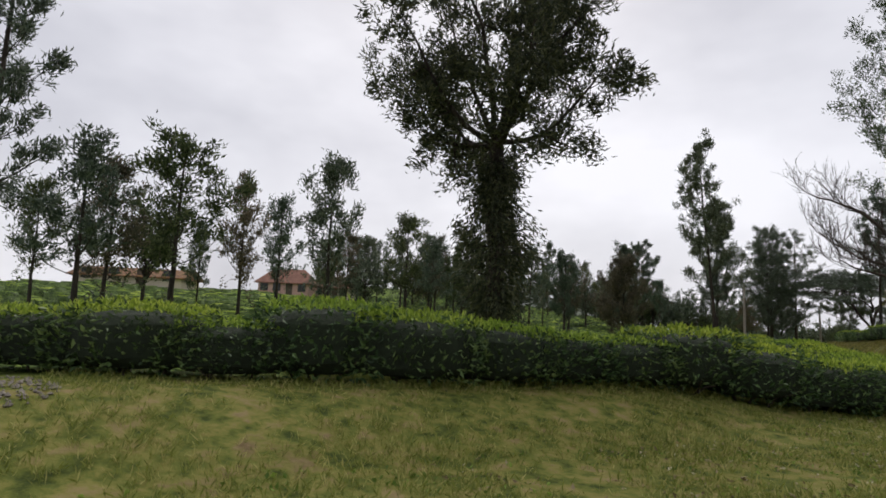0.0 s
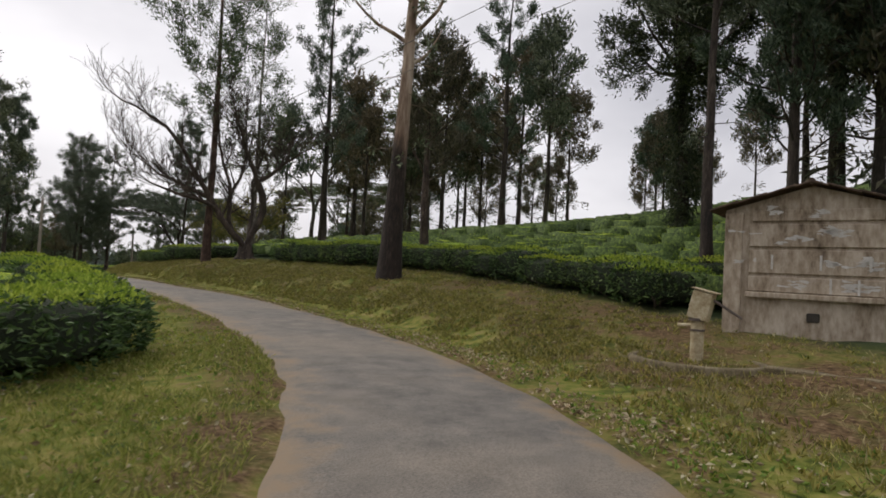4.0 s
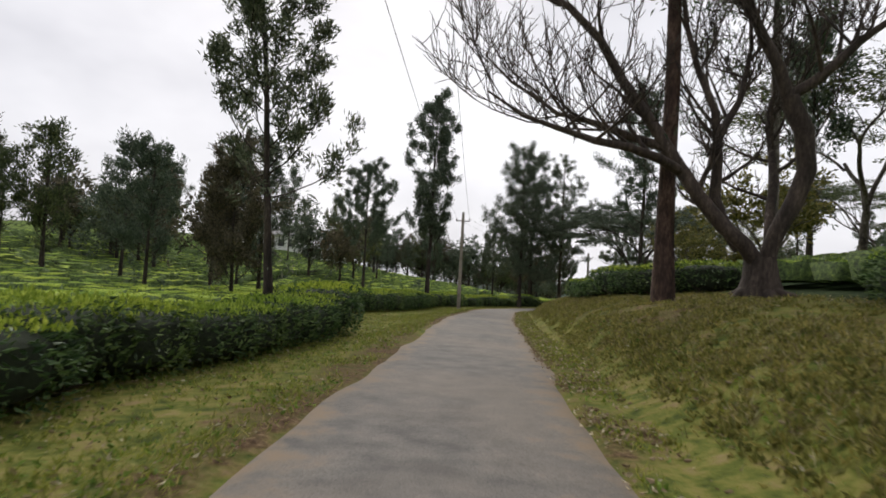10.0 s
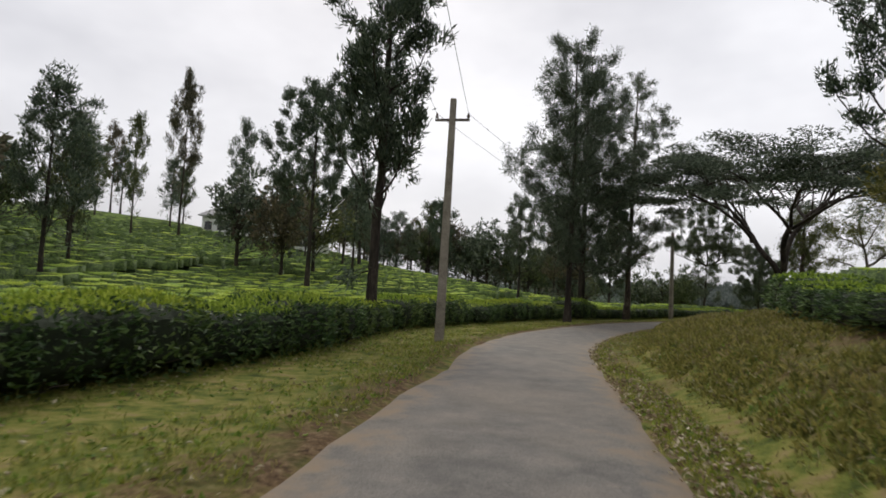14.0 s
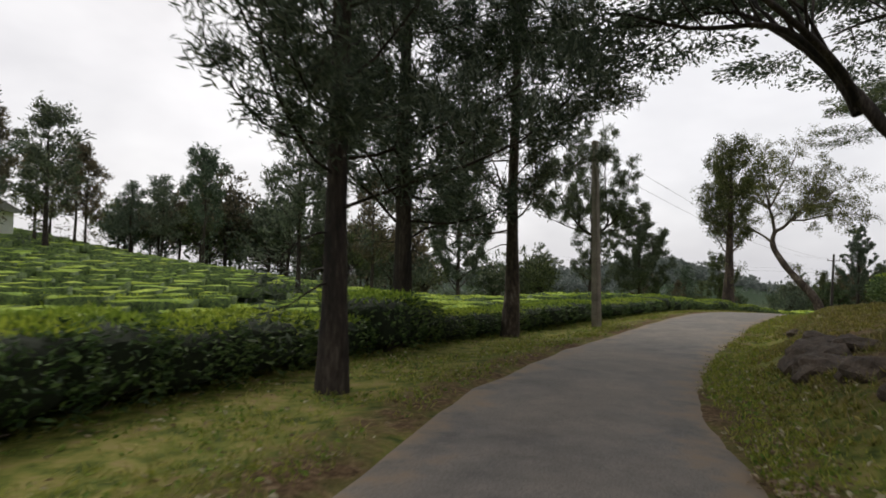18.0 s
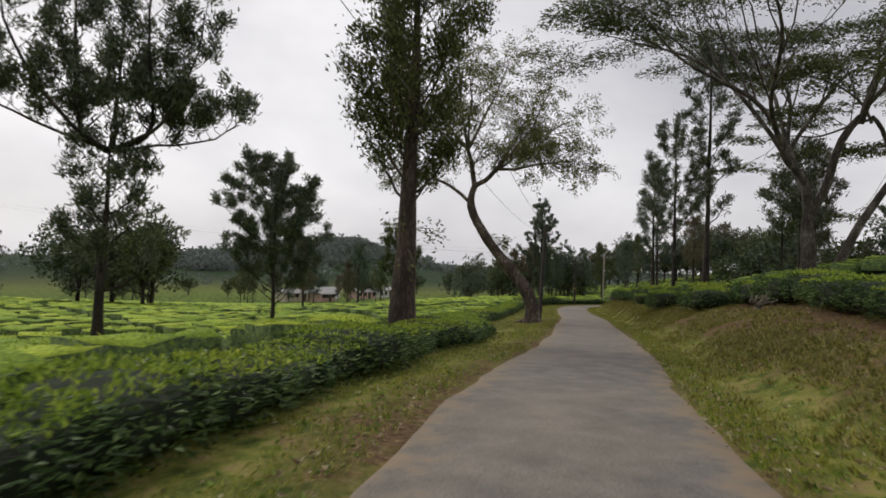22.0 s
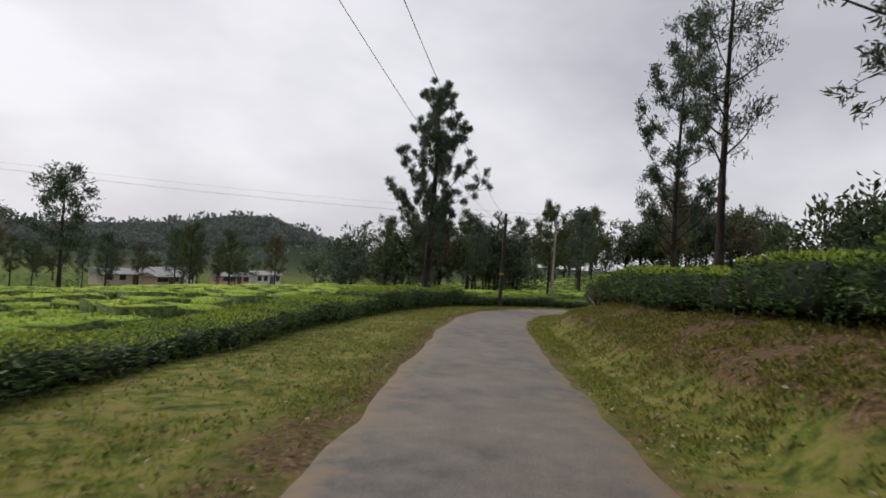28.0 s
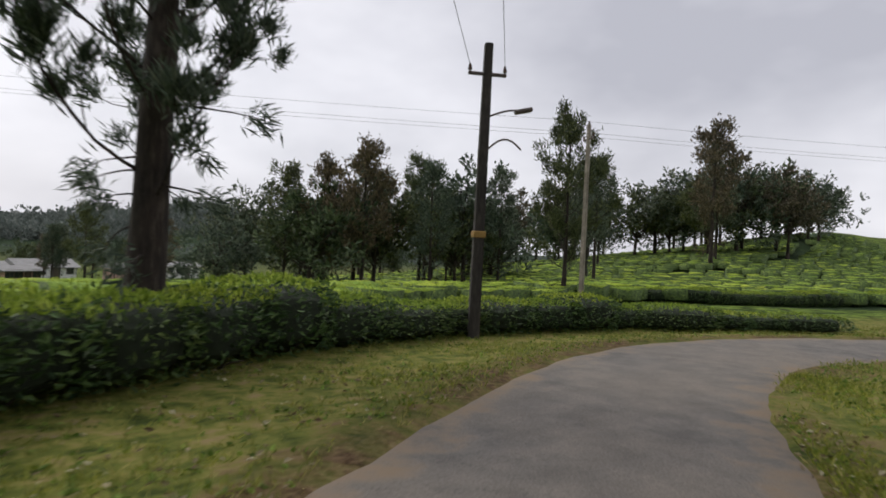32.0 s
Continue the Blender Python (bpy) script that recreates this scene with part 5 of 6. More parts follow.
def forked_oak(x, y, turn, label):
    """A stem that parts half-way up into raised arms, each set with short tufted branches."""
    g = Growth(14)
    rng = g.rng
    stem = trunk_line(rng, 6.6, 0.19, (0.1, 0), 0.02, 10, 0.13)
    g.trunk.append(g.flare(stem, 0.19))
    top = stem[-1, :3]

    def clothe(b, count, lo, length, rise):
        for k in range(count):
            pt, d, rr = on(b, lo + (0.99 - lo) * (k + rng.uniform(0, 0.9)) / count)
            a = k * 2.4 + rng.uniform(-0.5, 0.5)
            c = limb(rng, pt, (math.cos(a), math.sin(a), rise), length * rng.uniform(0.5, 1.25), max(0.014, rr * 0.4), 0.009, 6, 0.5, 0.13)
            g.limbs.append(c)
            n = max(3, int(length * 2.6))
            for q in range(n):
                e, w, _ = on(c, 0.3 + 0.69 * (q + rng.uniform(0, 1)) / n)
                tw = limb(rng, e, w + rng.normal(size=3) * 0.6 + np.array([0, 0, 0.4]), rng.uniform(0.3, 0.7), 0.01, 0.005, 3, 0.3)
                g.limbs.append(tw)
                g.leaf(tw[-1, :3], unit(tw[-1, :3] - tw[-2, :3]), int(80 * rng.uniform(0.6, 1.3)), 0.2, 0.85, 0.35, 0.13)
            g.leaf(c[-1, :3], unit(c[-1, :3] - c[-2, :3]), 80, 0.2, 0.85, 0.35, 0.13)

    clothe(stem, 16, 0.32, 1.75, 0.25)
    arms = (
        (((-0.5, 0.1, 0.15), (-0.9, 0.2, 0.75), (-1.0, 0.2, 2.4), (-1.1, 0.2, 4.6), (-0.95, 0.2, 6.9)), 0.105, 20, 0.3, 1.5),
        (((0.7, -0.1, 0.2), (1.15, -0.1, 0.8), (1.0, 0.0, 2.4), (0.9, 0.1, 4.4), (1.05, 0.1, 6.6)), 0.105, 20, 0.3, 1.4),
        (((0.05, 0.4, 0.6), (0.0, 0.9, 1.9), (0.1, 1.0, 4.0), (0.0, 1.0, 6.2)), 0.09, 15, 0.25, 1.4),
        (((-1.4, -0.2, 0.3), (-2.4, -0.3, 0.75), (-3.3, -0.3, 1.1), (-4.1, -0.4, 1.35)), 0.05, 12, 0.3, 1.1),
        (((1.3, 0.2, 0.2), (2.1, 0.3, 0.35), (2.9, 0.3, 0.6), (3.6, 0.3, 1.1)), 0.048, 12, 0.3, 1.1),
        (((-1.0, -0.5, 0.5), (-2.0, -0.8, 1.9), (-2.6, -0.8, 3.2), (-2.8, -0.8, 4.6)), 0.075, 12, 0.35, 1.2),
        (((1.4, -0.5, 0.7), (2.0, -0.8, 1.9), (2.4, -0.8, 3.0), (2.5, -0.8, 4.2)), 0.07, 11, 0.35, 1.1))
    for steps, r, count, lo, length in arms:
        b = spline([tuple(top - np.array([0, 0, 0.1]))] + [tuple(top + np.array(q)) for q in steps], 0.35)
        b = np.column_stack([b + rng.normal(size=b.shape) * 0.02, np.linspace(r, 0.02, len(b))])
        g.trunk.append(b)
        clothe(b, count, lo, length, 0.55)
    g.made(stand(x, y, turn), "silver_oak", label, M_BARK, M_OAK, 0.25)


# silver oaks near the road
oak(21.1, 48.3, 14.2, 5.6, 3, bole=0.22, branches=44, leaf=80)
oak(19.7, 24.6, 13.6, 5.6, 4, r=0.13, bole=0.26, lean=(-0.9, 0.2), branches=34, label="slightly leaning silver oak with open feathery limbs")
oak(12.9, 36.7, 7.3, 5.0, 5, bole=0.12, branches=40, mat=M_OAK_RUSTY, lean=(-1.2, 0.5), leaf=74)
oak(12.7, 40.3, 8.9, 3.4, 6, bole=0.15, branches=30)
oak(7.7, 37.6, 7.9, 4.6, 34, bole=0.2, branches=28)
oak(27.5, 63.1, 14.5, 7.6, 7, r=0.17, branches=58, bole=0.16, leaf=104, size=0.18, slim=0.16, dense=3.4, puff=0.14, droop=0.2, thick=0.2, start=0.1)
oak(28.64, 69.3, 15.0, 7.8, 8, r=0.22, branches=58, bole=0.16, leaf=104, size=0.18, slim=0.16, dense=3.4, puff=0.14, droop=0.24, thick=0.2, start=0.1)
oak(31.6, 71.1, 15.5, 6.4, 9, r=0.19, branches=54, bole=0.18, leaf=84, size=0.18, slim=0.16, dense=3.4, puff=0.11, droop=0.3, thick=0.2, start=0.1, label="silver oak with a pale mossy foot at the roadside", bark=M_MOSSY)
oak(12.4, 65.8, 12.5, 8.2, 10, branches=34, bole=0.32, leaf=80)
oak(34.8, 48.2, 13.0, 5.8, 11, branches=36, bole=0.25)
oak(30.25, 23.2, 21.0, 9.0, 12, r=0.23, branches=40, bole=0.36, mat=M_EUC, bark=M_BARK_RED, leaf=44, size=0.24, puff=0.2, dense=1.9, thick=0.16, droop=0.05, label="tall reddish-stemmed tree beside a bare tree")
oak(37.9, 24.2, 18.0, 6.6, 13, r=0.26, branches=30, bole=0.25)
forked_oak(43.3, 97.6, -0.25, "silver oak whose stem forks into raised arms like a candlestick")
oak(53.8, 112.6, 9.9, 8.4, 15, branches=50, bole=0.15, leaf=90)
oak(33.7, 97.0, 12.8, 6.4, 16, branches=46, bole=0.08, leaf=90)
oak(68.6, 123.6, 7.2, 5.2, 17, branches=26, bole=0.2, mat=M_FEATHER)
oak(75.6, 98.2, 15.0, 4.6, 18, r=0.2, branches=26, bole=0.28)
oak(83.4, 105.8, 13.6, 7.6, 19, branches=26, bole=0.3)
oak(99.9, 119.3, 16.0, 6.2, 23, r=0.16, branches=34, bole=0.2)
oak(88.9, 111.7, 12.2, 4.0, 24, branches=20, bole=0.34, leaf=50, size=0.18, puff=0.17, thick=0.4, label="slim silver oak with open clumps of foliage")
oak(90.72, 128.33, 11.6, 5.8, 25, r=0.25, branches=46, bole=0.16, leaf=150, size=0.21, slim=0.13, dense=3.2, puff=0.08, thick=0.14, start=0.25, spread=0.75)
oak(110.4, 136.2, 8.0, 4.2, 26, branches=26, bole=0.15, mat=M_FEATHER)
oak(-1.8, -7.0, 13.5, 4.4, 27, branches=24, bole=0.3)
oak(24.5, 83.2, 8.6, 4.4, 28, branches=22, bole=0.25)
oak(45.5, 15.0, 16.5, 6.5, 29, r=0.22, branches=28, bole=0.25)
oak(34.8, 7.8, 9.5, 5.6, 30, r=0.2, branches=24, bole=0.35, mat=M_OAK_RUSTY, bark=M_BARK_BROWN, label="forked tree with rusty foliage on the tea slope")
oak(38.9, -4.9, 15.0, 6.0, 36, r=0.2, branches=40, bole=0.2, leaf=80)
oak(43.7, -4.2, 16.5, 7.0, 37, r=0.22, branches=40, bole=0.25, leaf=80, mat=M_OAK_RUSTY)
oak(40.4, -6.6, 15.5, 6.0, 38, r=0.2, branches=40, bole=0.22, leaf=80)
oak(46.1, -5.6, 16.0, 7.0, 39, r=0.22, branches=40, bole=0.25, leaf=80)
oak(34.3, -5.0, 14.0, 5.0, 33, r=0.15, branches=26, bole=0.45, size=0.15, leaf=80)

# trees further off share a few shapes
FAR_OAKS = [grow_oak(100 + k, 10, 4.6 + 0.5 * (k % 3), 0.15, 0.22 + 0.05 * (k % 3), 24, 34, 0.3, puff=0.2, dense=1.8, steps=2).made(Matrix(), "silver_oak", "silver oak standing in the tea field", M_BARK, (M_OAK, M_OAK, M_FEATHER, M_OAK_RUSTY)[k % 4], 0.3, group="shade trees of the tea estate") for k in range(8)]
FAR_TALL = [grow_oak(110 + k, 10, 4.4 + 0.5 * k, 0.14, 0.36 + 0.05 * k, 24, 40, 0.28, puff=0.18, dense=2.0, steps=2).made(Matrix(), "silver_oak", "tall silver oak with a long bare stem on the slope", M_BARK, (M_OAK_RUSTY, M_OAK, M_OAK_RUSTY)[k], 0.3, group="shade trees of the tea estate") for k in range(3)]
FAR_ROUND = [grow_round(120 + k, 9, 7.0 + (k % 3), 0.22, 0.2 + 0.05 * (k % 2), 130, 18, 0.5).made(Matrix(), "broadleaf_tree", "broad dark-crowned tree in the estate woods", M_BARK, (M_OAK, M_BROAD, M_OAK, M_OAK_RUSTY, M_FEATHER)[k % 5], 0.42, group="woods round the tea fields") for k in range(5)]
SET = 0


def far(kinds, x, y, h, wide=1.0):
    """Another tree of a shared shape, h metres high."""
    global SET
    SET += 1
    src = kinds[SET % len(kinds)]
    k = h / (9 if kinds is FAR_ROUND else 10)
    ob = copy_thing(src, Matrix.Translation((x, y, ground_z(x, y) - 0.1)) @ Matrix.Rotation(SET * 2.1, 4, "Z"))
    ob.scale = (k * wide, k * wide, k)
    return ob


def grove(kinds, cx, cy, rx, ry, count, lo, hi, seed, wide=1.0):
    rng = np.random.default_rng(seed)
    for _ in range(count):
        a, q = rng.uniform(0, 6.3), math.sqrt(rng.uniform(0.02, 1))
        far(kinds, cx + math.cos(a) * rx * q, cy + math.sin(a) * ry * q, rng.uniform(lo, hi), wide)


# over the hedge where the walk begins
for kinds, x, y, h, w in (
        (FAR_OAKS, -6.3, -0.2, 8.2, 1.2), (FAR_OAKS, -5.3, 4.0, 9.2, 1.25), (FAR_OAKS, -8.1, 12.3, 9.0, 0.9), (FAR_OAKS, -9.9, 18.5, 8.6, 1.0), (FAR_OAKS, -3.7, 15.4, 10.8, 0.95),
        (FAR_OAKS, -7.6, 36.0, 10.3, 1.3), (FAR_ROUND, -12.1, 36.0, 7.1, 0.9), (FAR_OAKS, -13.3, 14.3, 6.3, 0.8), (FAR_ROUND, -15.7, 12.0, 7.7, 0.8), (FAR_OAKS, -13.8, 3.1, 6.9, 1.0),
        (FAR_OAKS, -10.3, 4.5, 8.4, 1.1), (FAR_OAKS, 3.5, 41.8, 8.7, 1.0), (FAR_ROUND, 6.7, 46.6, 6.7, 0.9)):
    far(kinds, x, y, h, w)
# left of the straight
far(FAR_OAKS, -2.7, 43.1, 9.5, 1.1)
far(FAR_OAKS, -2.6, 55.0, 9.0, 1.2)
far(FAR_OAKS, -3.5, 65.7, 8.5)
oak(4.9, 54.4, 8.8, 4.8, 35, branches=30, bole=0.22, leaf=46)
far(FAR_OAKS, -4.0, 34.0, 8.0, 1.1)
far(FAR_OAKS, 1.0, 60.5, 7.0)
grove(FAR_ROUND, -16, 58, 14, 14, 9, 5.5, 8, 201)
grove(FAR_OAKS, -12, 46, 10, 12, 8, 7, 9.5, 202)
# the hill to the north-west
far(FAR_TALL, -11.4, 90.2, 16.8, 0.55)
far(FAR_OAKS, -19.4, 85.0, 11.0, 0.8)
far(FAR_OAKS, -12.4, 84.0, 11.7, 0.55)
far(FAR_OAKS, -38.5, 115.0, 12.9, 0.7)
far(FAR_OAKS, -4.0, 88.9, 12.8, 0.65)
far(FAR_OAKS, 9.9, 83.0, 8.4)
far(FAR_OAKS, 1.6, 93.0, 10.2, 0.7)
far(FAR_OAKS, 6.3, 91.3, 8.0, 1.1)
far(FAR_OAKS, 6.1, 98.0, 9.6, 1.4)
far(FAR_OAKS, 14.1, 105.7, 9.6)
far(FAR_OAKS, 10.5, 118.0, 11.0)
far(FAR_OAKS, 27.7, 93.0, 7.6, 1.1)
far(FAR_OAKS, 22.7, 115.9, 10.0)
far(FAR_OAKS, 4.8, 123.0, 9.0, 1.3)
far(FAR_ROUND, 16.8, 120.4, 8.4)
far(FAR_OAKS, 31.1, 136.0, 8.5)
far(FAR_OAKS, -24.0, 126.6, 6.0)
grove(FAR_ROUND, 8, 74, 6, 6, 3, 6, 7.5, 203)
grove(FAR_ROUND, 24, 126, 16, 16, 12, 7.5, 10, 204)
grove(FAR_OAKS, -18, 112, 22, 14, 9, 7, 10, 205)
grove(FAR_ROUND, 42, 152, 16, 16, 9, 7, 9.5, 206)
# denser rows on the north-western hill
for x, y, h, w in ((2.4, 103.8, 7.5, 1.2), (3.3, 109.8, 8.0, 1.1), (4.3, 116.7, 7.0, 1.3), (8.8, 112.0, 6.5, 1.2), (9.5, 122.6, 7.5, 1.3), (17.2, 126.3, 7.5, 1.2), (22.0, 117.0, 7.0, 1.1), (26.1, 130.1, 8.5, 1.2), (-1.3, 113.2, 7.0, 1.2), (14.5, 133.1, 8.0, 1.2), (-11.6, 107.7, 6.0, 1.1)):
    far(FAR_OAKS, x, y, h, w)
grove(FAR_ROUND, 12, 128, 16, 8, 8, 6, 8, 222)
# the valley with the settlement
far(FAR_OAKS, 76.3, 146.0, 8.0, 1.3)
far(FAR_OAKS, 53.7, 155.8, 8.5)
far(FAR_OAKS, 63.7, 132.6, 7.2, 1.1)
far(FAR_OAKS, 87.1, 186.0, 7.5, 1.2)
far(FAR_OAKS, 93.2, 179.3, 8.0)
far(FAR_OAKS, 104.5, 191.3, 9.0, 1.2)
far(FAR_OAKS, 112.6, 193.2, 8.4, 1.2)
far(FAR_OAKS, 89.1, 211.1, 7.0)
far(FAR_OAKS, 104.6, 207.2, 7.0)
far(FAR_OAKS, 86.0, 152.0, 6.0)
far(FAR_OAKS, 72.0, 140.0, 5.5)
grove(FAR_OAKS, 98, 210, 22, 6, 11, 5.5, 7.5, 220)
grove(FAR_ROUND, 70, 240, 60, 14, 16, 5, 7, 207)
grove(FAR_ROUND, 150, 236, 30, 22, 14, 6, 8, 208)
# woods beyond the last bend
grove(FAR_ROUND, 118, 160, 14, 10, 15, 6.0, 8.8, 209)
grove(FAR_OAKS, 114, 154, 10, 8, 8, 6.5, 9.5, 210)
far(FAR_OAKS, 128.0, 146.0, 9.5)
far(FAR_OAKS, 133.0, 150.0, 10.0, 1.2)
far(FAR_OAKS, 143.0, 155.2, 11.0, 0.8)
far(FAR_OAKS, 147.3, 145.4, 13.5, 1.1)
far(FAR_OAKS, 152.0, 147.0, 12.0)
grove(FAR_ROUND, 172, 152, 18, 14, 20, 8, 11, 211)
grove(FAR_ROUND, 150, 172, 26, 10, 14, 7, 10, 212)
# brown woods on the right of the road
grove(FAR_ROUND, 118, 104, 20, 12, 20, 6.5, 9.5, 213)
grove(FAR_ROUND, 100, 88, 14, 10, 10, 6, 9, 214)
grove(FAR_OAKS, 104, 98, 14, 10, 8, 8, 11, 215)
far(FAR_OAKS, 88.0, 98.5, 9.5)
far(FAR_OAKS, 91.5, 101.5, 8.5)
# trees on the tea slope to the east
for x, y, h, w in ((42.0, 41.5, 13.0, 0.9), (45.7, 34.5, 14.0, 1.0), (49.3, 26.5, 15.0, 1.0), (56.4, 33.7, 12.5, 1.0), (53.7, 26.9, 11.0, 1.1), (52.6, 21.0, 14.5, 1.0), (48.5, 14.2, 13.5, 0.9), (56.8, 19.8, 11.0, 1.0),
                   (80.8, 29.7, 13.0, 0.8), (78.2, 24.6, 12.5, 0.9), (73.1, 13.1, 11.0, 0.9), (43.4, -4.5, 12.5, 1.0), (40.9, -6.8, 13.0, 1.2), (46.8, -2.0, 12.0, 1.0), (42.8, 27.6, 10.0, 1.1), (44.9, 33.4, 12.0, 1.0), (48.8, 58.1, 7.5, 1.1)):
    far(FAR_TALL if x > 41 else FAR_OAKS, x, y, h, w)
grove(FAR_TALL, 60, 38, 14, 10, 12, 9, 13, 216)
grove(FAR_TALL, 76, 26, 7, 5, 5, 10, 13, 217)
grove(FAR_OAKS, 47, -12, 8, 7, 9, 10, 14, 218)
grove(FAR_TALL, 40, -16, 6, 5, 6, 11, 14, 221)
grove(FAR_ROUND, 62, 62, 14, 10, 8, 5, 7, 219)
for src in FAR_OAKS + FAR_TALL + FAR_ROUND:
    for ob in (*src.children, src):
        bpy.data.objects.remove(ob)


def far_woods():
    """The wooded hills in the distance: many small crowns in one mesh, haze in their colour."""
    rng = np.random.default_rng(300)
    n = 5200
    a, d = rng.uniform(-1.3, 1.9, n), 265 + 360 * rng.uniform(0, 1, n) ** 0.8
    x, y = 60 + np.sin(a) * d, 60 + np.cos(a) * d
    open_land = (np.sin(x * 0.03 + 1) * np.sin(y * 0.025) > 0.15) & (d < 400)
    m = 4200
    b, q = rng.uniform(0, 6.3, m), np.sqrt(rng.uniform(0, 1, m))
    x = np.concatenate([x[~open_land], 195 + np.cos(b) * q * 125])
    y = np.concatenate([y[~open_land], 450 + np.sin(b) * q * 55])
    n = len(x)
    h = rng.uniform(2.0, 4.2, n) * np.where(rng.uniform(0, 1, n) < 0.05, 1.8, 1.0)
    z = height(x, y)
    k = 20
    u = unit(rng.normal(size=(n, k, 3)))
    p = np.stack([x, y, z + h * 0.55], 1)[:, None] + u * np.stack([h * 0.38, h * 0.38, h * 0.5], 1)[:, None] * rng.uniform(0.7, 1.05, (n, k, 1))
    s = (h[:, None] * 0.3 * rng.uniform(0.7, 1.4, (n, k))).ravel()
    v, f = leaves(rng, p.reshape(-1, 3), (u + np.array([0, 0, 0.3])).reshape(-1, 3), s, s * 0.75)
    tagged(put("far_woods", mesh_of("far_woods", v, f, M_HAZED_WOOD, False)), "wooded hills beyond the valley, pale with painted haze", "woods", kind="stuff")


far_woods()


# ---- power line ----
def pole(x, y, h, lean=(0, 0), r=(0.13, 0.085), dark=False, arm_turn=0.0, arm_down=0.55, arm=0.9, label="", lamp=False, three=False):
    """A square tapered pole with a cross arm and insulators; returns where the wires go."""
    z = ground_z(x, y)
    ob = thing("utility_pole", Matrix.Translation((x, y, z)), label, "utility pole", "power line along the road")
    m = M_TARRED if dark else M_CONCRETE
    top = Vector((lean[0], lean[1], h))
    foot = Vector((-lean[0] * 0.08, -lean[1] * 0.08, -0.5))
    bm = bmesh.new()
    way = (top - foot)
    mt = Matrix.Translation((top + foot) / 2) @ way.to_track_quat("Z", "Y").to_matrix().to_4x4() @ Matrix.Rotation(math.pi / 4 + arm_turn, 4, "Z")
    bmesh.ops.create_cone(bm, cap_ends=True, segments=4, radius1=r[0] * 1.3, radius2=r[1] * 1.3, depth=way.length, matrix=mt)
    bmesh.ops.bevel(bm, geom=list(bm.edges), offset=0.018, segments=2, affect="EDGES")
    part("shaft", bm, m, ob)
    c, s = math.cos(arm_turn), math.sin(arm_turn)
    ends = []
    levels = ((arm_down, arm),) if not three else ((0.05, 0.0), (0.55, 0.75))
    for down, wide in levels:
        mid = top * (1 - down / h) + Vector((0, 0, 0))
        if wide:
            bm = bmesh.new()
            box(bm, (wide, 0.07, 0.06), mid + Vector((0, 0, 0)), 0.008, Matrix.Rotation(arm_turn, 4, "Z"))
            holder = part("cross_arm", bm, M_STEEL, ob)
        else:
            holder = ob
        for q in ((-0.5, 0.5) if wide else (0,)):
            at = mid + Vector((c, s, 0)) * wide * q * 0.92
            bm = bmesh.new()
            rod(bm, at, at + Vector((0, 0, 0.1)), 0.012)
            rod(bm, at + Vector((0, 0, 0.06)), at + Vector((0, 0, 0.12)), 0.045, 0.035, 12)
            rod(bm, at + Vector((0, 0, 0.12)), at + Vector((0, 0, 0.18)), 0.03, 0.022, 12)
            part("insulator", bm, M_CERAMIC, holder)
            ends.append(Vector((x, y, z)) + at + Vector((0, 0, 0.16)))
    if lamp:
        for low, out, up, head in ((1.45, 0.62, 0.2, True), (2.15, 0.75, 0.32, False)):
            a = top * (1 - low / h)
            side = Vector((c, s, 0))
            pts = [a + side * out * u + Vector((0, 0, up * math.sin(u * (1.5 if head else 2.7)))) for u in np.linspace(0, 1, 9)]
            ln = np.array([(*q, 0.02) for q in pts])
            v, f = tubes([ln], 8)
            arm_ob = put("lamp_arm", mesh_of("lamp_arm", v, f, M_STEEL), ob)
            if head:
                bm = bmesh.new()
                box(bm, (0.36, 0.15, 0.09), pts[-1] + side * 0.14, 0.03, Matrix.Rotation(arm_turn, 4, "Z") @ Matrix.Rotation(-0.25, 4, "Y"))
                part("lamp_head", bm, M_STEEL, arm_ob, "dull grey street lamp head")
        bm = bmesh.new()
        band = top * (2.0 / h)
        box(bm, (0.25, 0.25, 0.13), band, 0.02, Matrix.Rotation(arm_turn, 4, "Z"))
        part("paint_band", bm, surface("faded_yellow_band", [(0.3, (0.22, 0.13, 0.04)), (0.7, (0.45, 0.28, 0.08))], 9, 0.8), ob, "faded yellow painted band")
    return ends


def wire(a, b, sag=0.5, thick=0.0055):
    u = np.linspace(0, 1, 25)
    p = np.array(a)[None] * (1 - u[:, None]) + np.array(b)[None] * u[:, None]
    p[:, 2] -= sag * 4 * u * (1 - u)
    v, f = tubes([np.column_stack([p, np.full(25, thick)])], 5)
    tagged(put("power_wire", mesh_of("power_wire", v, f, M_WIRE)), "thin black overhead wire between two poles", "wire", "overhead wires")


LINE_POLES = [
    pole(27.4, -22.0, 5.9, arm_turn=0.05, label="grey concrete power pole beside the road"),
    pole(23.4, 46.4, 6.2, (-0.02, 0.1), arm_turn=-0.1, label="weathered concrete power pole at the hedge"),
    pole(34.75, 73.15, 5.75, (-0.1, 0.05), arm_turn=-0.5, label="pale concrete power pole on the verge at the bend"),
    pole(66.2, 102.7, 5.6, (0.5, 0.2), (0.11, 0.075), True, -0.75, label="dark leaning power pole beside a leaning tree"),
    pole(96.75, 128.6, 5.7, (0.05, 0.0), (0.12, 0.085), True, -0.6, 0.6, 0.75, "dark power pole with a street lamp by the hedge", True)]
for a, b in zip(LINE_POLES, LINE_POLES[1:]):
    for p, q in zip(a, b):
        wire(p, q, 0.85)
tall = pole(107.4, 133.3, 6.9, (0.15, 0.1), (0.09, 0.07), False, 1.1, 0.5, 0.75, "slim pale pole carrying three wires across the valley", False, True)
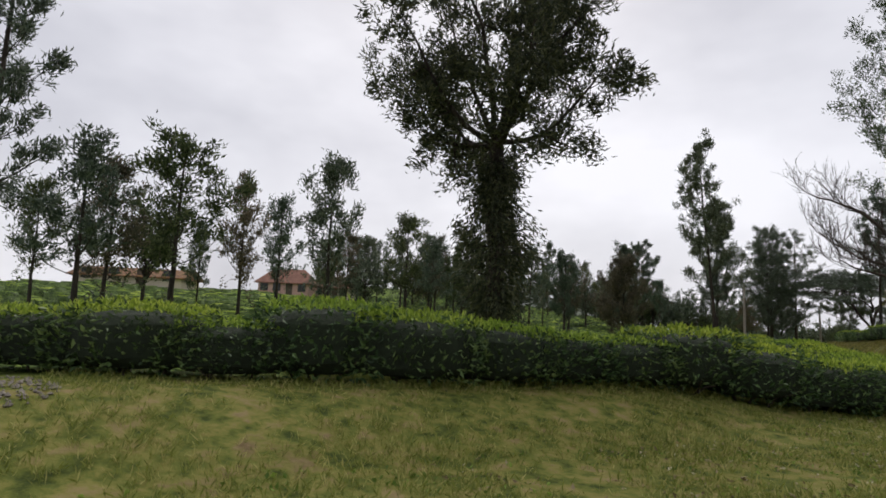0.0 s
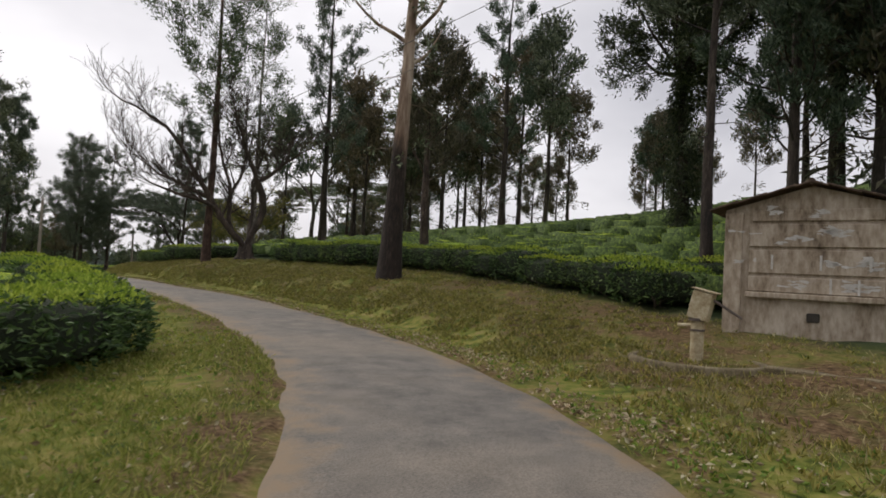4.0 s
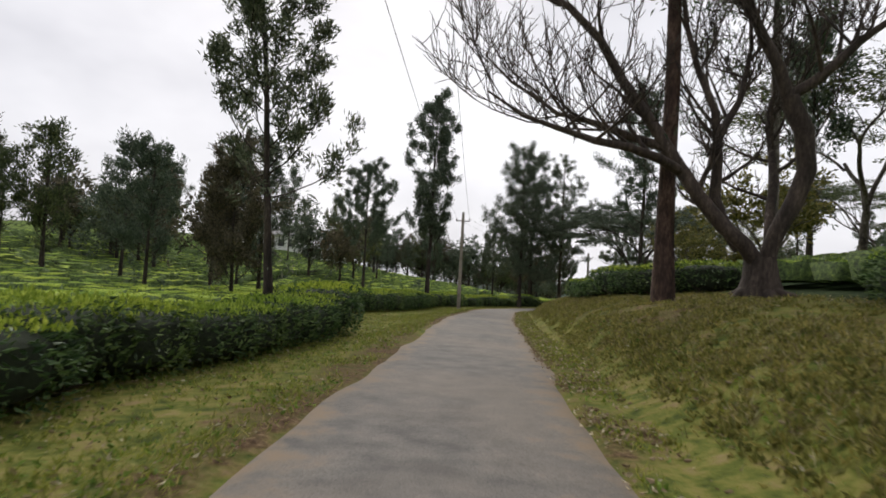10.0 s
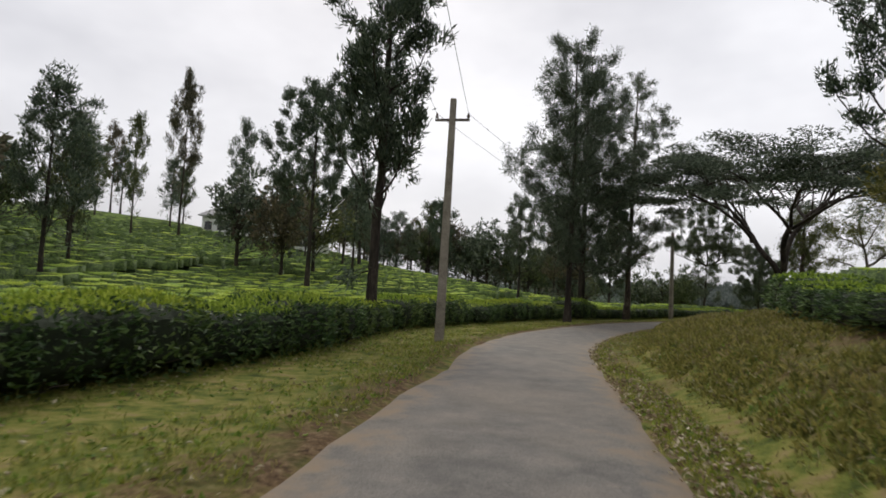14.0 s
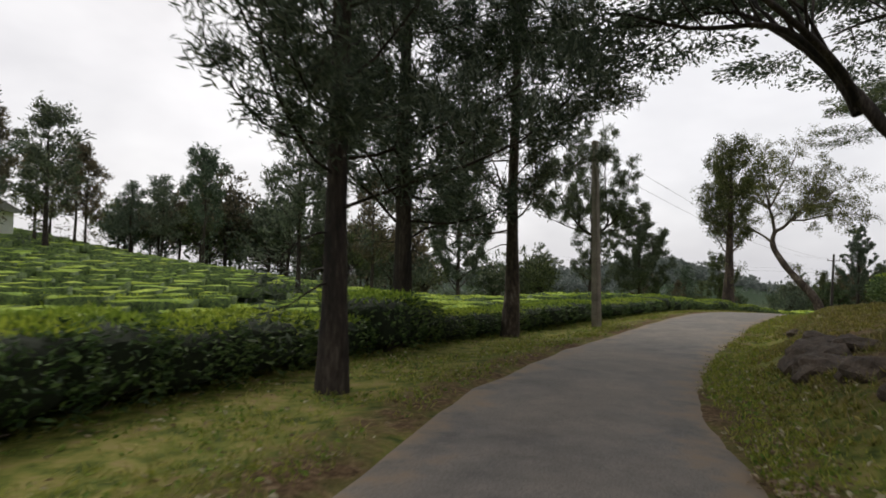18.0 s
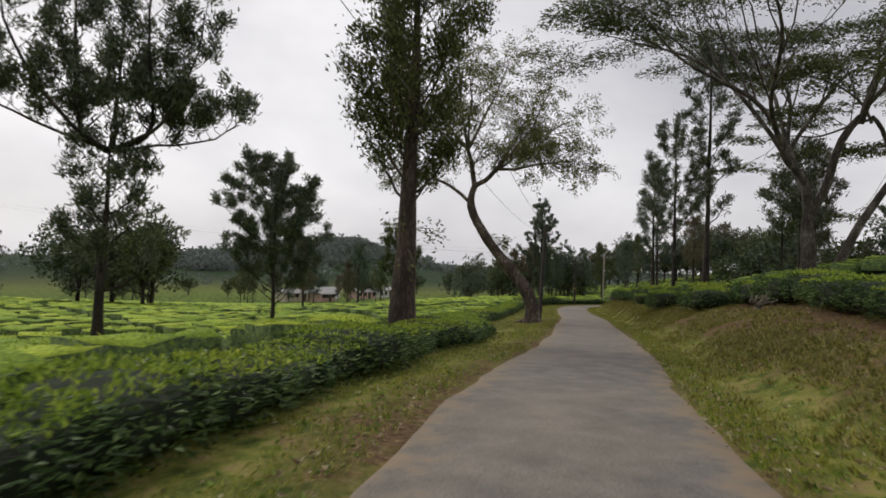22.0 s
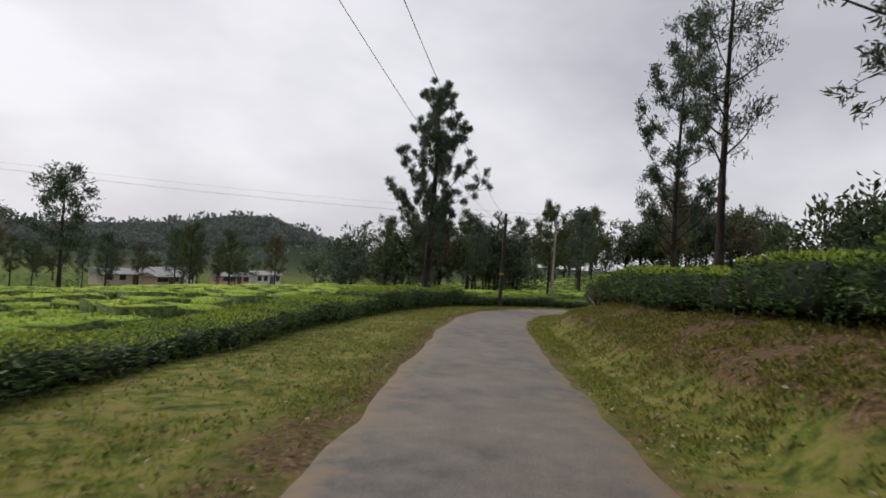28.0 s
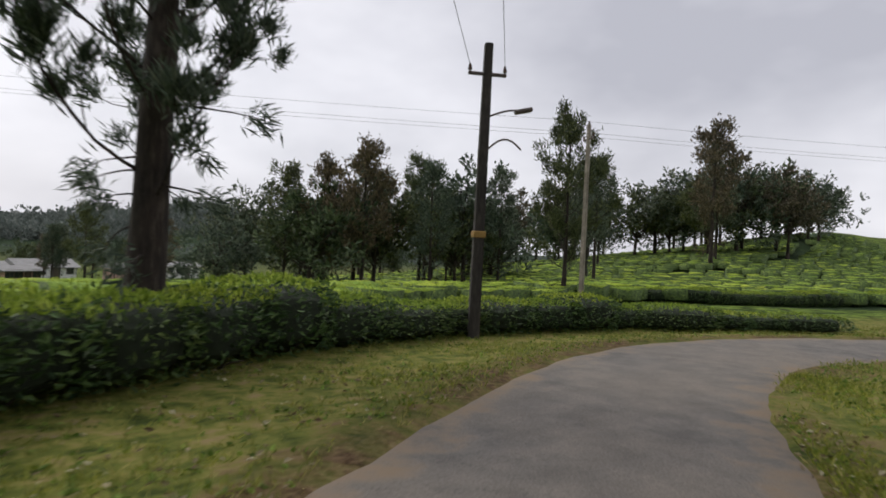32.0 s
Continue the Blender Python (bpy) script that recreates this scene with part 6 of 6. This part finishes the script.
for q in tall:
    wire(q, q + Vector((-78, 62, 6)), 1.6, 0.005)
    wire(q, q + Vector((60, -40, 4)), 1.2, 0.005)


# ---- buildings ----
M_PLASTER = surface("stained_plaster", [(0.3, (0.12, 0.088, 0.06)), (0.43, (0.29, 0.23, 0.165)), (0.55, (0.42, 0.35, 0.27)), (0.7, (0.54, 0.47, 0.38))], 1.1, 0.95, 0.5, 0.02, 7, (1.6, 1.6, 0.6))
M_MOSS_RING = surface("mossy_concrete", [(0.3, (0.05, 0.04, 0.022)), (0.5, (0.14, 0.11, 0.06)), (0.7, (0.24, 0.2, 0.13))], 3, 0.95, 0.5, 0.02)
M_FLAKE = surface("old_whitewash", [(0.3, (0.42, 0.4, 0.36)), (0.7, (0.62, 0.6, 0.56))], 8, 0.9, 0.3, 0.004)
M_HOLE_SHADE = surface("hole_shade", [(0.3, (0.03, 0.026, 0.02)), (0.7, (0.07, 0.06, 0.05))], 8, 0.95, 0.3, 0.01)
M_TILE = surface("mossy_roof_tile", [(0.3, (0.06, 0.035, 0.02)), (0.5, (0.17, 0.08, 0.035)), (0.7, (0.30, 0.17, 0.05))], 2.5, 0.9, 0.6, 0.02)
M_WALL_CREAM = surface("cream_wall", [(0.3, (0.5, 0.43, 0.32)), (0.7, (0.66, 0.58, 0.46))], 0.8, 0.9, 0.1, 0.005)
M_WALL_WHITE = surface("white_wall", [(0.3, (0.62, 0.62, 0.6)), (0.7, (0.78, 0.78, 0.76))], 0.8, 0.9, 0.1, 0.005)
M_WALL_PINK = surface("pink_wall", [(0.3, (0.5, 0.3, 0.25)), (0.7, (0.66, 0.45, 0.38))], 0.8, 0.9, 0.1, 0.005)
M_ROOF_GREY = surface("grey_sheet_roof", [(0.3, (0.2, 0.195, 0.19)), (0.7, (0.38, 0.375, 0.37))], 0.7, 0.95, 0.2, 0.01, 6, (1, 6, 1))
M_ROOF_RED = surface("red_tile_roof", [(0.3, (0.14, 0.06, 0.04)), (0.7, (0.28, 0.13, 0.085))], 1.2, 0.85, 0.3, 0.02)
M_FRAME = surface("brown_frame", [(0.3, (0.05, 0.035, 0.025)), (0.7, (0.12, 0.085, 0.06))], 3, 0.7, 0.1, 0.002)
M_PANE = surface("dark_window", [(0.3, (0.02, 0.022, 0.025)), (0.7, (0.05, 0.055, 0.06))], 1, 0.2, 0.0, 0.001)
M_RUST_PUMP = surface("pump_paint", [(0.3, (0.2, 0.13, 0.06)), (0.5, (0.4, 0.33, 0.2)), (0.7, (0.56, 0.5, 0.36))], 7, 0.75, 0.3, 0.004)


M_TILE_OLD = surface("weathered_roof_tile", [(0.3, (0.03, 0.02, 0.015)), (0.5, (0.085, 0.055, 0.038)), (0.75, (0.17, 0.115, 0.08))], 5, 0.9, 0.5, 0.01, 24)


def shed():
    """The old plastered shed by the hand pump: gable towards the road, sunk panels, tiled roof."""
    corner = Vector((31.4, -7.05, 0.18))
    a = -1.3
    m = Matrix.Translation(corner) @ Matrix.Rotation(a, 4, "Z")
    ob = thing("shed", m, "old stained concrete shed with flaking whitewash and tiled roof", "shed")
    w, d, eave, ridge = 2.8, 4.0, 2.5, 2.9

    def gable(y0, y1):
        bm = bmesh.new()
        pts = [(0, -0.6), (w, -0.6), (w, eave), (w / 2, ridge), (0, eave)]
        front = [bm.verts.new((x, y0, z)) for x, z in pts]
        back = [bm.verts.new((x, y1, z)) for x, z in pts]
        bm.faces.new(front[::-1])
        bm.faces.new(back)
        for k in range(5):
            bm.faces.new((front[k], front[(k + 1) % 5], back[(k + 1) % 5], back[k]))
        bmesh.ops.recalc_face_normals(bm, faces=bm.faces)
        return bm

    part("gable_wall", gable(0, 0.22), M_PLASTER, ob)
    part("gable_wall", gable(d - 0.22, d), M_PLASTER, ob)
    for x in (0.0, w - 0.22):
        bm = bmesh.new()
        box(bm, (0.22, d - 0.44, eave + 0.6), (x + 0.11, d / 2, (eave - 0.6) / 2))
        part("side_wall", bm, M_PLASTER, ob)
    for x0, x1, z0, z1 in ((0.42, 2.45, 1.0, 1.3), (0.42, 2.45, 1.33, 1.78), (0.42, 2.45, 1.81, 2.24), (0.46, 2.42, 2.27, 2.5)):
        bm = bmesh.new()
        box(bm, (x1 - x0, 0.05, z1 - z0 - 0.03), ((x0 + x1) / 2, -0.02, (z0 + z1) / 2), 0.012)
        part("wall_panel", bm, M_PLASTER, ob)
    bm = bmesh.new()
    box(bm, (2.08, 0.14, 0.1), (1.43, -0.07, 0.95), 0.02)
    part("ledge", bm, M_PLASTER, ob)
    # solid block, not an opening: the hole's shade is its dark colour
    bm = bmesh.new()
    box(bm, (0.2, 0.06, 0.16), (1.45, -0.01, 0.6), 0.03)
    part("drain_hole", bm, M_HOLE_SHADE, ob)
    rng = np.random.default_rng(5)
    spots = [(rng.uniform(0.2, 2.5), rng.choice((1.2, 1.55, 2.0, 2.1, 2.38)) + rng.normal() * 0.06) for _ in range(14)]
    for k in range(90):
        cx, cz = spots[k % 14]
        x, z = min(2.62, max(0.14, cx + rng.normal() * 0.13)), cz + rng.normal() * 0.04
        bm = bmesh.new()
        n = 9
        ang = np.sort(rng.uniform(0, 6.28, n))
        rr = rng.uniform(0.012, 0.085, n)
        ring = [bm.verts.new((x + math.cos(q) * r1 * 1.7, 0, z + math.sin(q) * r1 * 0.55)) for q, r1 in zip(ang, rr)]
        bm.faces.new(ring)
        if 0.32 < x < 0.52 or 2.35 < x < 2.55:
            continue
        y = -0.049 if x > 0.5 else -0.074
        bmesh.ops.translate(bm, verts=bm.verts, vec=(0, y, 0))
        part("whitewash_flake", bm, M_FLAKE, ob)
    bm = bmesh.new()
    box(bm, (0.3, 0.1, 2.9), (0.15, -0.02, 1.0), 0.02)
    part("corner_pillar", bm, M_PLASTER, ob)
    for x, z in ((0.8, 1.55), (1.55, 1.55), (2.25, 1.55), (1.7, 1.15), (2.1, 1.15)):
        bm = bmesh.new()
        box(bm, (0.035, 0.012, 0.26), (x, -0.05, z), 0.003)
        part("joint_mark", bm, M_FLAKE, ob)
    for side in (-1, 1):
        slope = math.atan2(ridge - eave, w / 2)
        ln = math.hypot(w / 2, ridge - eave) + 0.24
        rows, cols = 7, 14
        for r in range(rows):
            for c in range(cols):
                bm = bmesh.new()
                u = (r + 0.5) / rows * ln
                x = w / 2 + side * u * math.cos(slope)
                z = ridge + 0.05 - u * math.sin(slope) + 0.012 * (r % 2)
                box(bm, (ln / rows * 1.16, (d + 0.5) / cols * 0.96, 0.03), (x, -0.25 + (c + 0.5) * (d + 0.5) / cols, z), 0.006, Matrix.Rotation(side * (slope + 0.05), 4, "Y"))
                part("roof_tile", bm, M_TILE_OLD, ob)
    bm = bmesh.new()
    rod(bm, (w / 2, -0.22, ridge + 0.06), (w / 2, d + 0.22, ridge + 0.06), 0.055)
    part("ridge_cap", bm, M_TILE_OLD, ob)


shed()


def hand_pump(x, y):
    z = ground_z(x, y) - 0.02
    ob = thing("hand_pump", Matrix.Translation((x, y, z)) @ Matrix.Rotation(-1.3, 4, "Z") @ Matrix.Scale(0.97, 4), "rusty cream hand pump on a ringed concrete base", "hand pump")
    bm = bmesh.new()
    rod(bm, (0, 0, 0), (0, 0, 0.66), 0.1, 0.095, 16)
    part("pedestal", bm, M_RUST_PUMP, ob)
    bm = bmesh.new()
    rod(bm, (0, 0, 0.66), (0, 0, 0.70), 0.14, 0.14, 16)
    rod(bm, (0, 0, 0.50), (0, 0, 0.53), 0.11, 0.11, 16)
    part("flange", bm, M_STEEL, ob)
    bm = bmesh.new()
    box(bm, (0.3, 0.24, 0.44), (0.05, 0, 0.9), 0.015, Matrix.Rotation(0.22, 4, "Y"))
    head = part("head_box", bm, M_RUST_PUMP, ob)
    bm = bmesh.new()
    box(bm, (0.38, 0.28, 0.02), (0.11, 0, 1.13), 0.005, Matrix.Rotation(0.22, 4, "Y"))
    part("lid", bm, M_RUST_PUMP, head)
    bm = bmesh.new()
    rod(bm, (0.12, 0, 1.05), (0.62, 0.04, 0.74), 0.022, 0.018)
    part("handle", bm, M_STEEL, head)
    bm = bmesh.new()
    rod(bm, (-0.06, 0, 0.58), (-0.3, 0, 0.57), 0.03, 0.03)
    part("spout", bm, M_RUST_PUMP, ob)
    v, f = [], []
    n = 28
    prof = ((0.88, -0.3), (0.89, 0.04), (0.9, 0.07), (1.0, 0.07), (1.02, 0.04), (1.05, -0.3))
    v = np.array([(math.cos(q / n * 6.283) * r, math.sin(q / n * 6.283) * r, h) for q in range(n) for r, h in prof])
    f = np.array([(q * 6 + k, ((q + 1) % n) * 6 + k, ((q + 1) % n) * 6 + k + 1, q * 6 + k + 1) for q in range(n) for k in range(5)])
    put("base_ring", mesh_of("base_ring", v, f, M_MOSS_RING), ob, "mossy concrete ring round the pump")
    bm = bmesh.new()
    box(bm, (1.5, 0.35, 0.14), (1.75, -0.2, 0.04), 0.02)
    part("drain_slab", bm, M_MOSS_RING, ob)


hand_pump(28.95, -8.0)


def house(x, y, turn, w, d, h, wall, roof, pitch, label, doors=1, windows=3, hip=False):
    """A small far-off house: walls, a pitched roof with eaves, doors and windows in front."""
    z = ground_z(x, y)
    ob = thing("house", Matrix.Translation((x, y, z)) @ Matrix.Rotation(turn, 4, "Z"), label, "house", "settlement in the valley")
    bm = bmesh.new()
    box(bm, (w, d, h + 1.2), (0, 0, h / 2 - 0.6))
    part("wall", bm, wall, ob)
    bm = bmesh.new()
    e = 0.45
    pts = [(-w / 2 - e, -d / 2 - e, h), (w / 2 + e, -d / 2 - e, h), (w / 2 + e, d / 2 + e, h), (-w / 2 - e, d / 2 + e, h)]
    inset = d * 0.35 if hip else 0
    base = [bm.verts.new(p) for p in pts] + [bm.verts.new((p[0], p[1], h + 0.12)) for p in pts]
    r0, r1 = bm.verts.new((-w / 2 - e + inset, 0, h + pitch)), bm.verts.new((w / 2 + e - inset, 0, h + pitch))
    bm.faces.new(base[:4][::-1])
    for k in range(4):
        bm.faces.new((base[k], base[(k + 1) % 4], base[4 + (k + 1) % 4], base[4 + k]))
    bm.faces.new((base[4], base[5], r1, r0))
    bm.faces.new((base[6], base[7], r0, r1))
    bm.faces.new((base[5], base[6], r1))
    bm.faces.new((base[7], base[4], r0))
    part("roof", bm, roof, ob)
    n = doors + windows
    for side in (-1, 1):
        for k in range(n):
            px = (k + 0.5) / n * w - w / 2
            is_door = k == n // 2 and doors
            bm = bmesh.new()
            hh = 2.0 if is_door else 1.1
            box(bm, (0.9 if is_door else 1.1, 0.08, hh), (px, side * (d / 2 + 0.01), hh / 2 + (0 if is_door else 0.95)), 0.01)
            hole = part("door" if is_door else "window", bm, M_FRAME, ob)
            if not is_door:
                for q in (-0.26, 0.26):
                    bm = bmesh.new()
                    box(bm, (0.46, 0.02, 0.96), (px + q, side * (d / 2 + 0.056), hh / 2 + 0.95))
                    part("pane", bm, M_PANE, hole)
    return ob


house(97.1, 221.7, 0.25, 9, 5, 1.9, M_WALL_CREAM, M_ROOF_GREY, 1.0, "low cream house with a grey sheet roof")
house(107.0, 228.0, 0.3, 8, 5, 1.9, M_WALL_WHITE, M_ROOF_GREY, 1.3, "long white house with a pale sheet roof")
house(119.5, 229.0, 0.1, 6, 5, 1.9, M_WALL_PINK, M_ROOF_GREY, 0.9, "pink house with a grey roof")
house(129.0, 235.0, 0.3, 7, 5, 2.2, M_WALL_WHITE, M_ROOF_GREY, 0.9, "small white house with a grey roof")
house(102.0, 216.0, 0.4, 4.5, 4, 1.8, M_WALL_PINK, M_ROOF_GREY, 0.7, "small orange-pink house in the valley")
house(-34.0, 54.0, 0.3, 7, 5, 2.0, M_WALL_PINK, M_ROOF_RED, 2.2, "bungalow with an orange tiled roof among trees", hip=True)
house(-30.0, 60.0, 0.2, 5, 4, 2.0, M_WALL_CREAM, M_ROOF_RED, 1.8, "cream bungalow with a red roof among trees")
house(-36.0, 30.0, 0.4, 11, 5, 1.2, M_WALL_CREAM, M_TILE, 1.1, "long low building with a brown tiled roof")
house(-3.6, 104.5, -0.25, 6, 4, 2.0, M_WALL_WHITE, M_ROOF_GREY, 1.0, "low white building on the tea hill", windows=4)
house(-14.0, 110.0, -0.1, 10, 5, 2.8, M_WALL_WHITE, M_ROOF_GREY, 1.2, "white building on the tea hill", windows=4)


# ---- grass, weeds and fallen leaves on the verges ----
def scatter(name, label, mat, category, seed, count, span, bands, length, slim, lie, per=1, skip=1.75):
    """Blades or leaves on the ground beside the road: bands are (side, inner, outer)."""
    rng = np.random.default_rng(seed)
    s = rng.uniform(span[0], span[1], count)
    pick = rng.integers(0, len(bands), count)
    lat = np.array([b[0] for b in bands])[pick] * (np.array([b[1] for b in bands])[pick] + (np.array([b[2] - b[1] for b in bands])[pick]) * rng.uniform(0, 1, count) ** 1.2)
    cx, cy = np.interp(s, RUN, LINE[:, 0]), np.interp(s, RUN, LINE[:, 1])
    tx, ty = np.interp(s, RUN, STEP[:, 0]), np.interp(s, RUN, STEP[:, 1])
    x, y = cx + ty * lat, cy - tx * lat
    clump = np.sin(x * 1.7 + 2 * np.sin(y * 0.9)) * np.sin(y * 1.3 + 1.1 * np.sin(x * 0.7))
    ok = clump > rng.uniform(-1.0, 0.75, count)
    _, true_lat, _ = beside(x, y)
    ok &= np.abs(true_lat) > skip
    if mat is M_GRASS or mat is M_LITTER:  # the cut earth of the bank is almost bare
        ok &= ~((s > 112) & (s < 170) & (lat > 2.7) & (rng.uniform(0, 1, count) < 0.72))
    x, y = np.repeat(x[ok], per), np.repeat(y[ok], per)
    x, y = x + rng.normal(size=len(x)) * 0.03, y + rng.normal(size=len(x)) * 0.03
    z = height(x, y)
    w = rng.normal(size=(len(x), 3))
    w[:, 2] = np.abs(w[:, 2]) * lie + lie
    ln = rng.uniform(*length, len(x))
    v, f = leaves(rng, np.stack([x, y, z + 0.004 + (0.02 if lie < 0.3 else 0)], 1), w, ln, ln * slim)
    tagged(put(name, mesh_of(name, v, f, mat, False)), label, category, kind="stuff")


VERGES = ((-1, 1.35, 5.4), (1, 1.3, 7.4))
scatter("grass", "short yellow-green grass on the road verges", M_GRASS, "grass", 401, 110000, (-8, 190), VERGES, (0.04, 0.12), 0.12, 0.8, 4, 1.42)
scatter("grass", "short grass before the first hedge", M_GRASS, "grass", 405, 30000, (-6, 16), ((-1, 1.35, 9.5),), (0.04, 0.12), 0.12, 0.8, 4, 1.42)
scatter("grass", "bright short grass strip below the earth bank", M_STRIP, "grass", 408, 44000, (16, 176), ((1, 1.5, 2.9), (1, 1.5, 2.4), (-1, 1.6, 3.4)), (0.03, 0.085), 0.16, 0.8, 5, 1.5)
scatter("dry_grass", "tufts of dry tan grass on the earth bank", M_DRY, "grass", 404, 22000, (4, 122), ((1, 2.2, 7.2), (1, 2.6, 5.0)), (0.07, 0.18), 0.07, 0.7, 5, 2.0)
scatter("bank_herbs", "low yellowish herbs in clumps on the bank", M_HERB, "weeds", 407, 30000, (6, 168), ((1, 2.0, 7.0), (1, 2.4, 4.8)), (0.04, 0.11), 0.3, 0.75, 7, 1.9)
scatter("bank_herbs", "mat of leafy olive herbs on the earth bank", M_MAT, "weeds", 410, 15000, (14, 76), ((1, 2.3, 6.8), (1, 2.4, 4.6)), (0.05, 0.12), 0.42, 0.55, 8, 2.1)
scatter("bank_herbs", "mat of leafy olive herbs on the cut bank", M_MAT, "weeds", 411, 8000, (96, 170), ((1, 3.0, 4.8), (1, 2.8, 4.0)), (0.05, 0.11), 0.42, 0.55, 7, 2.4)
scatter("verge_weeds", "low green weeds along the road edges", M_WEED, "weeds", 402, 44000, (-8, 190), ((-1, 1.5, 4.6), (1, 1.45, 3.2)), (0.03, 0.075), 0.6, 0.35, 2, 1.5)
scatter("leaf_litter", "dry leaves and grit gathered along the road edge", M_LITTER, "fallen leaves", 409, 16000, (10, 80), ((1, 1.35, 2.5), (1, 1.4, 2.1)), (0.03, 0.09), 0.55, 0.12, 1, 1.3)
scatter("leaf_litter", "dry brown fallen leaves on the earth bank", M_LITTER, "fallen leaves", 403, 60000, (2, 172), ((1, 1.5, 7.5), (1, 1.4, 3.0), (-1, 1.5, 4.5)), (0.03, 0.085), 0.5, 0.12, 1, 1.2)


# ---- stones in the cut of the bank ----
M_ROCK = surface("brown_rock", [(0.3, (0.03, 0.022, 0.016)), (0.55, (0.09, 0.065, 0.045)), (0.8, (0.2, 0.16, 0.12))], 1.8, 0.9, 0.8, 0.05, 11)


def rock(s, lat, size, seed):
    x, y, a = along(s, lat)
    bm = bmesh.new()
    bmesh.ops.create_icosphere(bm, subdivisions=3, radius=1)
    for v in bm.verts:
        q = v.co.copy()
        v.co = q * (1 + 0.45 * noise.noise(q * 1.3 + Vector((seed, 0, 0))) + 0.15 * noise.noise(q * 3.5 + Vector((0, seed, 0))))
        v.co.z *= 0.62
    me = bpy.data.meshes.new("rock")
    bm.to_mesh(me)
    bm.free()
    me.materials.append(M_ROCK)
    ob = put("rock", me)
    ob.matrix_world = Matrix.Translation((x, y, ground_z(x, y) - size * 0.12)) @ Matrix.Rotation(a + seed, 4, "Z") @ Matrix.Diagonal((size * 1.3, size, size, 1))
    tagged(ob, "rough brown stone half sunk in the earth bank", "rock", "stones in the bank")


for k, (s, lat, size) in enumerate(((80.5, 3.2, 0.3), (81.8, 3.0, 0.2), (83.2, 3.1, 0.34), (84.6, 2.9, 0.4), (85.8, 3.0, 0.5), (87.0, 3.1, 0.4), (88.4, 3.2, 0.34), (82.4, 3.6, 0.28), (86.4, 3.5, 0.36), (92.0, 2.8, 0.2), (93.4, 2.6, 0.14))):
    rock(s, lat, size, k * 3.1)


# ---- gravel beside the first hedge ----
def gravel():
    rng = np.random.default_rng(406)
    n = 2600
    a, q = rng.uniform(0, 6.3, n), np.sqrt(rng.uniform(0, 1, n))
    x, y = 6.5 + np.cos(a) * q * 5.0 + np.sin(a) * q * 1.2, -14.9 + np.sin(a) * q * 1.8
    r = rng.uniform(0.012, 0.045, n)
    c = np.stack([x, y, height(x, y) + r * 0.3], 1)
    six = np.array([(1, 0, 0), (0, 1, 0), (-1, 0, 0), (0, -1, 0), (0, 0, 0.7), (0, 0, -0.7)])
    v = (c[:, None] + six[None] * r[:, None, None] * rng.uniform(0.7, 1.3, (n, 6, 1))).reshape(-1, 3)
    tri = np.array([(0, 1, 4), (1, 2, 4), (2, 3, 4), (3, 0, 4), (1, 0, 5), (2, 1, 5), (3, 2, 5), (0, 3, 5)])
    f = (np.arange(n)[:, None, None] * 6 + tri[None]).reshape(-1, 3)
    tagged(put("gravel", mesh_of("gravel", v, f, M_GRAVEL, False)), "pale loose gravel on the ground before a hedge", "gravel", kind="stuff")


M_GRAVEL = surface("pale_gravel", [(0.3, (0.12, 0.1, 0.08)), (0.7, (0.36, 0.32, 0.27))], 3, 0.9, 0.2, 0.005)
gravel()
